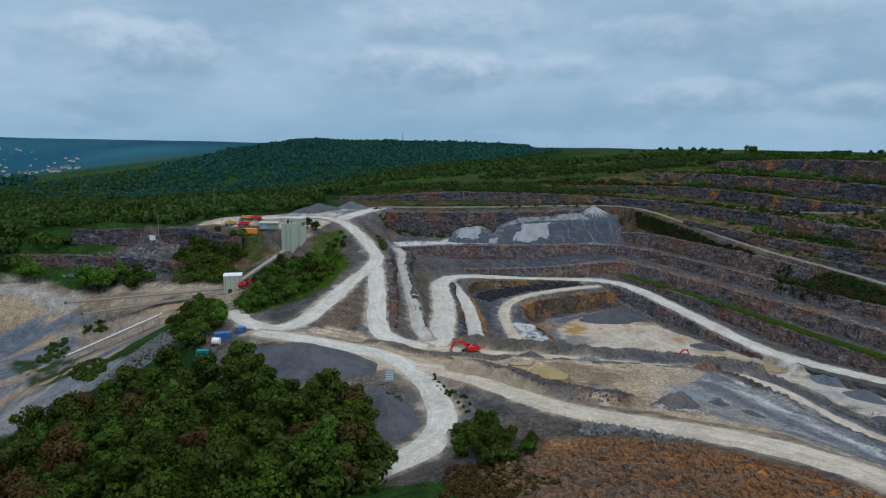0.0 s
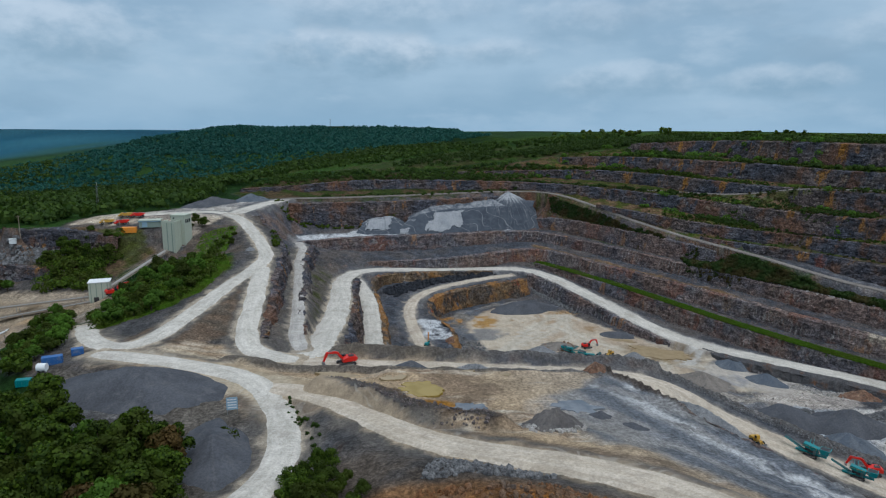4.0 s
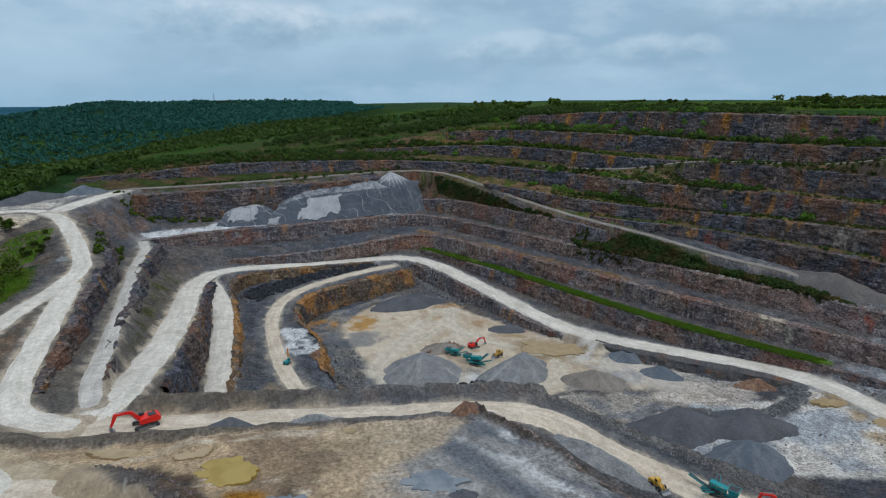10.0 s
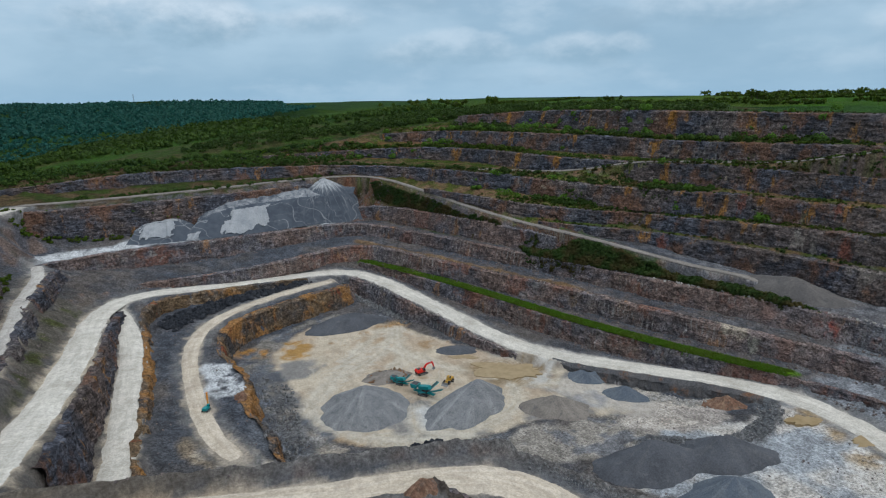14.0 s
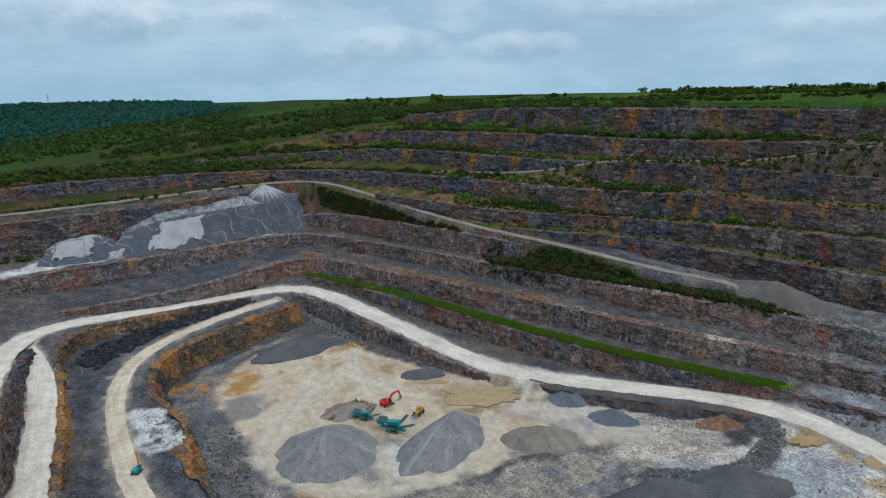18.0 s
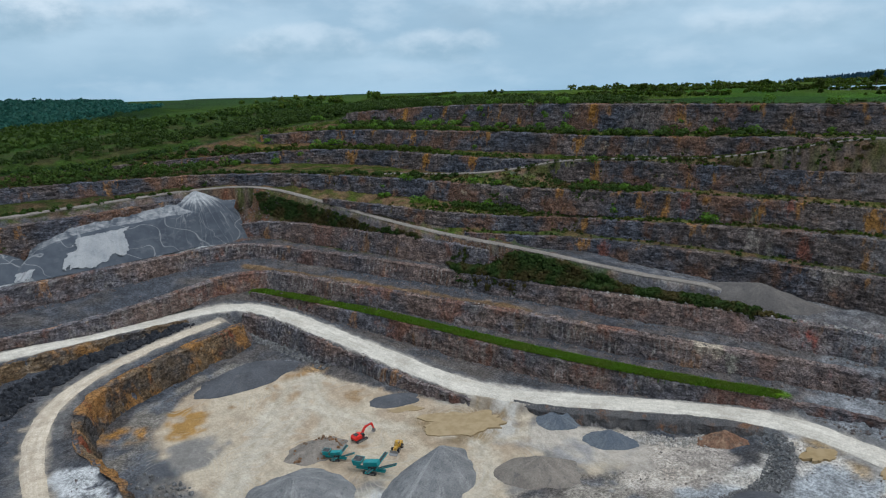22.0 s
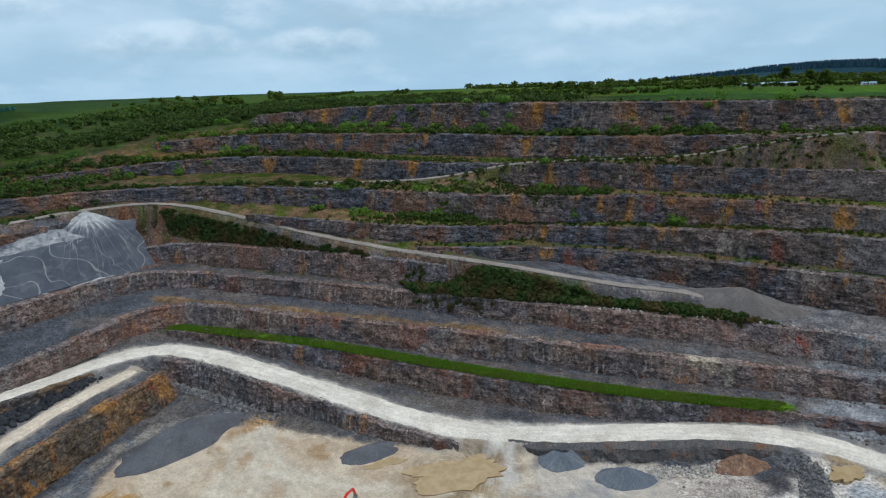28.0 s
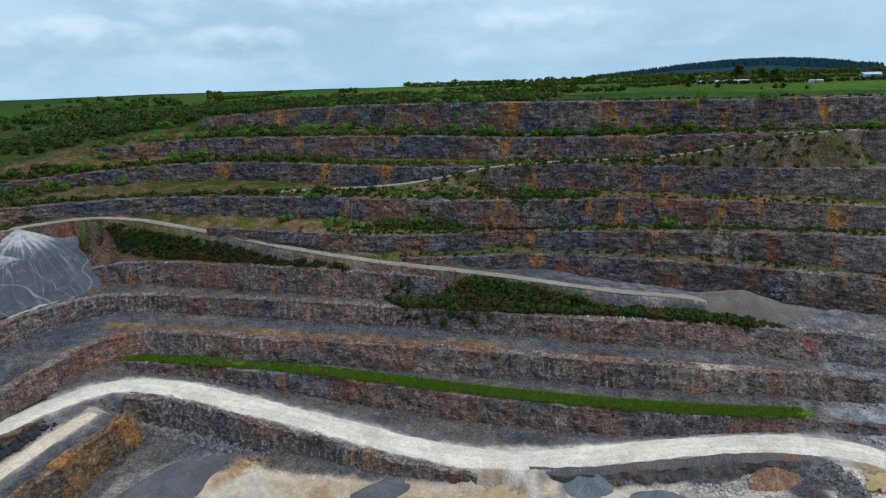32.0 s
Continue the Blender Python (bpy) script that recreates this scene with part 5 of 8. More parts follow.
WATER.colour(WATER.mix(WATER.noise(0.2, 3, 0.5), (0.24, 0.165, 0.03), (0.30, 0.215, 0.055)))
WATER = WATER.m
MUDWATER = Mat("tan_mud_water", 0.3)
MUDWATER.colour(MUDWATER.mix(MUDWATER.noise(0.25, 4, 0.6), (0.25, 0.18, 0.09), (0.32, 0.24, 0.135)))
MUDWATER = MUDWATER.m
GREYWATER = Mat("blue_grey_wet_dust", 0.55)
GREYWATER.colour(GREYWATER.mix(GREYWATER.noise(0.3, 4, 0.6), (0.11, 0.128, 0.15), (0.18, 0.195, 0.21)))
GREYWATER = GREYWATER.m


def raw_mesh(name, verts, faces, mats, smooth=False, pick=None, normals=None):
    """A mesh of equal-sided faces straight from arrays."""
    me = bpy.data.meshes.new(name)
    k = faces.shape[1]
    me.vertices.add(len(verts))
    me.vertices.foreach_set("co", np.ascontiguousarray(verts, np.float32).reshape(-1))
    me.loops.add(faces.size)
    me.loops.foreach_set("vertex_index", np.ascontiguousarray(faces, np.int32).reshape(-1))
    me.polygons.add(len(faces))
    me.polygons.foreach_set("loop_start", np.arange(0, faces.size, k, dtype=np.int32))
    me.polygons.foreach_set("use_smooth", np.full(len(faces), smooth))
    if pick is not None:
        me.polygons.foreach_set("material_index", pick.astype(np.int32))
    me.update(calc_edges=True)
    if normals is not None:
        me.polygons.foreach_set("use_smooth", np.full(len(faces), True))
        me.normals_split_custom_set_from_vertices(normals.astype(np.float32))
    for m in mats if isinstance(mats, (list, tuple)) else [mats]:
        me.materials.append(m)
    return me


def leaf_sheets(centres, radii, per, leaf, rng, low=-0.35):
    """Small leaf clumps over the upper shells of many crowns, as four-cornered sheets."""
    n = len(centres)
    d = rng.normal(size=(n, per, 3))
    d /= np.linalg.norm(d, axis=2, keepdims=True)
    d[..., 2] = np.where(d[..., 2] < low, -d[..., 2], d[..., 2])
    shell = rng.uniform(0.62, 1.06, (n, per, 1))
    p = centres[:, None] + d * shell * radii[:, None]
    nrm = d + rng.normal(size=d.shape) * 0.55
    nrm /= np.linalg.norm(nrm, axis=2, keepdims=True)
    a = np.cross(nrm, rng.normal(size=d.shape))
    a /= np.linalg.norm(a, axis=2, keepdims=True) + 1e-9
    b = np.cross(nrm, a)
    size = leaf * rng.uniform(0.55, 1.25, (n, per, 1))
    a, b = a * size, b * size * rng.uniform(0.6, 1.0, (n, per, 1))
    bend = nrm * size * 0.25
    v = np.stack([p - a - bend, p - b + bend * 0.3, p + a - bend, p + b + bend * 0.3], 2).reshape(-1, 3)
    round_ = d * 0.75 + nrm * 0.35
    round_ /= np.linalg.norm(round_, axis=2, keepdims=True)
    return v, np.arange(len(v)).reshape(-1, 4), np.repeat(round_.reshape(-1, 3), 4, 0)


def spots(poly, count, rng, gap=0.0):
    """Random places in a polygon."""
    q = np.array(poly, float)
    out = np.zeros((0, 2))
    while len(out) < count:
        c = rng.uniform(q.min(0), q.max(0), (count * 3, 2))
        out = np.vstack([out, c[inside(poly, c[:, 0], c[:, 1])]])
        if gap and len(out) > 1:
            out = out[: count * 4]
    out = out[:count]
    if gap:
        kept = []
        for p in out:
            if all((p[0] - k[0]) ** 2 + (p[1] - k[1]) ** 2 > gap * gap for k in kept):
                kept.append(p)
        out = np.array(kept)
    return out


def canopy(name, xy, size, per, leaf, mat, label, category, seed, squash=0.8, lift=0.55):
    rng = np.random.RandomState(seed)
    s = size * rng.uniform(0.6, 1.3, len(xy))
    rad = np.stack([s, s, s * squash], 1)
    z = ground_level(xy[:, 0], xy[:, 1])
    c = np.column_stack([xy, z + s * lift])
    v, f, nn = leaf_sheets(c, rad, per, leaf, rng)
    return tagged(new(name, raw_mesh(name, v, f, mat, normals=nn)), label, category, kind="stuff")


def rocks(name, xy, lo, hi, mat, label, seed, sink=0.25):
    """Loose angular stones resting on the ground."""
    rng = np.random.RandomState(seed)
    t = (1 + 5**0.5) / 2
    base = np.array([(-1, t, 0), (1, t, 0), (-1, -t, 0), (1, -t, 0), (0, -1, t), (0, 1, t), (0, -1, -t), (0, 1, -t), (t, 0, -1), (t, 0, 1), (-t, 0, -1), (-t, 0, 1)]) / 1.9
    tri = np.array([(0, 11, 5), (0, 5, 1), (0, 1, 7), (0, 7, 10), (0, 10, 11), (1, 5, 9), (5, 11, 4), (11, 10, 2), (10, 7, 6), (7, 1, 8), (3, 9, 4), (3, 4, 2), (3, 2, 6), (3, 6, 8), (3, 8, 9), (4, 9, 5), (2, 4, 11), (6, 2, 10), (8, 6, 7), (9, 8, 1)])
    xy = xy[road_near[index(xy[:, 0], xy[:, 1])] < 0.75]
    n = len(xy)
    s = (lo + (hi - lo) * rng.rand(n) ** 2.5)[:, None, None]
    v = base[None] * rng.uniform(0.6, 1.25, (n, 12, 1)) * s * rng.uniform(0.7, 1.2, (n, 1, 3))
    z = ground_level(xy[:, 0], xy[:, 1])
    v = v + np.column_stack([xy, z])[:, None] + np.array([0, 0, 1.0]) * s * (0.5 - sink)
    f = (tri[None] + (np.arange(n) * 12)[:, None, None]).reshape(-1, 3)
    return tagged(new(name, raw_mesh(name, v.reshape(-1, 3), f, mat)), label, "rocks", kind="stuff")


def band(line, lo, hi, count, rng):
    """Random places beside a line, between two distances to its right hand."""
    p = along([q[:2] for q in line], 0.5)
    r = right_of(p)
    k = rng.randint(0, len(p), count)
    return p[k] + r[k] * rng.uniform(lo, hi, count)[:, None]


def mound(name, at, rx, ry, high, mat, label, turn=0.0, category="stockpile", group="", flat=0.0, rough=0.25, seed=1, lean=(0, 0), rings=18, spokes=64):
    """A heap of loose stone at its angle of repose on the ground."""
    a = np.linspace(0, 2 * np.pi, spokes, endpoint=False)
    rr = np.linspace(0, 1, rings) ** 0.9
    A, R_ = np.meshgrid(a, rr)
    edge = 1 + 0.22 * (fractal(np.cos(a) * 2 + seed, np.sin(a) * 2 + seed, 1.0, seed, 3) - 0.5) * 2
    x = rx * R_ * np.cos(A) * edge + lean[0] * (1 - R_)
    y = ry * R_ * np.sin(A) * edge + lean[1] * (1 - R_)
    c, s = math.cos(radians(turn)), math.sin(radians(turn))
    wx, wy = at[0] + x * c - y * s, at[1] + x * s + y * c
    prof = np.clip(1 - R_, 0, 1)
    prof = np.where(prof > 0.9, 0.9 + (prof - 0.9) * 0.5, prof)
    prof = np.minimum(prof, 1 - flat) / (1 - flat if flat else 0.95)
    prof = prof * (0.93 + 0.14 * fractal(wx, wy, max(rx, ry) * 0.6, seed + 7))
    z0 = ground_level(wx, wy)
    base = np.minimum(z0, z0[-1].mean() * 0.5 + z0 * 0.5)
    z = base + high * prof + rough * (fractal(wx, wy, 1.6, seed + 9, 3) - 0.5) * prof.clip(0, 0.5) * 3
    z[-1] = ground_level(wx[-1], wy[-1]) - 0.25
    z = np.maximum(z, ground_level(wx, wy) - 0.25)
    n = rings * spokes
    k = np.arange(n).reshape(rings, spokes)
    kk = np.roll(k, -1, 1)
    f = np.stack([k[:-1], k[1:], kk[1:], kk[:-1]], -1).reshape(-1, 4)
    me = raw_mesh(name, np.stack([wx, wy, z], -1).reshape(-1, 3), f, mat, True)
    heap = np.stack([np.cos(A) * 2.2 + seed, np.sin(A) * 2.2, R_ * 1.2], -1)
    me.attributes.new("heap", "FLOAT_VECTOR", "POINT").data.foreach_set("vector", heap.reshape(-1).astype(np.float32))
    return tagged(new(name, me), label, category, group)


def pool(name, at, rx, ry, mat, label, turn=0.0, seed=1, up=0.06):
    a = np.linspace(0, 2 * np.pi, 72, endpoint=False)
    e = 0.35 + 1.3 * fractal(np.cos(a) * 2 + seed * 3, np.sin(a) * 2 - seed, 0.9, seed, 4)
    c, s = math.cos(radians(turn)), math.sin(radians(turn))
    bm = bmesh.new()
    x, y = rx * np.cos(a) * e, ry * np.sin(a) * e
    wx, wy = at[0] + x * c - y * s, at[1] + x * s + y * c
    z = float(np.percentile(ground_level(wx, wy), 85)) + up if len(at) == 2 else at[2]
    bm.faces.new([bm.verts.new((float(p), float(q), z)) for p, q in zip(wx, wy)])
    wall = bmesh.ops.extrude_face_region(bm, geom=bm.faces[:])
    bmesh.ops.translate(bm, verts=[v for v in wall["geom"] if isinstance(v, bmesh.types.BMVert)], vec=(0, 0, -0.8))
    bmesh.ops.recalc_face_normals(bm, faces=bm.faces)
    me = bpy.data.meshes.new(name)
    bm.to_mesh(me)
    bm.free()
    me.materials.append(mat)
    return tagged(new(name, me), label, "pool")


# ---- stockpiles ----
PILES = "stockpiles in the quarry"
mound("stone_stockpile", (76, 230.5), 13.5, 12.5, 7.2, MGRAVEL, "long grey crushed stone heap with a pale dust streak", 20, group=PILES, seed=3)
mound("stone_stockpile", (104, 219.5), 16, 9, 7.2, MGRAVEL, "grey crushed stone heap beside the pit machines", 28, group=PILES, seed=4, lean=(4.5, 0))
mound("rubble_mound", (88, 248), 8, 5.5, 1.7, MTAN, "low brown heap of broken rock fed to the crusher", 0, group=PILES, seed=5, rough=0.9)
mound("gravel_stockpile", (127, 208), 10, 7, 4.2, MTAN, "tan gravel heap on the pit floor", -30, group=PILES, seed=6)
mound("fines_stockpile", (117, 259), 8, 4, 1.2, MFINES, "flat dark grey heap of stone fines", -20, group=PILES, seed=7, flat=0.5)
mound("fines_stockpile", (86, 298), 17, 7.5, 3.6, MFINES, "dark grey bank of fines against the pit wall", 10, group=PILES, seed=8, flat=0.4)
mound("fines_stockpile", (131, 172), 15, 9, 6.5, MFINES, "broad dark grey heap of fines on the lower yard", -15, group=PILES, seed=9)
mound("fines_stockpile", (149, 167), 13, 8, 5.5, MFINES, "smooth dark grey heap of fines on the lower yard", -20, group=PILES, seed=10)
mound("fines_stockpile", (137, 153), 11, 9, 6.5, MBLUE, "smooth blue grey heap of chippings on the lower yard", 0, group=PILES, seed=11)
mound("chippings_stockpile", (147, 222.5), 6, 4, 2.2, MBLUE, "blue grey heap of chippings below the haul road", -35, group=PILES, seed=12)
mound("chippings_stockpile", (151.5, 208), 7.5, 5, 3.4, MBLUE, "blue grey ridge of chippings below the haul road", -40, group=PILES, seed=13)
mound("soil_mound", (43, 231.5), 4.5, 6.5, 3.2, MBROWN, "brown rubble mound at the edge of the inner bench", 10, group=PILES, seed=31, rough=1.0)
mound("soil_mound", (172.5, 190.5), 7, 4.5, 2.8, MBROWN, "reddish brown heap of soil below the haul road", -45, group=PILES, seed=14, rough=0.8)
mound("gravel_stockpile", (221, 211), 19, 7.5, 5.0, MPATHHEAP, "large tan gravel heap spilling from the hillside path", -65, group=PILES, seed=15)
mound("fines_stockpile", (-32, 135.5), 19, 10.5, 4.8, MFINES, "broad dark grey heap of fines beside the hub road", -20, group=PILES, seed=16)
mound("fines_stockpile", (-10, 107), 6, 14, 3.0, MFINES, "dark grey heap of fines behind the woodland", 14, group=PILES, seed=17)
mound("stone_stockpile", (84, 132), 3.8, 11, 2.6, MGRAVEL, "coarse grey crushed stone heap beside the ramp", 40, group=PILES, seed=18, rough=0.7)
mound("fines_stockpile", (23, 148), 5, 2.2, 2.2, MFINES, "small dark grey heap on the plateau rim", -5, group=PILES, seed=19)
mound("stone_stockpile", (37, 146), 6.5, 2.2, 2.0, MGRAVEL, "low grey stone ridge on the plateau rim", -8, group=PILES, seed=20, rough=0.6)
mound("fines_stockpile", (54, 113.5), 2.1, 1.6, 1.0, MFINES, "small dark grey heap on the slab", 0, group=PILES, seed=21)
mound("fines_stockpile", (58.6, 109.6), 2.6, 1.7, 0.8, MFINES, "small dark grey heap with a pale cap", 0, group=PILES, seed=22)
mound("rubble_mound", (44, 108), 6.5, 4, 3.2, MPATHHEAP, "heap of brown rubble and pale stones", 25, group=PILES, seed=23, rough=1.2)
mound("soil_mound", (62.5, 139.5), 3.0, 2.2, 2.0, MBROWN, "orange brown heap of soil at the road fork", 0, group=PILES, seed=24)
mound("fines_stockpile", (-70, 352), 19, 7, 4.5, MFINES, "long grey ridge of fines behind the truck yard", 55, group=PILES, seed=25)
mound("fines_stockpile", (-52, 368), 10, 6, 4.0, MBLUE, "blue grey heap at the end of the yard", 40, group=PILES, seed=26)
mound("gravel_stockpile", (-33.5, 262), 2, 2, 1.0, MGRAVEL, "small grey heap beside the yard road", 0, group=PILES, seed=28)


LOFTS = {}
PALESAND = grit("pale_slumped_sand", (0.255, 0.267, 0.278), (0.315, 0.322, 0.328), (0.215, 0.228, 0.243), 0.12, 2.4, 0.12)


def loft(name, rows, mat, label, seed, sub=(26, 10), rough=0.5, category="stockpile"):
    """A sloping bank between rows of points."""
    rows = [along(r, 0.5, True) for r in rows]
    u = np.linspace(0, 1, sub[0])
    grid = np.stack([np.stack([np.interp(u, np.linspace(0, 1, len(r)), r[:, k]) for k in range(3)], 1) for r in rows], 0)
    v = np.linspace(0, len(rows) - 1, sub[1])
    pts = np.stack([np.stack([np.interp(v, np.arange(len(rows)), grid[:, i, k]) for k in range(3)], 1) for i in range(sub[0])], 0)
    pts[..., 2] += rough * (fractal(pts[..., 0] * 1.4, pts[..., 1] * 0.5, 5, seed) - 0.5) * np.sin(np.linspace(0, np.pi, sub[1]))[None]
    LOFTS[name] = pts
    return tagged(new(name, mesh_grid(name, pts[::-1], mat)), label, category, PILES)


def slump(parent, pts, u0, u1, low, high, seed, label):
    """A pale slumped sheet of sand on the front of a bank, fluted and ragged at its rim."""
    nu, nv = 170, 64
    u, v = np.linspace(u0, u1, nu), np.linspace(0.02, 1.0, nv)
    ci, ri = u * (pts.shape[0] - 1), v / 3 * (pts.shape[1] - 1)
    a = np.stack([[np.interp(ri, np.arange(pts.shape[1]), pts[i, :, k]) for i in range(pts.shape[0])] for k in range(3)], -1)
    s = np.stack([[np.interp(ci, np.arange(pts.shape[0]), a[:, j, k]) for j in range(nv)] for k in range(3)], -1)
    w = np.linspace(0, 1, nu)[None]
    flute = lattice(w * 16 + 0 * v[:, None], v[:, None] * 1.5 + 0 * w, 1.0, seed)
    rim = (fractal(w * 6 + 0 * v[:, None], v[:, None] * 4 + 0 * w, 1.0, seed + 3) - 0.5)
    keep = (v[:, None] > low(w) + 0.45 * rim) & (v[:, None] < high(w) + 0.10 * rim) & (w + 0.34 * rim > 0.07) & (w - 0.34 * rim < 0.93)
    s[..., 1] -= 0.35 + 1.3 * (flute - 0.5)
    s[..., 2] += 0.30
    k = np.arange(nu * nv).reshape(nv, nu)
    f = np.stack([k[:-1, :-1], k[:-1, 1:], k[1:, 1:], k[1:, :-1]], -1)[keep[:-1, :-1] & keep[1:, 1:] & keep[:-1, 1:] & keep[1:, :-1]]
    ob = new("pale_slump", raw_mesh("pale_slump", s.reshape(-1, 3), f, PALESAND, True))
    ob.parent = parent
    ob["label"] = label


SAND = Mat("streaked_sand_and_fines", 0.95)
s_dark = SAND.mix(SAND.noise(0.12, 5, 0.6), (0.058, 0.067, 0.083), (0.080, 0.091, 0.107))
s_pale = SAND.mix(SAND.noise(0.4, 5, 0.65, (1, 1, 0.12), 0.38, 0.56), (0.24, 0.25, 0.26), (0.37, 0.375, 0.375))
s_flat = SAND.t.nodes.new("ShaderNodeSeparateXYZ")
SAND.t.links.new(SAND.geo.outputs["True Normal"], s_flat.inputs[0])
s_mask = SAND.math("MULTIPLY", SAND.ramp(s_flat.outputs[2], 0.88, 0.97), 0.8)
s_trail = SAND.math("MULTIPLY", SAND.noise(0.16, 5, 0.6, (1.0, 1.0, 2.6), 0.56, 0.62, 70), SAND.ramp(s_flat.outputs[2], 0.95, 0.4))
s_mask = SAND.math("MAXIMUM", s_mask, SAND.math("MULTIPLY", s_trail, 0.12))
for scale_, shift_ in ((0.022, 11), (0.035, 50)):
    lane_ = SAND.math("ABSOLUTE", SAND.math("SUBTRACT", SAND.noise(scale_, 2, 0.4, (1, 1, 1.6), 0.0, 1.0, shift_), 0.5))
    s_mask = SAND.math("MAXIMUM", s_mask, SAND.math("MULTIPLY", SAND.math("SUBTRACT", 1.0, SAND.ramp(lane_, 0.002, 0.009)), 0.42))
# pale tip of the cone, and dust trails running down from it
s_at = SAND.t.nodes.new("ShaderNodeSeparateXYZ")
SAND.t.links.new(SAND.pos, s_at.inputs[0])
s_dx = SAND.math("SUBTRACT", s_at.outputs[0], 99.7 * 1.4)
s_dy = SAND.math("SUBTRACT", s_at.outputs[1], 404 * 1.4)
s_far = SAND.math("POWER", SAND.math("ADD", SAND.math("MULTIPLY", s_dx, s_dx), SAND.math("MULTIPLY", s_dy, s_dy)), 0.5)
s_fan = SAND.t.nodes.new("ShaderNodeCombineXYZ")
SAND.t.links.new(SAND.math("MULTIPLY", SAND.math("ARCTAN2", s_dy, s_dx), 3.0), s_fan.inputs[0])
SAND.t.links.new(SAND.math("MULTIPLY", s_far, 0.03), s_fan.inputs[1])
s_world, SAND.pos = SAND.pos, s_fan.outputs[0]
s_flute = SAND.noise(2.6, 4, 0.62, lo=0.3, hi=0.7)
s_line = SAND.math("ABSOLUTE", SAND.math("SUBTRACT", SAND.noise(1.3, 3, 0.5, lo=0.0, hi=1.0, shift=5), 0.5))
SAND.pos = s_world
s_line = SAND.math("MULTIPLY", SAND.math("SUBTRACT", 1.0, SAND.ramp(s_line, 0.003, 0.02)), SAND.ramp(s_far, 42.0, 18.0))
s_mask = SAND.math("MAXIMUM", s_mask, SAND.math("MULTIPLY", s_line, 0.35))
s_tip = SAND.math("SUBTRACT", s_far, SAND.math("MULTIPLY", s_flute, 7.0))
s_tip = SAND.math("SUBTRACT", 1.0, SAND.ramp(s_tip, 4.0, 12.0))
s_mask = SAND.math("MAXIMUM", s_mask, SAND.math("MULTIPLY", s_tip, SAND.math("ADD", 0.55, SAND.math("MULTIPLY", s_flute, 0.45))))
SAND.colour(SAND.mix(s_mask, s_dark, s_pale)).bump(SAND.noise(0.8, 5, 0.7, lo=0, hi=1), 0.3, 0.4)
SAND = SAND.m
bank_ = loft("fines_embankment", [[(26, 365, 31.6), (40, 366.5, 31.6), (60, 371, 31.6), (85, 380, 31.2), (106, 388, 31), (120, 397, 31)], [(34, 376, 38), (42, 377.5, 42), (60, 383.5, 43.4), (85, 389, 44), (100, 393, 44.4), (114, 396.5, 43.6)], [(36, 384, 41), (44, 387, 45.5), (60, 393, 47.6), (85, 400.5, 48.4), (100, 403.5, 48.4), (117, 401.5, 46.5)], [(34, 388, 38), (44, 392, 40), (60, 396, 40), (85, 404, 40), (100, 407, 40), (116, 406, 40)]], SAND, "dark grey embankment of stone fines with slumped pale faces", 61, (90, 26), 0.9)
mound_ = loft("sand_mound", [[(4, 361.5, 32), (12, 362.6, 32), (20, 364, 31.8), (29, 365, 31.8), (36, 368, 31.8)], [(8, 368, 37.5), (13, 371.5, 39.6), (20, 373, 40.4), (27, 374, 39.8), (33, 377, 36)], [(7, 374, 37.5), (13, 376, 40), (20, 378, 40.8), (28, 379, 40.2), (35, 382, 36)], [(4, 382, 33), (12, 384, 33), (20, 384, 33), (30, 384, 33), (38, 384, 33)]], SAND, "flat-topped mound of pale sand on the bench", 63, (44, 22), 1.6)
slump(bank_, LOFTS["fines_embankment"], 0.17, 0.45, lambda w: 0.06 + 0.55 * np.clip(w - 0.45, 0, 1), lambda w: 0.93 + 0 * w, 5, "pale slumped sand face with flutes")
slump(mound_, LOFTS["sand_mound"], 0.12, 0.70, lambda w: 0.30 + 0.35 * np.clip(w - 0.7, 0, 1), lambda w: 0.97 + 0 * w, 9, "pale flat sand face")
slump(bank_, LOFTS["fines_embankment"], 0.0, 0.08, lambda w: 0.02 + 0 * w, lambda w: 0.35 + 0 * w, 13, "small pale heap at the foot")
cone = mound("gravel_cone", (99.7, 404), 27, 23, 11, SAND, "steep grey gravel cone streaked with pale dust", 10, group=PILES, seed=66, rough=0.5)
for v in cone.data.vertices:
    d_ = math.hypot((v.co.x - 99.7) * 0.78, v.co.y - 404)
    v.co.z = 52.4 - 0.62 * d_ - 0.95 * max(0.0, d_ - 10.5) + 0.8 * (float(lattice(v.co.x, v.co.y, 4.0, 12)) - 0.5)

# ---- pools ----
pool("ochre_pond", (23.4, 128.0), 4.3, 3.6, WATER, "still ochre yellow pond on the plateau", -20, 2)
pool("puddle", (18.6, 134.6), 2.6, 1.3, MUDWATER, "shallow tan puddle on the plateau", 0, 3)
pool("puddle", (42, 136.5), 1.1, 0.8, MUDWATER, "small tan puddle on the plateau track", 0, 4)
pool("puddle", (34.5, 140), 1.2, 0.5, MUDWATER, "small tan puddle on the plateau track", 0, 5)
pool("puddle", (7, 140), 4.0, 1.2, MUDWATER, "long tan muddy puddle beside the hub", -15, 6)
pool("puddle", (31, 116.2), 2.8, 2.4, GREYWATER, "blue grey wet patch beside brown rubble", 0, 7)
pool("puddle", (51, 117.6), 4.6, 2.6, GREYWATER, "pale blue grey wet patch on the slab", -20, 8)
pool("pit_pond", (126.5, 237), 12.5, 6.0, MUDWATER, "shallow tan pond on the pit floor", -35, 9, 0.12)
pool("puddle", (117, 252.5), 4.2, 1.6, MUDWATER, "tan puddle beside a dark heap", -25, 10)
pool("puddle", (181, 171), 5, 2.6, MUDWATER, "ring-shaped tan puddle beside the haul road", -20, 11)
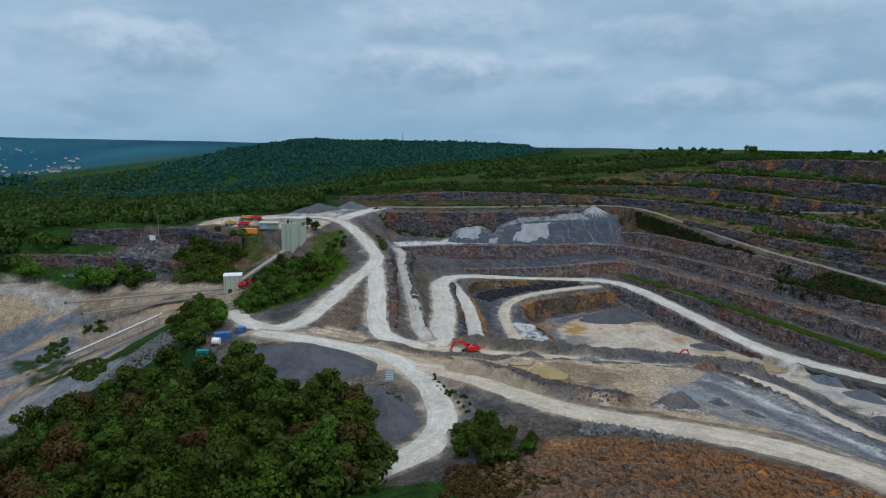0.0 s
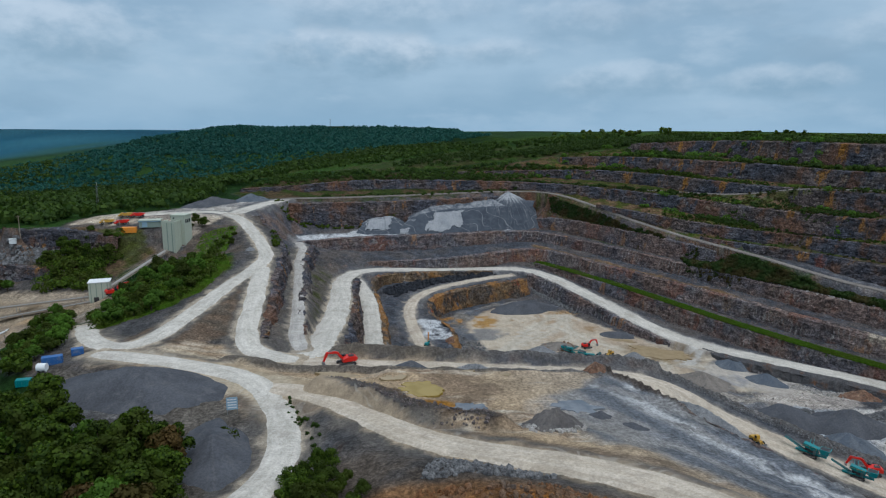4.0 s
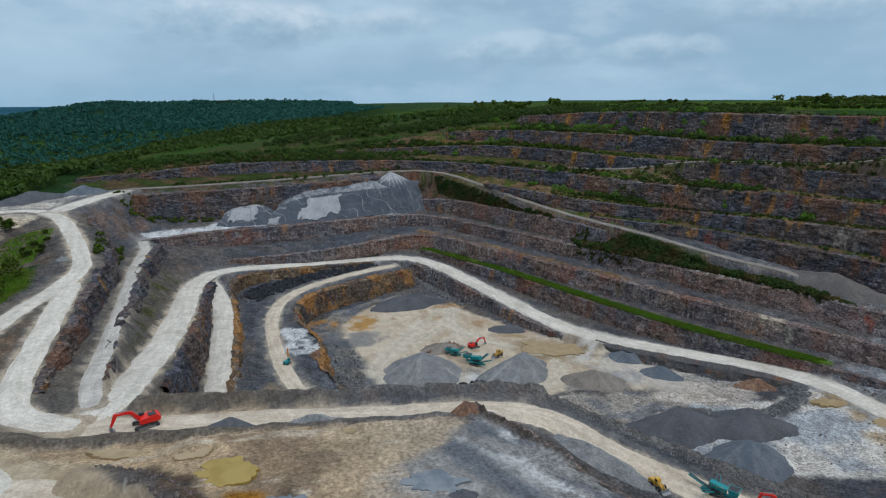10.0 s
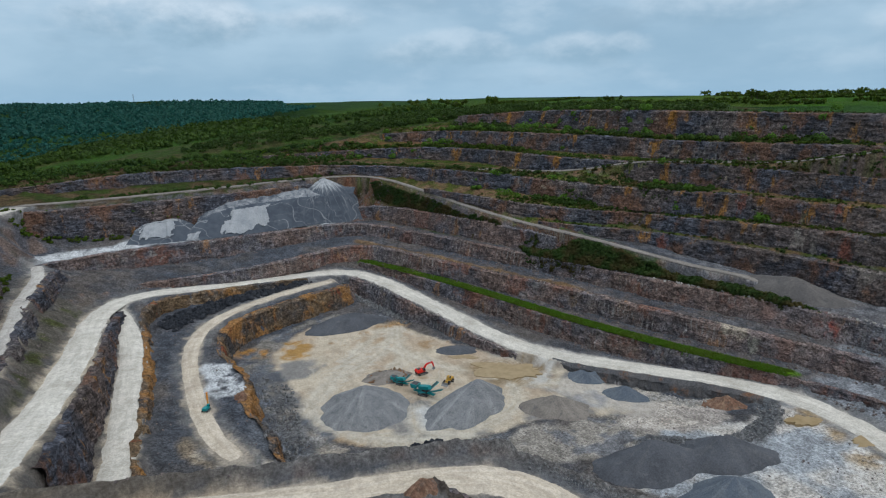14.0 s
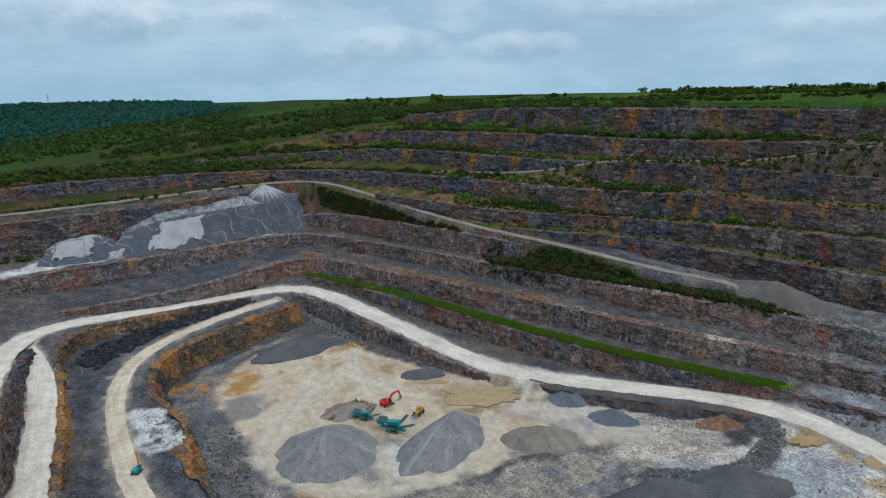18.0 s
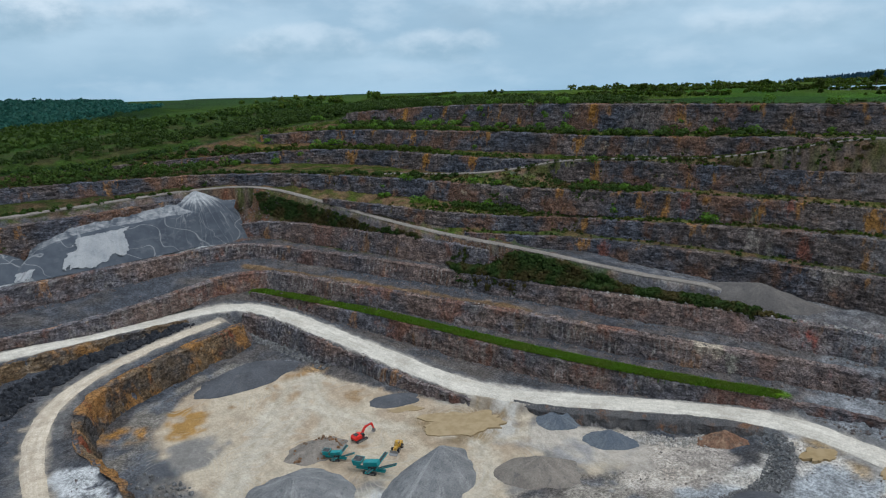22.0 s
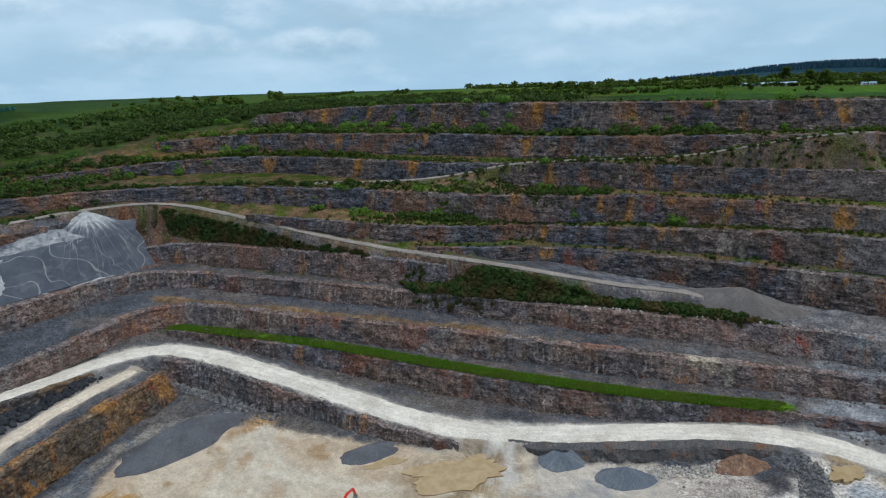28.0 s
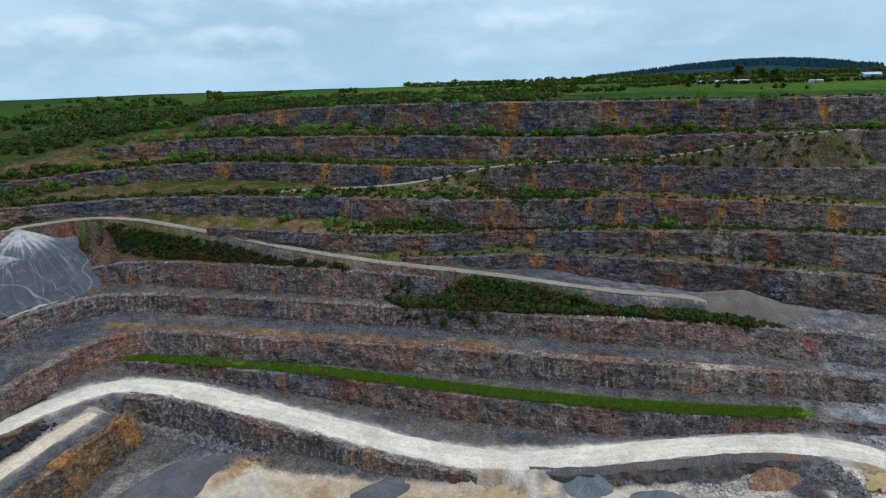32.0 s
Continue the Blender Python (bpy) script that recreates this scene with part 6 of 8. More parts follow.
pool("puddle", (186, 158), 5, 2, MUDWATER, "tan puddle on the lower yard", 10, 12)

# ---- loose stones ----
rg = np.random.RandomState(5)
DARKROCK = grit("dark_boulder_stone", (0.024, 0.026, 0.032), (0.044, 0.047, 0.053), None, 0.5, 2.0, 0.6)
PALEROCK = grit("pale_boulder_stone", (0.30, 0.28, 0.25), (0.42, 0.40, 0.37), None, 0.5, 2.0, 0.6)
BROWNROCK = grit("brown_rubble_stone", (0.21, 0.10, 0.045), (0.16, 0.115, 0.08), (0.12, 0.10, 0.085), 0.1, 2.0, 0.6)
GREYROCK = grit("grey_rubble_stone", (0.12, 0.12, 0.122), (0.20, 0.198, 0.195), (0.08, 0.08, 0.085), 0.5, 2.0, 0.6)
SCREE = grit("plum_grey_scree_stone", (0.115, 0.10, 0.098), (0.19, 0.155, 0.14), (0.08, 0.076, 0.078), 0.5, 2.0, 0.6)
rocks("black_boulder_bank", spots([(19, 296), (24, 290), (29, 298), (42, 312), (60, 323), (80, 331), (78, 334), (54, 327), (30, 315), (20, 304)], 800, rg), 0.4, 1.5, DARKROCK, "bank of near-black broken boulders above the bench track", 1)
rocks("rubble_bank", spots([(20, 86), (40, 84), (54, 70), (56, 74), (44, 87), (24, 92)], 2000, rg), 0.15, 0.7, GREYROCK, "bank of grey broken stone beside the upper track", 2)
rocks("brown_rubble", spots([(6, 74), (20, 83), (36, 81), (48, 68), (50, 58), (30, 54), (8, 64)], 3000, rg), 0.10, 0.6, BROWNROCK, "orange brown rubble strewn over a bank", 3)
rocks("ramp_boulders", band([(84, 147), (92, 142), (100, 136), (110, 128), (122, 117)], -1.6, 1.6, 900, rg), 0.1, 0.36, GREYROCK, "grey boulders piled along the ramp edge", 4)
rocks("rim_boulders", band([(66, 156), (80, 155), (88, 152), (96, 150)], -3, 1, 350, rg), 0.3, 1.1, DARKROCK, "dark boulders along the pit rim", 5)
rocks("mound_stones", spots([(38, 103), (48, 104), (50, 109), (44, 111), (38, 108)], 260, rg), 0.15, 0.6, PALEROCK, "pale stones on a rubble heap", 6)
rocks("pit_edge_stones", band(ROADS["haul_road"][0][11:14], 6, 12, 700, rg), 0.2, 0.8, GREYROCK, "grey stones below the haul road edge", 7)
rocks("pit_bench_stones", spots([(46, 205), (56, 205), (58, 250), (50, 262), (44, 250), (46, 225)], 500, rg), 0.2, 0.8, GREYROCK, "grey stones at the foot of the inner bench", 8)
rocks("feed_stones", spots([(81, 246), (88, 243), (96, 247), (92, 253), (84, 252)], 300, rg), 0.2, 0.7, BROWNROCK, "broken brown stones on the crusher feed heap", 9, 0.0)
rocks("bank_stones", spots([(-93, 160), (-90, 180), (-86, 196), (-79, 190), (-70, 156), (-80, 150)], 1500, rg), 0.12, 0.6, GREYROCK, "pale grey stones on the bank below the hub", 10)
rocks("pale_ledge_stones", band(BENCHES["crest"][0][6:12], -1.5, 0.6, 500, rg), 0.25, 0.6, PALEROCK, "pale stones along the bench edge", 11)
rocks("left_face_stones", spots([(-160, 280), (-120, 292), (-112, 284), (-130, 272), (-165, 268)], 500, rg), 0.4, 1.4, GREYROCK, "grey broken rock on the old quarry side", 12)
rocks("right_yard_stones", spots([(156, 203), (170, 188), (174, 191), (160, 207)], 300, rg), 0.12, 0.5, PALEROCK, "pale broken rock below the haul road", 13)
rocks("bench_scree", np.vstack([band(l, 2.2, 5.5, 900, rg) for l, _ in list(BENCHES.values())[:3]]), 0.12, 0.55, SCREE, "grey scree at the foot of the rock faces", 14)

free = spots([(-20, 150), (20, 130), (60, 90), (110, 90), (140, 140), (190, 130), (200, 190), (170, 260), (110, 370), (10, 350), (-20, 320)], 5000, rg)
free = free[(hub[index(free[:, 0], free[:, 1])] < 0.3) & (slab[index(free[:, 0], free[:, 1])] < 0.3) & (road_near[index(free[:, 0], free[:, 1])] < 0.6) & (inpit[index(free[:, 0], free[:, 1])] < 0.6)]
rocks("yard_bank_stones", band([(180, 182), (177, 178), (171, 174), (160, 171), (146, 173), (137, 181)], -2.5, 3.5, 900, rg), 0.15, 0.6, GREYROCK, "grey rubble along the curved yard bank", 17)
rocks("pale_cornice", band([(150, 212), (158, 205), (166, 197), (172, 194)], -1.5, 1.5, 200, rg), 0.2, 0.7, PALEROCK, "pale broken boulders along the foot of the road bank", 18)
rocks("scattered_stones", free, 0.08, 0.34, SCREE, "loose grey brown stones strewn over the quarry ground", 15)
rocks("bank_rubble", band([(5, 131), (13, 126), (19, 117), (26, 110), (34, 107)], -4, 4, 600, rg), 0.1, 0.45, SCREE, "brown and grey rubble on the dark bank beside the pond", 16)

# ---- machines ----


def wheel(at, r, w, parent, name="wheel"):
    x, y, z = at
    t = part(name, rod((x, y - w / 2, z), (x, y + w / 2, z), r, None, 20), RUBBER, parent, "black rubber tyre")
    part("rim", rod((x, y - w / 2 - 0.03, z), (x, y + w / 2 + 0.03, z), r * 0.5, None, 12), GREYSTEEL, t)


def crawler(parent, length, gauge, high, w, name="track"):
    for y in (-gauge / 2, gauge / 2):
        r, l = high / 2, length / 2
        arc = [(l - r + r * math.cos(a), r + r * math.sin(a)) for a in np.linspace(-math.pi / 2, math.pi / 2, 7)]
        arc += [(-l + r - r * math.cos(a), r - r * math.sin(a)) for a in np.linspace(-math.pi / 2, math.pi / 2, 7)]
        bm = plate(arc, y - w / 2, y + w / 2)
        for k in np.arange(-l + r, l - r, 0.5):
            add_box(bm, (k, y, high), (0.16, w, 0.1))
        t = part(name, bm, STEEL, parent, "black steel crawler track")
        part("roller_frame", boxes(((0, y, r), (length * 0.7, w * 1.08, high * 0.35))), GREYSTEEL, t)


def excavator(label, at, turn, scale, swing=0.0, paint_=RED, reach=0.0):
    ob = thing("excavator", label, "excavator", "quarry machines", at, turn)
    ob.scale = (scale,) * 3
    crawler(ob, 5.8, 3.4, 1.1, 0.75)
    part("undercarriage", boxes(((0, 0, 0.95), (2.6, 2.8, 0.5)), ((0, 0, 1.25), (1.8, 1.8, 0.3)), bevel=0.06), STEEL, ob)
    house = part("house", plate([(-3.1, 1.4), (-3.2, 2.5), (-2.7, 3.0), (0.3, 2.8), (1.4, 2.5), (1.5, 1.4)], -1.65, 1.65), paint_, ob)
    part("counterweight", boxes(((-3.1, 0, 2.0), (0.7, 3.2, 1.1)), bevel=0.15), paint_, house)
    part("engine_cover", boxes(((-1.6, 0.3, 3.05), (1.8, 1.8, 0.3)), ((-2.2, -0.9, 3.1), (0.4, 0.4, 0.5)), bevel=0.05), STEEL, house)
    cab = part("cab", plate([(0.0, 1.5), (0.0, 3.35), (1.1, 3.35), (1.6, 2.5), (1.6, 1.5)], -1.65, -0.65), STEEL, ob, "dark cab frame")
    part("window", plate([(0.15, 2.2), (0.15, 3.2), (1.05, 3.2), (1.5, 2.45), (1.5, 2.2)], -1.68, -0.62), GLASS, cab, "dark glass")
    part("handrail", boxes(((-1.2, 1.66, 3.2), (2.2, 0.05, 0.05)), ((-2.2, 1.66, 3.0), (0.05, 0.05, 0.5)), ((-0.2, 1.66, 3.0), (0.05, 0.05, 0.5))), paint_, house)
    part("boom", plate([(0.9, 1.9), (0.9, 2.6), (2.6, 4.7), (3.6, 5.2), (6.6 + reach, 5.0), (6.7 + reach, 4.7), (3.9, 4.5), (3.1, 4.1), (1.5, 1.9)], -0.35, 0.35), paint_, ob)
    stick = part("stick", plate([(6.1 + reach, 5.3), (6.9 + reach, 5.2), (8.0 + reach, 2.2), (7.6 + reach, 2.0), (6.3 + reach, 4.3)], -0.28, 0.28), paint_, ob)
    part("boom_cylinder", rod((1.7, 0.45, 2.0), (3.4, 0.45, 4.3), 0.12), GREYSTEEL, ob)
    part("stick_cylinder", rod((3.6, 0, 5.35), (6.2 + reach, 0, 5.5), 0.12), GREYSTEEL, stick)
    part("bucket", plate([(7.5 + reach, 2.2), (8.1 + reach, 2.1), (8.2 + reach, 1.3), (7.7 + reach, 0.7), (7.0 + reach, 0.8), (6.9 + reach, 1.1), (7.4 + reach, 1.3)], -0.75, 0.75), GREYSTEEL, ob, "worn grey steel bucket")
    return ob


def wheel_loader(label, at, turn, scale, paint_=YELLOW):
    ob = thing("wheel_loader", label, "loader", "quarry machines", at, turn)
    ob.scale = (scale,) * 3
    for x in (-1.6, 1.7):
        for y in (-1.25, 1.25):
            wheel((x, y, 0.85), 0.85, 0.65, ob)
    part("rear_body", plate([(-3.2, 1.0), (-3.3, 2.0), (-2.9, 2.3), (-0.6, 2.4), (-0.4, 1.0)], -0.95, 0.95), paint_, ob)
    part("front_frame", boxes(((1.0, 0, 1.3), (2.2, 1.0, 0.9)), bevel=0.08), paint_, ob)
    cab = part("cab", plate([(-0.8, 2.0), (-0.7, 3.5), (0.5, 3.5), (0.8, 2.0)], -0.75, 0.75), paint_, ob)
    part("window", plate([(-0.6, 2.5), (-0.55, 3.3), (0.42, 3.3), (0.6, 2.5)], -0.78, 0.78), GLASS, cab, "dark glass")
    part("exhaust", rod((-1.6, 0.4, 2.3), (-1.6, 0.4, 3.0), 0.08), STEEL, ob)
    for y in (-0.5, 0.5):
        part("lift_arm", plate([(1.0, 1.9), (1.2, 2.2), (2.6, 1.5), (3.5, 0.7), (3.3, 0.5), (2.3, 1.1)], y - 0.1, y + 0.1), paint_, ob)
    part("bucket", plate([(3.2, 0.2), (3.2, 1.3), (3.4, 1.4), (3.6, 0.5), (4.6, 0.15), (4.6, 0.05), (3.4, 0.05)], -1.6, 1.6), GREYSTEEL, ob, "worn grey steel bucket")
    return ob


def dump_truck(label, at, turn, paint_, scale=1.0):
    ob = thing("dump_truck", label, "truck", "parked dump trucks", at, turn)
    ob.scale = (scale,) * 3
    for x in (-3.0, -1.4, 2.8):
        for y in (-1.15, 1.15):
            wheel((x, y, 0.85), 0.85, 0.6, ob)
    part("chassis", boxes(((-0.2, 0, 1.15), (8.0, 1.0, 0.4)), bevel=0.04), STEEL, ob)
    cab = part("cab", plate([(2.1, 1.1), (2.1, 3.0), (3.2, 3.0), (3.6, 2.2), (4.6, 2.0), (4.7, 1.1)], -1.2, 1.2), paint_, ob)
    part("windscreen", plate([(3.0, 2.3), (3.05, 2.9), (3.3, 2.85), (3.6, 2.3)], -1.05, 1.05), GLASS, cab, "dark glass")
    part("dump_body", plate([(-4.6, 2.6), (-4.2, 3.2), (1.7, 3.4), (2.6, 3.5), (1.8, 2.9), (1.2, 1.5), (-2.6, 1.5)], -1.5, 1.5), paint_, ob)
    part("load_floor", plate([(-4.2, 3.1), (1.6, 3.45), (1.5, 3.3), (-4.0, 2.95)], -1.35, 1.35), STEEL, ob, "dark empty tipping tray")
    return ob


def screener(label, at, turn, scale, name="mobile_screener"):
    """A tracked crushing and screening plant with three belts."""
    ob = thing(name, label, "crusher", "mobile plant", at, turn)
    ob.scale = (scale,) * 3
    crawler(ob, 4.2, 2.4, 0.9, 0.5)
    part("chassis", boxes(((0, 0, 1.2), (9.0, 1.3, 0.45)), ((0, 0, 1.6), (4.0, 1.8, 0.4)), bevel=0.05), TEAL, ob)
    part("hopper", plate([(-5.0, 2.4), (-5.4, 3.9), (-2.4, 3.9), (-2.9, 2.4)], -1.5, 1.5), TEAL, ob)
    # flat dark plate in place of the shade inside the hopper
    part("hopper_mouth", boxes(((-3.9, 0, 3.88), (2.6, 2.5, 0.12))), STEEL, ob, "dark plate for the shaded hopper mouth")
    part("screen_box", plate([(-2.0, 2.2), (-2.2, 3.4), (2.2, 4.2), (2.6, 3.0)], -1.0, 1.0), TEAL, ob)
    part("engine_box", boxes(((0.6, 0, 2.0), (2.4, 1.9, 1.0)), bevel=0.08), STEEL, ob, "dark engine housing")
    for a, b, label_ in (((1.6, 0, 1.3), (8.0, 0, 4.0), "main_conveyor"), ((1.2, 0.8, 1.6), (2.6, 5.6, 3.6), "side_conveyor"), ((0.6, -0.8, 1.6), (1.2, -5.4, 3.4), "side_conveyor")):
        bm = bmesh.new()
        d = (Vector(b) - Vector(a))
        m = Matrix.Translation(Vector(a) + d / 2) @ d.to_track_quat("X", "Z").to_matrix().to_4x4()
        add_box(bm, (0, 0, 0), (d.length, 0.9, 0.22), m)
        add_box(bm, (0, 0.5, 0.1), (d.length, 0.1, 0.35), m)
        add_box(bm, (0, -0.5, 0.1), (d.length, 0.1, 0.35), m)
        c = part(label_, bm, TEAL, ob)
        bm = bmesh.new()
        add_box(bm, (0, 0, 0.16), (d.length * 0.98, 0.75, 0.06), m)
        part("belt", bm, STEEL, c, "black rubber belt")
    part("ladder", boxes(((-1.4, 1.1, 2.0), (0.1, 0.06, 2.0)), ((-0.9, 1.1, 2.0), (0.1, 0.06, 2.0)), *[((-1.15, 1.1, z), (0.5, 0.05, 0.05)) for z in np.arange(1.2, 3.0, 0.3)]), GREYSTEEL, ob)
    part("handrail", boxes(((0.3, 1.1, 3.6), (4.0, 0.05, 0.05)), *[((x, 1.1, 3.2), (0.05, 0.05, 0.8)) for x in (-1.6, 0.3, 2.2)]), YELLOW, ob, "yellow handrail")
    return ob


excavator("large bright red crawler excavator on the plateau rim road", (8.2, 154.9, gz(8.2, 154.9) + 0.2), 200, 0.70)
excavator("small red crawler excavator feeding the pit crusher", (99.2, 246, gz(99.2, 246)), 12, 0.62)
excavator("red crawler excavator parked below the lower crusher house", (-75.5, 237, gz(-75.5, 237)), 40, 0.75)
excavator("red crawler excavator behind the ramp screening plant", (111.5, 117.5, gz(111.5, 117.5) + 0.3), 150, 0.55)
wheel_loader("dusty yellow wheel loader on the cream ramp", (91.5, 124.2, gz(91.5, 124.2) + 0.25), -80, 0.52)
wheel_loader("dusty yellow wheel loader on the pit floor", (105, 236.5, gz(105, 236.5)), 218, 0.68)
wheel_loader("yellow wheel loader parked beside the yard stockpiles", (-73, 306, gz(-73, 306) + 0.1), 170, 0.7)
screener("teal tracked screening plant beside the crushed stone heaps", (95.0, 231.5, gz(95, 231.5)), -52, 0.82)
screener("teal tracked jaw crusher beside the rubble heap", (90.5, 241.5, gz(90.5, 241.5)), -48, 0.62, "mobile_crusher")
screener("teal tracked screening plant with raised belts on the ramp", (101.5, 121.5, gz(101.5, 121.5) + 0.3), 128, 0.62)
screener("teal tracked crusher standing on the ramp", (107.0, 115.5, gz(107, 115.5) + 0.3), 135, 0.58, "mobile_crusher")
dump_truck("yellow articulated dump truck in the truck yard", (-102.5, 303, gz(-102.5, 303)), 205, YELLOW, 0.66)
dump_truck("orange red articulated dump truck in the truck yard", (-95.5, 301, gz(-95.5, 301)), 215, RED, 0.66)
dump_truck("yellow dump truck parked behind the red one", (-97, 310, gz(-97, 310)), 190, YELLOW, 0.66)
dump_truck("orange dump truck parked behind the red one", (-91.5, 309, gz(-91.5, 309)), 185, RED, 0.66)

drill = thing("drill_rig", "green and orange tracked drill rig with an upright mast", "drill rig", "quarry machines", (33.3, 226.5, gz(33.3, 226.5) + 0.25), 60)
drill.scale = (0.62,) * 3
crawler(drill, 3.4, 2.2, 0.8, 0.45)
part("body", boxes(((-0.5, 0, 1.4), (3.0, 1.9, 1.2)), bevel=0.1), TEAL, drill)
d_cab = part("cab", boxes(((0.9, -0.5, 1.9), (1.1, 1.0, 1.6)), bevel=0.08), TEAL, drill)
part("window", boxes(((1.0, -0.5, 2.2), (1.0, 1.05, 0.7))), GLASS, d_cab, "dark glass")
part("mast", boxes(((2.0, 0.3, 3.6), (0.45, 0.5, 7.0)), ((2.0, 0.3, 7.2), (0.7, 0.6, 0.4))), ORANGE, drill, "orange drill mast")
part("drill_rod", rod((2.4, 0.3, 0.1), (2.4, 0.3, 6.6), 0.08), STEEL, drill)
part("arm", boxes(((1.4, 0.3, 1.9), (1.6, 0.35, 0.4))), ORANGE, drill)

# ---- buildings and plant ----
tower = thing("crusher_tower", "tall pale green clad crusher tower with an open hopper top", "industrial building", "", (-68.5, 281.5, 36.8), -14)
tower.scale = (0.66, 0.7, 1.2)
part("front_block", boxes(((0, 0, 6.6), (8.6, 7.0, 12.2))), CLAD, tower)
for k in range(6):
    part("pilaster", boxes(((-3.9 + k * 1.55, -3.56, 6.6), (0.5, 0.2, 12.0))), CLADDARK if k in (2, 4) else CLAD, tower)
for k in range(3):
    part("side_pilaster", boxes(((4.36, -2.2 + k * 2.2, 6.6), (0.2, 0.4, 12.0))), CLAD, tower)
# no hole is cut: a dark plate gives the hopper's inner shade
part("hopper_opening", boxes(((0, 0.4, 12.75), (5.4, 3.8, 0.12))), STEEL, tower, "dark plate for the shade in the open hopper")
part("parapet", boxes(((0, -3.2, 12.9), (8.8, 0.5, 0.5)), ((-4.1, 0, 12.9), (0.5, 6.2, 0.5)), ((4.1, 0, 12.9), (0.5, 6.2, 0.5))), CLAD, tower)
rear = part("rear_block", boxes(((2.0, 7.6, 7.4), (9.0, 8.0, 14.2))), CLAD, tower)
part("roof", boxes(((2.0, 7.6, 14.65), (9.5, 8.5, 0.3))), CLAD, rear, "pale green sheet roof")
for k in range(3):
    part("window", boxes(((6.56, 5.4 + k * 2.0, 12.6), (0.12, 1.3, 1.3))), GLASS, rear, "dark window")
part("window", boxes(((-0.6, 3.56, 13.6), (1.0, 0.12, 0.6))), GLASS, rear, "dark window")
# shade of the foot opening, as a dark plate on the wall
part("base_opening", boxes(((0.5, -3.6, 1.6), (4.0, 0.15, 2.2))), STEEL, tower, "dark plate for the shaded opening at the foot")
part("plinth", boxes(((0.5, 0.5, 0.1), (9.6, 8.6, 1.2))), GREYSTEEL, tower)
part("stair", boxes(((6.0, 2.0, 4.0), (1.2, 5.0, 0.15)), ((6.0, -0.5, 2.0), (1.2, 0.15, 4.0)), ((6.6, 2.0, 4.6), (0.05, 5.0, 0.05))), GREYSTEEL, tower)
part("red_machine_guard", boxes(((-1.0, -4.4, 1.0), (1.2, 1.0, 1.8)), bevel=0.1), RED, tower, "red machine guard")

low_house = thing("transfer_house", "pale green clad conveyor house beside the conveyors", "industrial building", "", (-81.5, 241.0, 29.6), 15)
part("wall", boxes(((0, 0, 3.7), (6.6, 5.6, 7.4))), CLAD, low_house)
part("roof", boxes(((0, 0, 7.5), (7.0, 6.0, 0.25))), WHITEP, low_house, "pale sheet roof")
for k in range(4):
    part("pilaster", boxes(((-2.6 + 1.75 * k, -2.85, 3.7), (0.25, 0.14, 7.3))), CLADDARK, low_house)
# doorway shade drawn as a dark plate on the closed wall
part("opening", boxes(((-1.0, -2.86, 1.2), (1.6, 0.2, 2.2))), STEEL, low_house, "dark plate for the shaded doorway")


def conveyor(label, a, b, width=1.5, legs=4, group="belt conveyors", cover=BELT):
    a, b = Vector(a), Vector(b)
    d = b - a
    ob = thing("conveyor", label, "conveyor", group, tuple(a))
    m = Matrix.Translation(d / 2) @ d.to_track_quat("X", "Z").to_matrix().to_4x4()
    bm = bmesh.new()
    add_box(bm, (0, 0, 0.1), (d.length, width, 0.18), m)
    part("belt", bm, cover, ob)
    for s in (-1, 1):
        bm = bmesh.new()
        add_box(bm, (0, s * width * 0.55, 0.55), (d.length, 0.12, 0.12), m)
        add_box(bm, (0, s * width * 0.55, -0.25), (d.length, 0.14, 0.3), m)
        for k in np.arange(-d.length / 2 + 1, d.length / 2, 2.5):
            add_box(bm, (k, s * width * 0.55, 0.2), (0.1, 0.1, 0.8), m)
        part("side_truss", bm, WOODP, ob)
    for k in np.linspace(0.08, 0.94, legs):
        p = d * float(k)
        g = gz(a.x + p.x, a.y + p.y) - a.z - 0.3
        if g < p.z - 0.4:
            for s in (-1, 1):
                part("leg", rod((p.x, p.y + s * width * 0.5, p.z), (p.x + 0.4, p.y + s * width * 0.8, g), 0.1, None, 6), GREYSTEEL, ob)
    part("head_drum", rod(Vector((0, -width * 0.6, 0.1)), Vector((0, width * 0.6, 0.1)), 0.4), STEEL, ob)
    return ob


conveyor("long tan belt conveyor reaching over the old stockpile", (-145, 236.5, 25.5), (-84, 241, 31.5), legs=6)
conveyor("long pale belt conveyor on trestle legs", (-138, 235, 21.5), (-83.5, 237.5, 30.5), legs=6)
conveyor("long white roofed conveyor sloping down the bank", (-127, 204.5, 15.5), (-97, 211.6, 29), 2.4, 6, cover=WHITEP)
conveyor("covered conveyor rising to the crusher tower", (-79.5, 243.5, 34), (-69.5, 276, 41), 1.8, 4)

shed = thing("yard_shed", "low shed with pale green walls and flat roof", "shed", "", (-82, 297, gz(-82, 297)), 8)
part("wall", boxes(((0, 0, 1.4), (8.5, 4.5, 3.0))), CLADDARK, shed)
part("roof", boxes(((0, 0, 3.0), (9.2, 5.2, 0.25))), CLAD, shed, "pale green sheet roof")
part("door", boxes(((-2, -2.3, 1.2), (2.0, 0.12, 2.2))), SKYBLUE, shed)
part("fascia", boxes(((0, -2.45, 2.7), (9.0, 0.12, 0.5))), SKYBLUE, shed)
crate = thing("skip_container", "long orange steel container in the truck yard", "container", "", (-89.5, 292.5, gz(-89.5, 292.5)), 5)
part("body", boxes(((0, 0, 1.2), (6.0, 2.4, 2.4)), bevel=0.05), ORANGE, crate)
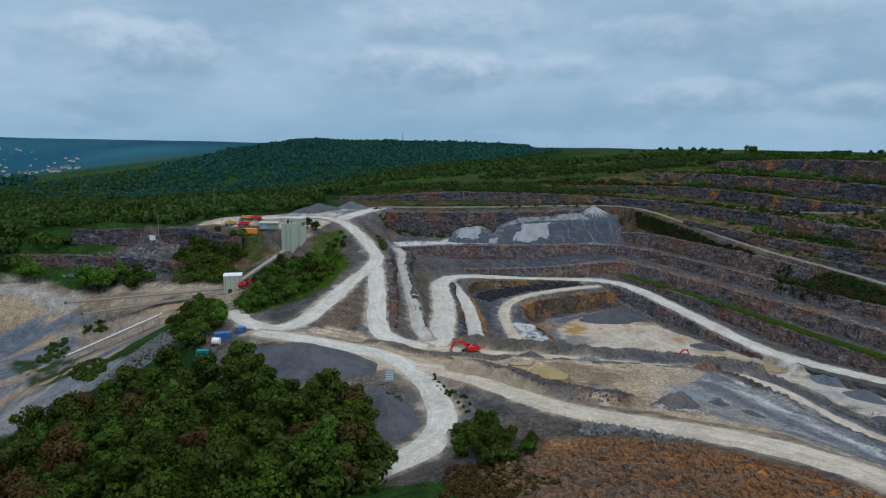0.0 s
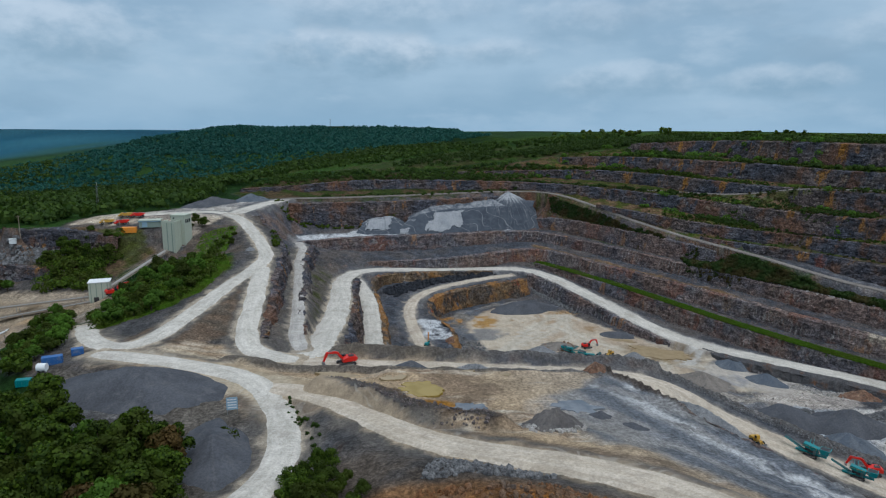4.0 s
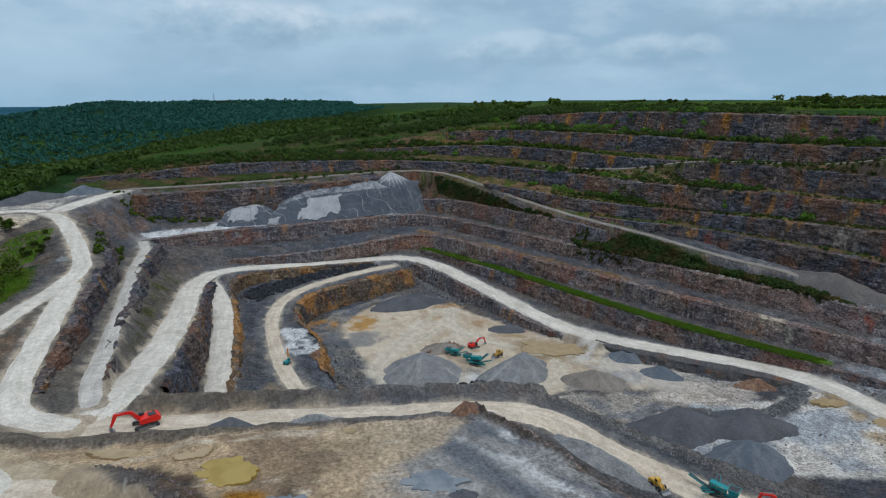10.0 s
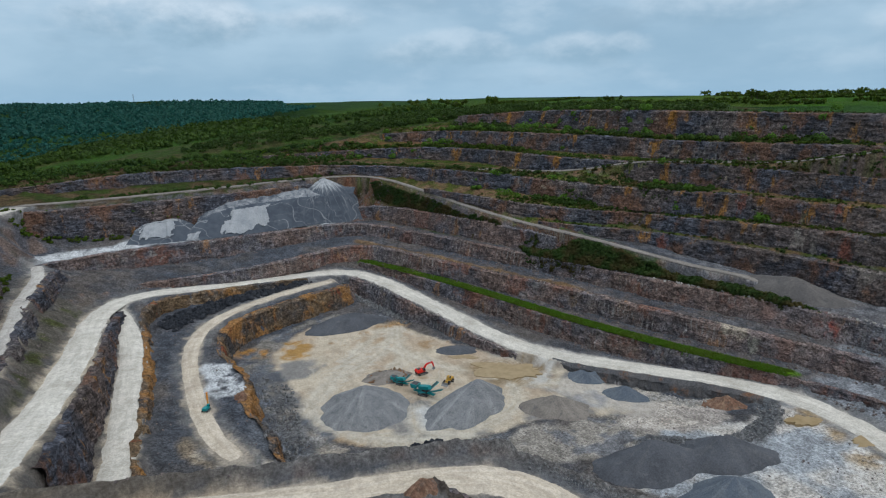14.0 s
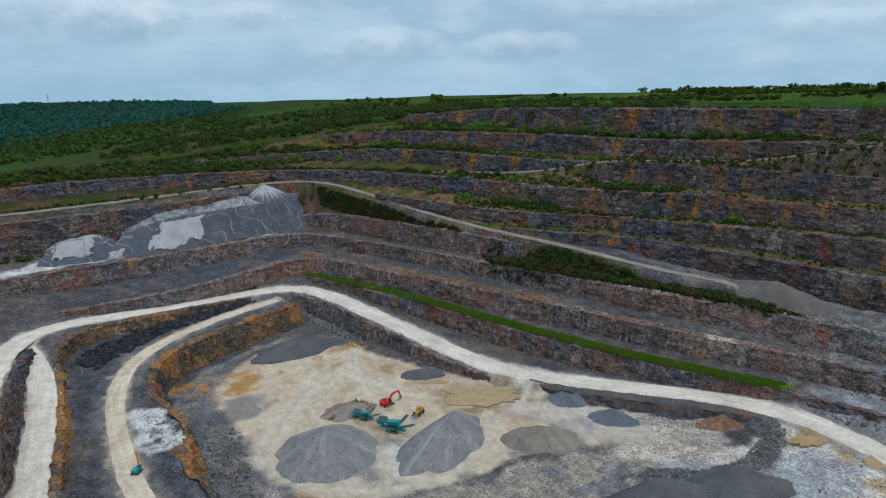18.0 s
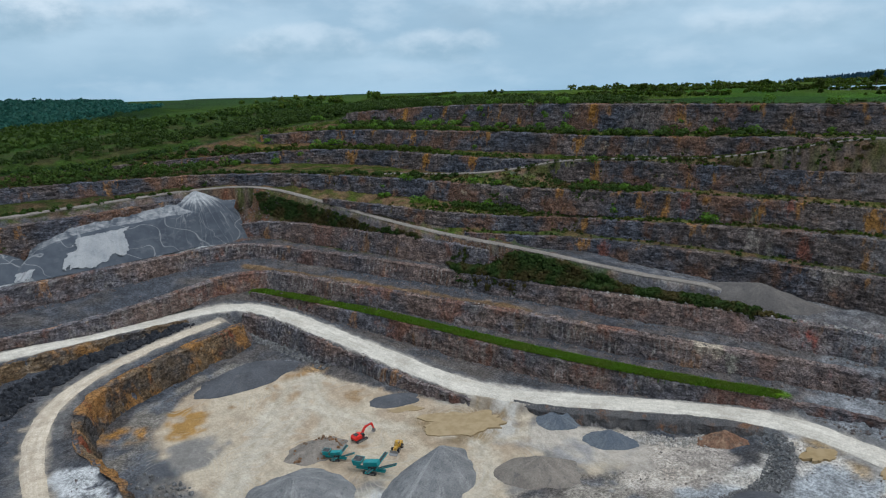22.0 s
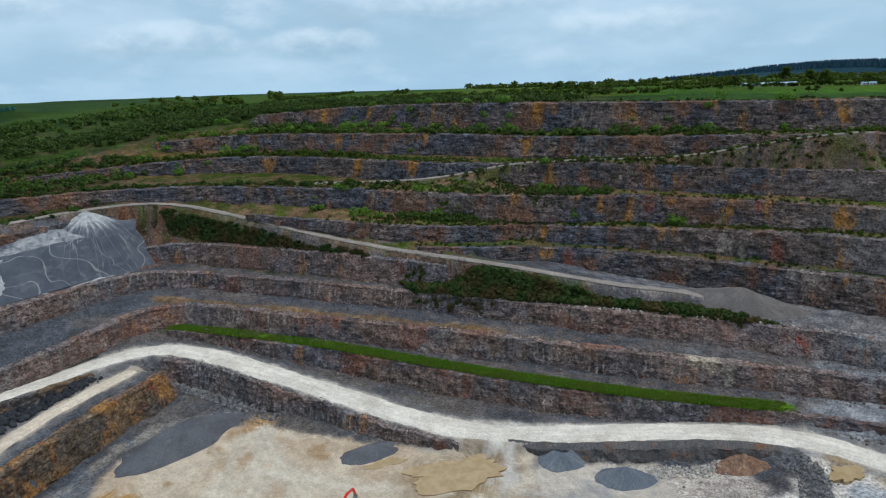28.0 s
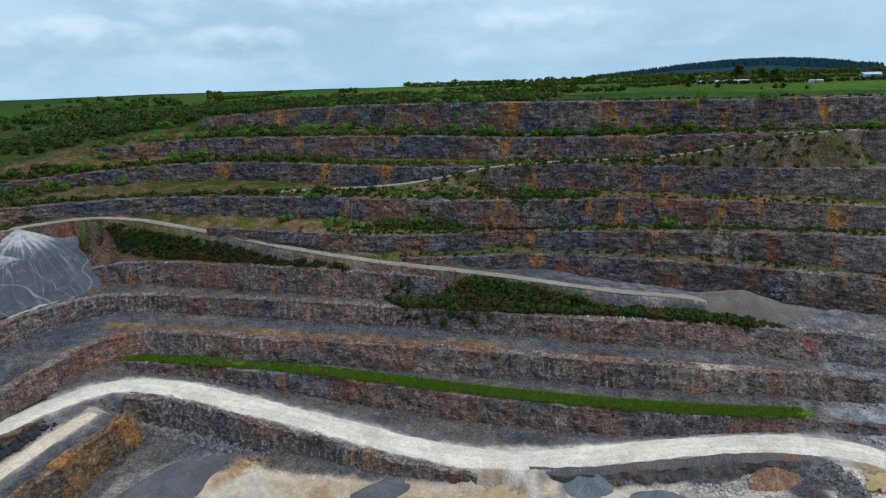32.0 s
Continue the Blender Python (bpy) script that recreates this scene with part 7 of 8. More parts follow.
for k in range(7):
    part("rib", boxes(((-2.7 + 0.9 * k, -1.24, 1.2), (0.12, 0.1, 2.2))), ORANGE, crate)

for lab, at, turn, mat, size in (("blue steel shipping container beside the hub road", (-55, 152.5), 20, BLUEP, (3.9, 1.7, 1.8)), ("teal steel container below the hub road", (-58, 146.5), 10, TEAL, (2.8, 1.5, 1.5)), ("dark blue site cabin beside the hub road", (-52, 157.5), 25, BLUEP, (2.4, 1.5, 1.6))):
    c = thing("site_container", lab, "container", "site containers", (*at, gz(*at)), turn)
    part("body", boxes(((0, 0, size[2] / 2), size), bevel=0.04), mat, c)
    part("door", boxes(((size[0] / 2 + 0.03, 0, size[2] / 2), (0.08, size[1] * 0.85, size[2] * 0.85))), mat, c)
    for k in range(6):
        part("rib", boxes(((-size[0] / 2 + (k + 0.5) * size[0] / 6, -size[1] / 2 - 0.03, size[2] / 2), (0.15, 0.08, size[2] * 0.9))), mat, c)
tank = thing("water_tank", "white plastic water tank beside the blue container", "tank", "", (-55.5, 149.2, gz(-55.5, 149.2)))
part("barrel", rod((-0.9, 0, 0.9), (0.9, 0, 0.9), 0.9, None, 20), WHITEP, tank)
part("cradle", boxes(((-0.5, 0, 0.2), (0.3, 1.5, 0.4)), ((0.5, 0, 0.2), (0.3, 1.5, 0.4))), STEEL, tank)

sign = thing("notice_board", "white and blue notice board on two posts", "sign", "", (-10.2, 121.3, gz(-10.2, 121.3)), 8)
part("board", boxes(((0, 0, 2.1), (1.9, 0.08, 2.3))), SKYBLUE, sign)
for k in range(4):
    part("text_bar", boxes(((0, -0.06, 1.35 + 0.5 * k), (1.5, 0.03, 0.18))), WHITEP, sign, "white bar of unreadable writing")
for s in (-0.85, 0.85):
    part("post", rod((s, 0.05, 0), (s, 0.05, 3.3), 0.06), GREYSTEEL, sign)


def lattice_mast(label, at, high, w, group=""):
    ob = thing("mast", label, "mast", group, at)
    for x, y in ((-1, -1), (1, -1), (0, 1)):
        part("leg", rod((x * w, y * w, 0), (x * w * 0.4, y * w * 0.4, high), 0.09 * w + 0.03, None, 6), GREYSTEEL, ob)
    bm = bmesh.new()
    n = 10
    for k in range(n):
        z0, z1 = high * k / n, high * (k + 1) / n
        f0, f1 = w * (1 - 0.6 * k / n), w * (1 - 0.6 * (k + 1) / n)
        add_rod(bm, (-f0, -f0, z0), (f1, -f1, z1), 0.05 * w, None, 5)
        add_rod(bm, (f0, -f0, z0), (0, f1, z1), 0.05 * w, None, 5)
        add_rod(bm, (0, f0, z0), (-f1, -f1, z1), 0.05 * w, None, 5)
    part("bracing", bm, GREYSTEEL, ob)
    part("aerial", rod((0, 0, high), (0, 0, high * 1.1), 0.04 * w + 0.03), WHITEP, ob)
    return ob


lattice_mast("grey lattice radio mast behind the truck yard", (-136, 376, gz(-136, 376)), 13, 0.6)
lattice_mast("tall grey lattice transmitter on the far ridge", (-150, 2500, gz(-150, 2500)), 46, 2.6)
pole = thing("utility_pole", "slim timber pole on the wooded slope", "pole", "", (-131, 288, gz(-131, 288)))
part("shaft", rod((0, 0, 0), (0, 0, 10), 0.14, 0.1), WOODP, pole)
part("cross_arm", boxes(((0, 0, 9.4), (1.6, 0.12, 0.12))), WOODP, pole)
hut = thing("equipment_hut", "small white hut on the wooded slope", "hut", "", (-133, 286, gz(-133, 286)), 20)
part("wall", boxes(((0, 0, 0.9), (2.4, 1.8, 1.9))), WHITEP, hut)
part("roof", boxes(((0, 0, 1.95), (2.7, 2.1, 0.15))), WHITEP, hut)


def long_shed(label, at, turn, size, wall, roof):
    ob = thing("farm_shed", label, "shed", "farm sheds", (*at, gz(*at) - 0.3), turn)
    l, w, h = size
    part("wall", boxes(((0, 0, h / 2), (l, w, h))), wall, ob)
    bm = bmesh.new()
    add_plate(bm, [(-w / 2 - 0.4, h), (0, h + w * 0.18), (w / 2 + 0.4, h), (0, h + w * 0.12)], -l / 2 - 0.3, l / 2 + 0.3)
    bmesh.ops.rotate(bm, verts=bm.verts, matrix=Matrix.Rotation(math.pi / 2, 3, "Z"))
    part("roof", bm, roof, ob)
    for k in range(4):
        part("door", boxes(((-l * 0.36 + k * l * 0.24, -w / 2 - 0.05, h * 0.42), (l * 0.07, 0.12, h * 0.8))), SLATE, ob)
    return ob


long_shed("long pale blue roofed farm shed among fields", (432, 281), -58, (30, 5, 1.9), WHITEP, SKYBLUE)
long_shed("white walled farm building with dark doors", (452, 236), -58, (7, 3, 1.5), WHITEP, SKYBLUE)
long_shed("blue grey industrial shed beyond the fields", (470, 212), -60, (9, 7, 3.6), SKYBLUE, SKYBLUE)
long_shed("long low blue shed beyond the fields", (478, 182), -62, (18, 5, 2.0), SKYBLUE, SKYBLUE)
long_shed("small white barn at the edge of the fields", (352, 166), -60, (5, 3, 1.8), WHITEP, WHITEP)
long_shed("blue grey barn at the edge of the fields", (362, 150), -60, (9, 4, 2.2), SKYBLUE, SKYBLUE)

# ---- village on the plain ----


def house(turn):
    ob = thing("house", "small pale rendered house in the far village", "house", "village houses", (0, 0, 0), turn)
    part("wall", boxes(((0, 0, 2.6), (11, 8, 5.4))), RENDERP, ob)
    bm = plate([(-4.6, 5.2), (0, 9.0), (4.6, 5.2)], -6, 6)
    bmesh.ops.rotate(bm, verts=bm.verts, matrix=Matrix.Rotation(math.pi / 2, 3, "Z"))
    part("roof", bm, SLATE, ob)
    part("chimney", boxes(((3.6, 0, 9.2), (1.2, 1.0, 2.4))), SLATE, ob)
    for k in (-3, 0, 3):
        part("window", boxes(((k, -4.05, 3.6), (1.2, 0.12, 1.4))), GLASS, ob)
    return ob


hv = np.random.RandomState(12)
first = house(20)
places = spots([(-1850, 2600), (-1420, 2500), (-1160, 2060), (-1080, 1800), (-1180, 1720), (-1480, 2120)], 90, hv, 26)
for k, (x, y) in enumerate(places):
    m = Matrix.Translation((x, y, gz(x, y) - 0.4)) @ Matrix.Rotation(hv.uniform(0, 6.28), 4, "Z")
    if k == 0:
        first.matrix_basis = m
    else:
        copy_thing(first, m)

# ---- trees and scrub ----


def crown_mesh(name, seed, high, wide, mat, per=200, leaf=0.30):
    rng = np.random.RandomState(seed)
    n = 13
    a = rng.uniform(0, 6.28, n)
    r = wide * 0.62 * np.sqrt(rng.rand(n))
    z = high * rng.uniform(0.42, 0.86, n)
    c = np.column_stack([r * np.cos(a), r * np.sin(a), z])
    c[0] = (0, 0, high * 0.84)
    s = wide * rng.uniform(0.30, 0.5, n) * (1.15 - 0.4 * (z / high))
    v, f, nn = leaf_sheets(c, np.column_stack([s, s, s * 0.85]), per, leaf, rng, -0.7)
    return raw_mesh(name, v, f, mat, normals=nn), c


def make_tree(seed, high, wide, mat, label, per=130, leaf=0.36, group="woodland trees"):
    ob = thing("tree", label, "tree", group)
    me, c = crown_mesh("crown", seed, high, wide, mat, per, leaf)
    bm = bmesh.new()
    add_rod(bm, (0, 0, -0.6), (0.1, 0, high * 0.42), 0.24, 0.16, 7)
    add_rod(bm, (0.1, 0, high * 0.42), (0, 0.1, high * 0.8), 0.16, 0.05, 7)
    for p in c[1:7]:
        add_rod(bm, (0.05, 0, high * 0.36), tuple(p), 0.10, 0.03, 5)
    part("trunk", bm, BARK, ob)
    cr = new("crown", me)
    cr.parent = ob
    return ob


KINDS = [
    make_tree(1, 8.5, 4.2, LEAF, "dense dark green broadleaf tree in the woodland", 170, 0.28),
    make_tree(2, 7.2, 3.8, LEAF, "rounded dark green broadleaf tree in the woodland", 170, 0.28),
    make_tree(3, 9.5, 4.0, LEAF, "tall dark green broadleaf tree in the woodland", 170, 0.28),
    make_tree(4, 6.0, 3.4, LEAF_BRIGHT, "fresh bright green broadleaf tree", 170, 0.28),
    make_tree(5, 7.0, 3.6, LEAF_RUST, "copper brown leaved tree in the woodland", 170, 0.28),
    make_tree(6, 4.2, 2.8, LEAF, "low bushy green tree", 130, 0.27),
]
USED = set()


def plant(kind, x, y, scale, rng, label=""):
    m = Matrix.Translation((x, y, gz(x, y) - 0.2)) @ Matrix.Rotation(rng.uniform(0, 6.28), 4, "Z") @ Matrix.Diagonal((scale, scale, scale * rng.uniform(0.85, 1.15), 1))
    if kind not in USED:
        USED.add(kind)
        ob = KINDS[kind]
        ob.matrix_basis = m
    else:
        ob = copy_thing(KINDS[kind], Matrix.Identity(4))
        ob.matrix_basis = m
    return ob


WOODS = [
    ([(-7, 76), (-9.5, 86), (-12, 97), (-14.5, 104.5), (-21, 108), (-29, 111), (-42, 122), (-54, 132), (-62, 136), (-76, 134), (-92, 118), (-104, 96), (-80, 56), (-40, 52), (-14, 62)], 460, 4.0, (0, 0, 0, 1, 1, 1, 2, 2, 3, 4), (0.7, 1.15)),
    ([(-24, 70), (-14, 72), (-11, 82), (-14, 94), (-20, 100), (-22, 86)], 26, 3.4, (0, 1, 2, 3), (0.6, 0.9)),
    ([(2.5, 97), (5.5, 104), (10.5, 95), (13.5, 84), (11.5, 75), (5, 75), (3, 85)], 110, 1.8, (0, 1, 5, 5), (0.34, 0.56)),
    ([(-58, 182), (-46, 192), (-40, 206), (-38, 236), (-43, 256), (-58, 264), (-68, 254), (-70, 234), (-67, 206), (-62, 186)], 76, 3.4, (5, 3, 1, 3), (0.6, 0.95)),
    ([(-60, 151), (-61, 168), (-67, 190), (-78, 214), (-89, 226), (-93, 216), (-84, 190), (-73, 168), (-67, 153)], 80, 2.8, (3, 3, 1, 5), (0.5, 0.85)),
    ([(-98, 262), (-86, 272), (-92, 290), (-112, 294), (-122, 280), (-112, 264)], 26, 4.2, (0, 1, 2, 5), (0.6, 0.95)),
    ([(-150, 262), (-126, 252), (-118, 258), (-130, 268), (-150, 274)], 34, 3.4, (3, 3, 0, 5), (0.7, 1.1)),
    ([(-182, 262), (-173, 261), (-172, 266), (-181, 267)], 5, 3.0, (3, 3), (1.2, 1.5)),
    ([(-150, 258), (-140, 256), (-138, 264), (-149, 266)], 8, 3.6, (3, 3), (1.5, 1.9)),
    ([(-76, 298), (-64, 292), (-58, 300), (-74, 306)], 14, 2.6, (5, 0), (0.45, 0.7)),
    ([(-52, 280), (-44, 270), (-40, 280), (-50, 300)], 14, 2.6, (5, 5), (0.3, 0.6)),
]
tr = np.random.RandomState(77)
for poly, count, gap, kinds, (lo, hi) in WOODS:
    for x, y in spots(poly, count, tr, gap):
        plant(kinds[tr.randint(len(kinds))], x, y, tr.uniform(lo, hi), tr)

for kind_, x_, y_, size_ in ((4, -14.8, 101.5, 0.95), (3, -16, 84, 1.15), (0, -12.5, 95, 0.8), (1, -11, 89, 0.85), (0, -18, 105.5, 0.85), (3, -29, 109, 0.95), (2, -36, 113, 1.0)):
    plant(kind_, x_, y_, size_, tr)

# trees along the skyline and the field hedges
for line, count, lo, hi in (
    ([(300, 430), (380, 560), (470, 640)], 14, 0.35, 0.65),
    ([(330, 330), (420, 420), (520, 520)], 12, 0.4, 0.8),
    ([(410, 300), (440, 255), (465, 205)], 9, 0.7, 1.1),
    ([(330, 270), (345, 215), (352, 170)], 9, 0.25, 0.45),
):
    p = along(line, 1.0)
    for k in tr.randint(0, len(p), count):
        plant((0, 1, 2, 5)[tr.randint(4)], p[k, 0] + tr.uniform(-5, 5), p[k, 1] + tr.uniform(-5, 5), tr.uniform(lo, hi), tr)

hu = np.random.RandomState(57)
for nth, (poly, count, size) in enumerate(((WOODS[0][0], 620, 2.6), (WOODS[3][0], 160, 1.7), (WOODS[4][0], 90, 1.8), (WOODS[5][0], 90, 1.8), (WOODS[1][0], 70, 1.4))):
    canopy("undergrowth", spots(poly, count, hu), size, 60, 0.42, LEAF, "dense dark green undergrowth beneath the trees", "undergrowth", 60 + nth, 0.75, 0.6)

# woodland of the hillside and the ridges
hw = np.random.RandomState(31)
canopy("hillside_woodland", spots([(-118, 320), (-90, 338), (-72, 380), (-76, 420), (-40, 446), (-120, 520), (-100, 640), (-260, 760), (-480, 620), (-420, 300), (-330, 150), (-200, 200), (-190, 275), (-140, 300)], 3000, hw), 4.4, 46, 1.2, LEAF_HILL, "dense dark green broadleaf woodland on the hillside", "woodland", 1)
canopy("valley_woodland", spots([(-60, 640), (90, 700), (150, 900), (110, 1250), (-100, 1350), (-600, 1300), (-800, 900), (-480, 640), (-250, 780)], 4000, hw), 5.0, 16, 2.3, LEAF_HILL, "dark green woodland across the valley", "woodland", 2)
canopy("ridge_woodland", spots([(-760, 1700), (-150, 1500), (200, 1500), (280, 1900), (330, 2420), (200, 2520), (0, 2540), (-300, 2500), (-560, 2420), (-720, 2050)], 4000, hw), 7.0, 14, 3.4, HAZEWOOD, "woodland on the far ridge, tinted blue green for haze", "woodland", 3)
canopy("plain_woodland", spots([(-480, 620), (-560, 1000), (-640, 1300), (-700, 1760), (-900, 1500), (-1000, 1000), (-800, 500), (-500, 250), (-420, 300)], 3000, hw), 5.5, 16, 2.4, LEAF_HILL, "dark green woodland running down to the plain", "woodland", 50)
canopy("valley_side_woodland", spots([(-1000, 1250), (-520, 1120), (100, 1250), (300, 1500), (260, 1950), (-700, 1850)], 3200, hw), 6.0, 16, 2.6, HAZEWOOD, "woodland on the far valley side, tinted for haze", "woodland", 56)
canopy("plain_copses", spots([(-1000, 1000), (-900, 1500), (-1100, 1650), (-1900, 1700), (-1700, 1200)], 500, hw), 11, 14, 6.0, HAZEWOOD, "copses on the plain, tinted blue green for haze", "woodland", 51)
canopy("path_slope_scrub", spots([(206, 320), (226, 300), (252, 262), (262, 226), (274, 204), (262, 204), (250, 232), (236, 272), (214, 296)], 420, hw), 0.75, 40, 0.36, GORSE, "dark gorse and heather on the earth slope below a path", "scrub", 54)
rocks("slope_scree", np.vstack([spots([(166, 312), (176, 300), (188, 274), (176, 282), (166, 298)], 900, hw), spots([(104, 386), (124, 384), (132, 392), (126, 404), (112, 404)], 500, hw)]), 0.15, 0.6, SCREE, "reddish broken stone on the slope between gorse thickets", 55)
canopy("back_slope_scrub", spots([(-66, 414), (0, 426), (110, 430), (150, 446), (110, 462), (30, 448), (-50, 442)], 520, hw), 1.6, 44, 0.5, LEAF_HILL, "green scrub on the old benches behind the sand heaps", "scrub", 52)
canopy("ledge_scrub", np.vstack([spots([(-20, 384), (60, 402), (110, 418), (120, 412), (60, 394), (-20, 378)], 90, hw), spots([(176, 322), (190, 306), (204, 298), (200, 306), (188, 320)], 110, hw), spots([(214, 296), (230, 274), (236, 262), (230, 262), (214, 284)], 90, hw)]), 1.1, 40, 0.42, LEAF_HILL, "fresh green scrub on the earth ledges", "scrub", 53)
canopy("rim_scrub", spots([(206, 462), (236, 432), (250, 392), (262, 312), (276, 300), (300, 330), (300, 420), (280, 520), (200, 560), (130, 520), (120, 492), (170, 478)], 950, hw), 2.0, 44, 0.6, LEAF_HILL, "dark green scrub and hawthorn above the top bench", "scrub", 4)
canopy("slope_scrub", spots([(20, 450), (110, 472), (190, 470), (196, 430), (212, 400), (222, 440), (200, 520), (60, 540)], 420, hw), 2.2, 50, 0.6, LEAF_HILL, "green scrub woodland on the slope behind the quarry", "scrub", 5)
canopy("hill_copse", spots([(-90, 500), (-20, 520), (70, 560), (150, 560), (200, 560), (270, 640), (330, 900), (160, 700), (-60, 640), (-120, 560)], 420, hw), 3.2, 44, 1.1, LEAF_HILL, "mixed green copse above the hill field", "woodland", 46)
canopy("hill_trees", np.array([(270, 776), (289, 581), (300, 960), (255, 700), (240, 560), (275, 640), (320, 760), (335, 860), (215, 610), (350, 1010), (300, 690), (360, 900)]).repeat(2, 0) + hw.normal(size=(24, 2)) * 12, 3.6, 90, 1.2, LEAF, "dark green field trees on the hill", "trees", 96, 0.9, 0.9)
canopy("field_hedges", np.vstack([along(l, 2.2)[:, :2] + hw.uniform(-1, 1, (len(along(l, 2.2)), 2)) for l in ([(300, 470), (330, 330), (338, 300)], [(338, 330), (420, 400), (560, 470)], [(470, 520), (560, 380), (640, 260), (700, 100)], [(620, 640), (720, 380), (780, 160)], [(240, 520), (330, 640), (520, 800)], [(400, 330), (470, 210), (500, 120)], [(850, 900), (1000, 600), (1050, 200)])]), 1.9, 34, 0.8, LEAF, "dark green hedgerows between the fields", "hedge", 6)
canopy("far_field_trees", spots([(700, 800), (1300, 1300), (1700, 600), (1650, -200), (1000, -100), (820, 300)], 500, hw), 5.5, 26, 2.2, LEAF, "scattered dark trees among far fields", "trees", 7)


def conifers(name, xy, high, wide, label, seed):
    rng = np.random.RandomState(seed)
    n, k = len(xy), 7
    h = high * rng.uniform(0.7, 1.2, n)
    z = ground_level(xy[:, 0], xy[:, 1])
    a = np.linspace(0, 2 * np.pi, k, endpoint=False)
    ring = np.stack([np.cos(a), np.sin(a), 0 * a], 1)[None] * (wide * rng.uniform(0.7, 1.2, (n, k, 1)))
    base = ring + np.column_stack([xy, z + h * 0.05])[:, None]
    top = np.column_stack([xy, z + h])[:, None]
    v = np.concatenate([base, top], 1).reshape(-1, 3)
    f = np.stack([np.arange(k), (np.arange(k) + 1) % k, np.full(k, k)], 1)
    f = (f[None] + (np.arange(n) * (k + 1))[:, None, None]).reshape(-1, 3)
    return tagged(new(name, raw_mesh(name, v, f, HAZECONIFER)), label, "woodland", kind="stuff")


conifers("conifer_plantation", spots([(2200, 1250), (2150, 1000), (2150, 640), (2200, 400), (2560, 380), (2600, 700), (2500, 1050), (2400, 1250)], 5200, hw), 19, 7, "conifer plantation on the far hill, tinted blue for haze", 8)

# gorse and scrub on the benches
canopy("gorse_patch", spots([(124, 396), (124.5, 389), (127, 384.5), (141.3, 356.5), (152.5, 333.5), (161.9, 312), (161, 316.7), (151.5, 338.7), (142.8, 360.7), (133, 382.7), (127.5, 393)], 700, hw), 0.8, 40, 0.36, GORSE, "dark gorse patch on the slope below the path", "scrub", 9, 0.8, 0.5)
canopy("gorse_patch", spots([(165, 301), (170, 297), (175, 288), (181, 278), (191, 256), (199, 240), (207, 224), (214, 208), (212, 204), (205, 220), (196, 239), (182, 262), (170, 282), (164, 293)], 1500, hw), 1.05, 44, 0.46, GORSE, "dense dark green gorse thicket above the pale bench edge", "scrub", 10)
for name, lo, hi, count, size in (("third", -6, -0.5, 130, 0.55), ("fourth", -6, -0.5, 200, 0.6), ("fifth", -7, -0.5, 330, 0.6), ("sixth", -8, -0.5, 420, 0.75), ("seventh", -9, -0.8, 460, 1.0), ("top", -5, -0.5, 260, 0.6)):
    canopy("bench_scrub", band(BENCHES[name][0], lo, hi, count, hw), size, 26, 0.36, LEAF if size > 0.6 else GORSE, "low green and brown scrub along a quarry bench", "scrub", 20 + count)
canopy("bench_bushes", band(BENCHES["seventh"][0][1:7], -8, -1.5, 100, hw), 1.8, 60, 0.55, LEAF_HILL, "fresh green bushes on the upper bench", "scrub", 41)
for nth, name in enumerate(("fourth", "fifth", "sixth", "seventh")):
    canopy("low_bench_scrub", band(BENCHES[name][0][1:9], -10, -0.4, 900, hw), 0.42, 16, 0.36, (LEAF, GORSE, LEAF_HILL, LEAF_HILL)[nth], "low mixed scrub and grass on a quarry bench", "scrub", 80 + nth)
canopy("bench_bushes", np.array([(172, 434), (183, 433), (186, 430), (218, 397), (222, 396), (231, 396), (234, 376), (236, 365), (242, 332), (244, 327), (246, 317), (217, 355), (263, 258), (258, 270), (182, 437), (200, 420), (205, 410), (226, 385), (151, 461), (170, 448), (131, 444), (150, 435), (162, 428), (187, 467), (208, 441), (226, 411), (233, 385), (237, 357), (168, 353), (174, 344), (175, 330), (193, 313), (241, 337), (245, 322), (268, 243), (275, 224), (281, 193), (226, 290), (222, 271), (235, 240)]).repeat(3, 0) + hw.normal(size=(120, 2)) * 2.4, 2.2, 110, 0.42, LEAF_BRIGHT, "fresh green hawthorn bushes on the upper benches", "scrub", 95)
canopy("bench_bushes", band(BENCHES["fifth"][0][2:7], -7, -1.5, 110, hw), 1.2, 60, 0.5, LEAF_HILL, "green bushes on the middle bench", "scrub", 47)
canopy("bench_bushes", band(BENCHES["sixth"][0][1:5], -8, -1.5, 60, hw), 1.7, 60, 0.55, LEAF, "dark green bushes on the upper bench", "scrub", 42)
canopy("slope_gorse", spots([(196, 318), (212, 296), (232, 272), (236, 262), (226, 264), (206, 284), (194, 306)], 200, hw), 0.7, 36, 0.36, GORSE, "patchy dark gorse on an earth slope", "scrub", 43)
canopy("sand_wall_scrub", spots([(-40, 366), (-10, 372), (30, 380), (30, 374), (-10, 364), (-34, 356)], 120, hw), 0.9, 36, 0.4, LEAF, "green scrub on the old rock wall", "scrub", 44)
canopy("dark_thicket", spots([(-112, 256), (-115, 275), (-95, 274), (-82, 252), (-94, 250)], 130, hw), 2.1, 60, 0.42, LEAF, "dense dark green thicket below the truck yard", "scrub", 94)
canopy("pile_shrub", spots([(-11, 113), (-8.5, 113), (-7, 104), (-9, 103)], 14, hw), 1.1, 60, 0.32, LEAF, "dark green shrubs on a heap of fines", "scrub", 91)
canopy("slope_brush", spots([(1, 80), (9, 77), (14, 66), (8, 62), (0, 64)], 320, hw), 0.34, 26, 0.2, LEAF_RUST, "olive brown brush on the bank beside the rubble", "scrub", 92)
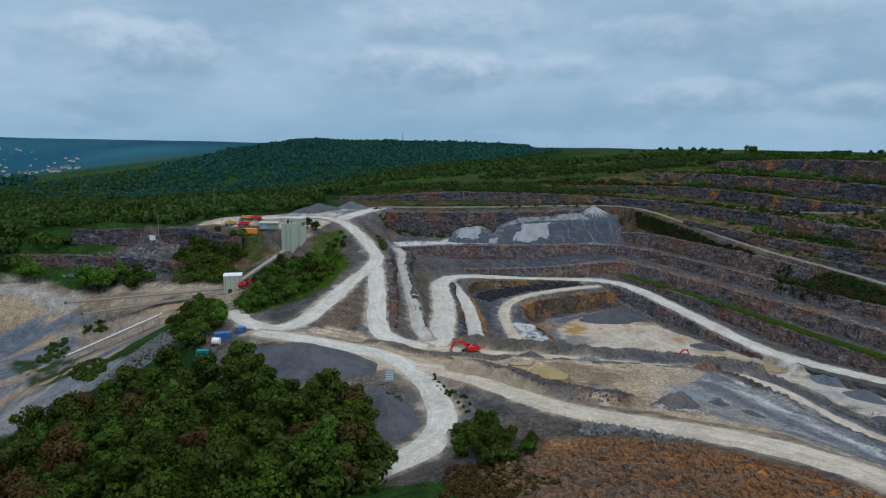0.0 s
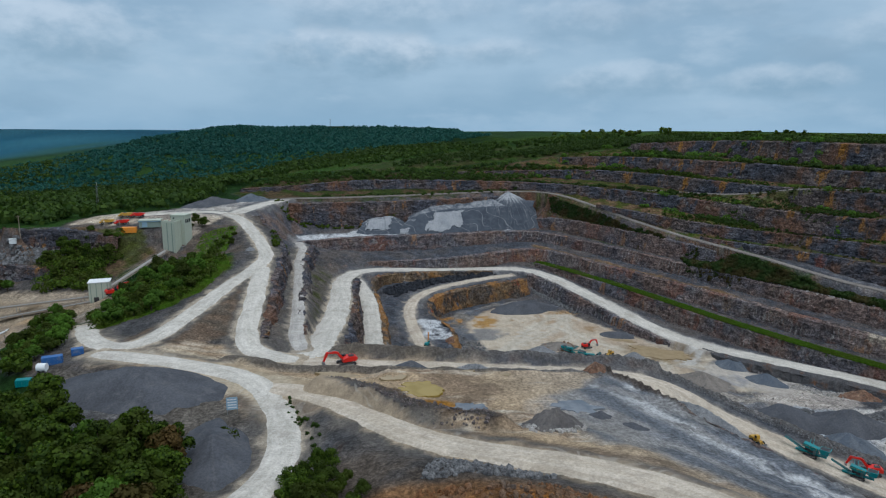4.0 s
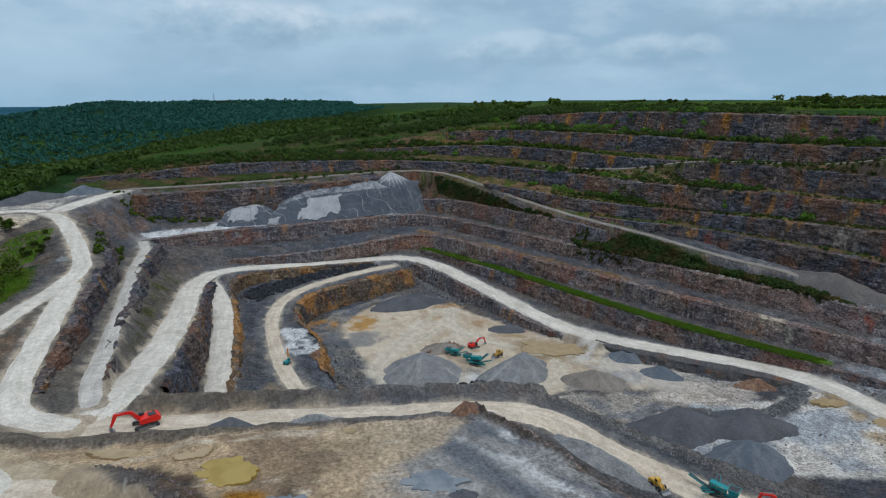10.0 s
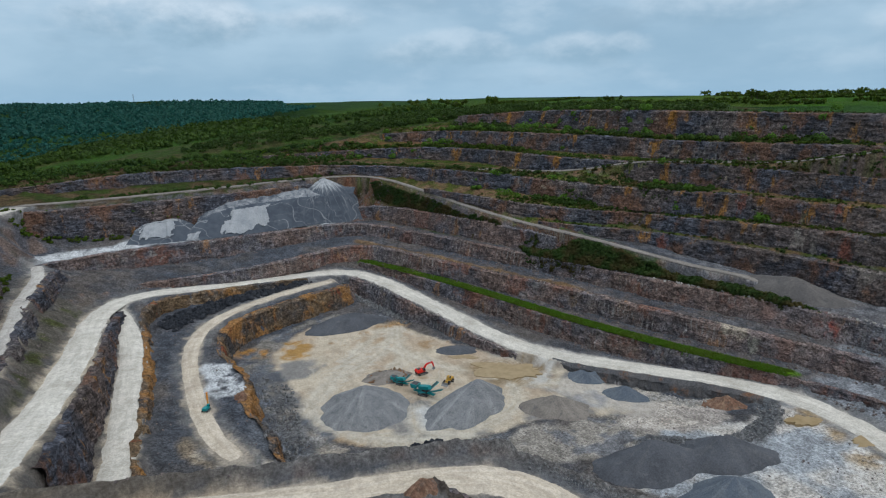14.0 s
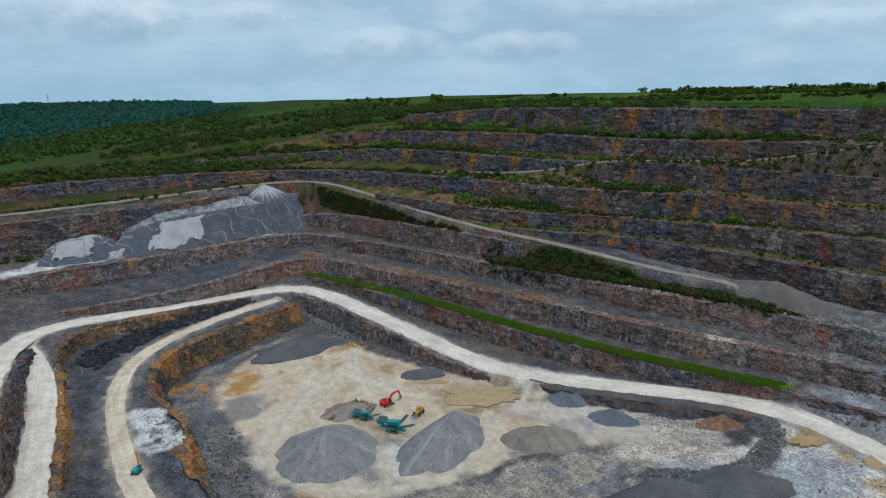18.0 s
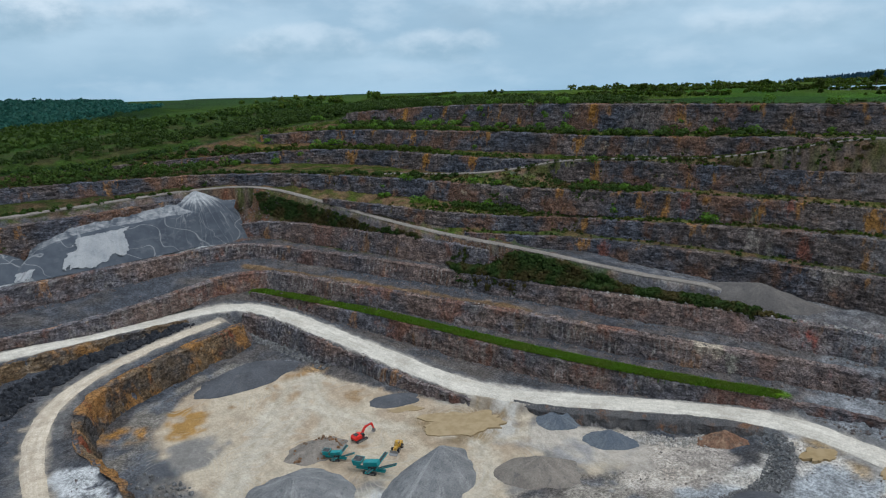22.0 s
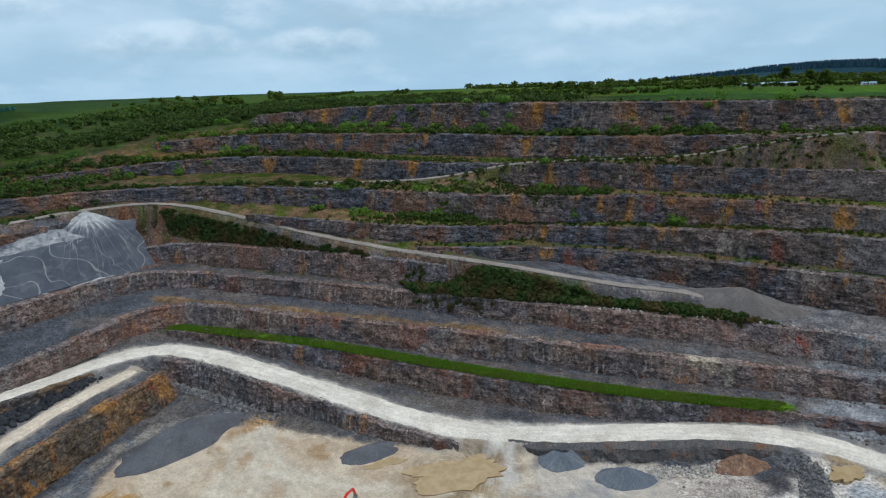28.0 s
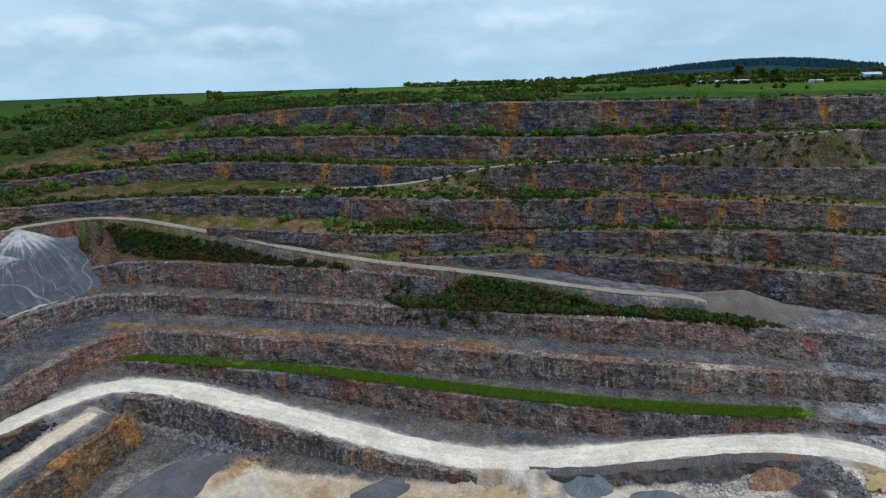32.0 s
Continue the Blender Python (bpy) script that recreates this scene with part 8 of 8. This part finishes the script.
canopy("gorse_fringe", spots([(196, 246), (206, 226), (217, 198), (216, 195), (203, 222), (193, 245)], 260, hw), 0.55, 36, 0.32, GORSE, "patchy dark gorse along the pale bench edge", "scrub", 93)
canopy("bank_shrubs", spots([(-3.5, 127), (-1, 127), (5.5, 114), (6.5, 106), (4, 106), (2.5, 114)], 30, hw), 0.34, 36, 0.2, LEAF_HILL, "small green shrubs on the bank between the roads", "scrub", 48)
canopy("bank_scrub", np.vstack([spots([(-28, 318), (-24, 300), (-21, 270), (-24, 262), (-30, 290)], 60, hw), spots([(-141, 209), (-146, 222), (-143, 230), (-137, 225), (-134, 210)], 40, hw), spots([(-139, 233), (-136, 238), (-129, 238), (-128, 233)], 24, hw), spots([(-118, 190), (-119, 198), (-102, 185), (-94, 168), (-98, 166)], 60, hw)]), 0.9, 36, 0.4, LEAF, "scattered green scrub on the road banks", "scrub", 45)


def grass(name, xy, high, label, seed, mat=None, level=None):
    """Tufts of upright blades."""
    rng = np.random.RandomState(seed)
    n, k = len(xy), 5
    base = np.column_stack([xy, (ground_level(xy[:, 0], xy[:, 1]) if level is None else level) - 0.05])[:, None] + rng.normal(size=(n, k, 3)) * np.array([0.25, 0.25, 0.0])
    a = rng.uniform(0, 6.28, (n, k))
    w = np.stack([np.cos(a), np.sin(a), 0 * a], -1) * rng.uniform(0.12, 0.26, (n, k, 1))
    tip = base + np.stack([rng.normal(size=(n, k)) * 0.3, rng.normal(size=(n, k)) * 0.3, high * rng.uniform(0.5, 1.2, (n, k))], -1)
    v = np.stack([base - w, base + w, tip], 2).reshape(-1, 3)
    return tagged(new(name, raw_mesh(name, v, np.arange(len(v)).reshape(-1, 3), mat or GRASS)), label, "grass", kind="stuff")


sp_ = along(BENCHES["strip"][0][:7], 0.5)
sr_ = right_of(sp_)
sk_ = hw.randint(0, len(sp_), 14000)
grass("grass_strip", sp_[sk_, :2] - sr_[sk_] * hw.uniform(-0.1, 4.8, 14000)[:, None], 0.6, "bright green strip of long grass on the lower bench", 1, None, sp_[sk_, 2] + 0.12)
grass("yard_bank_grass", spots([(-60, 180), (-46, 190), (-38, 206), (-36, 238), (-42, 258), (-54, 262), (-56, 220)], 6000, hw), 0.6, "green grass on the bank beside the yard road", 2)
grass("bank_grass", spots([(-60, 268), (-52, 264), (-44, 268), (-46, 300), (-58, 292)], 1500, hw), 0.5, "green grass on the bank below the yard", 3)

# from plan units to metres
for ob in list(scene.collection.objects):
    if ob.parent is None and ob.type not in ("CAMERA", "LIGHT"):
        ob.matrix_basis = Matrix.Scale(SCALE, 4) @ ob.matrix_basis
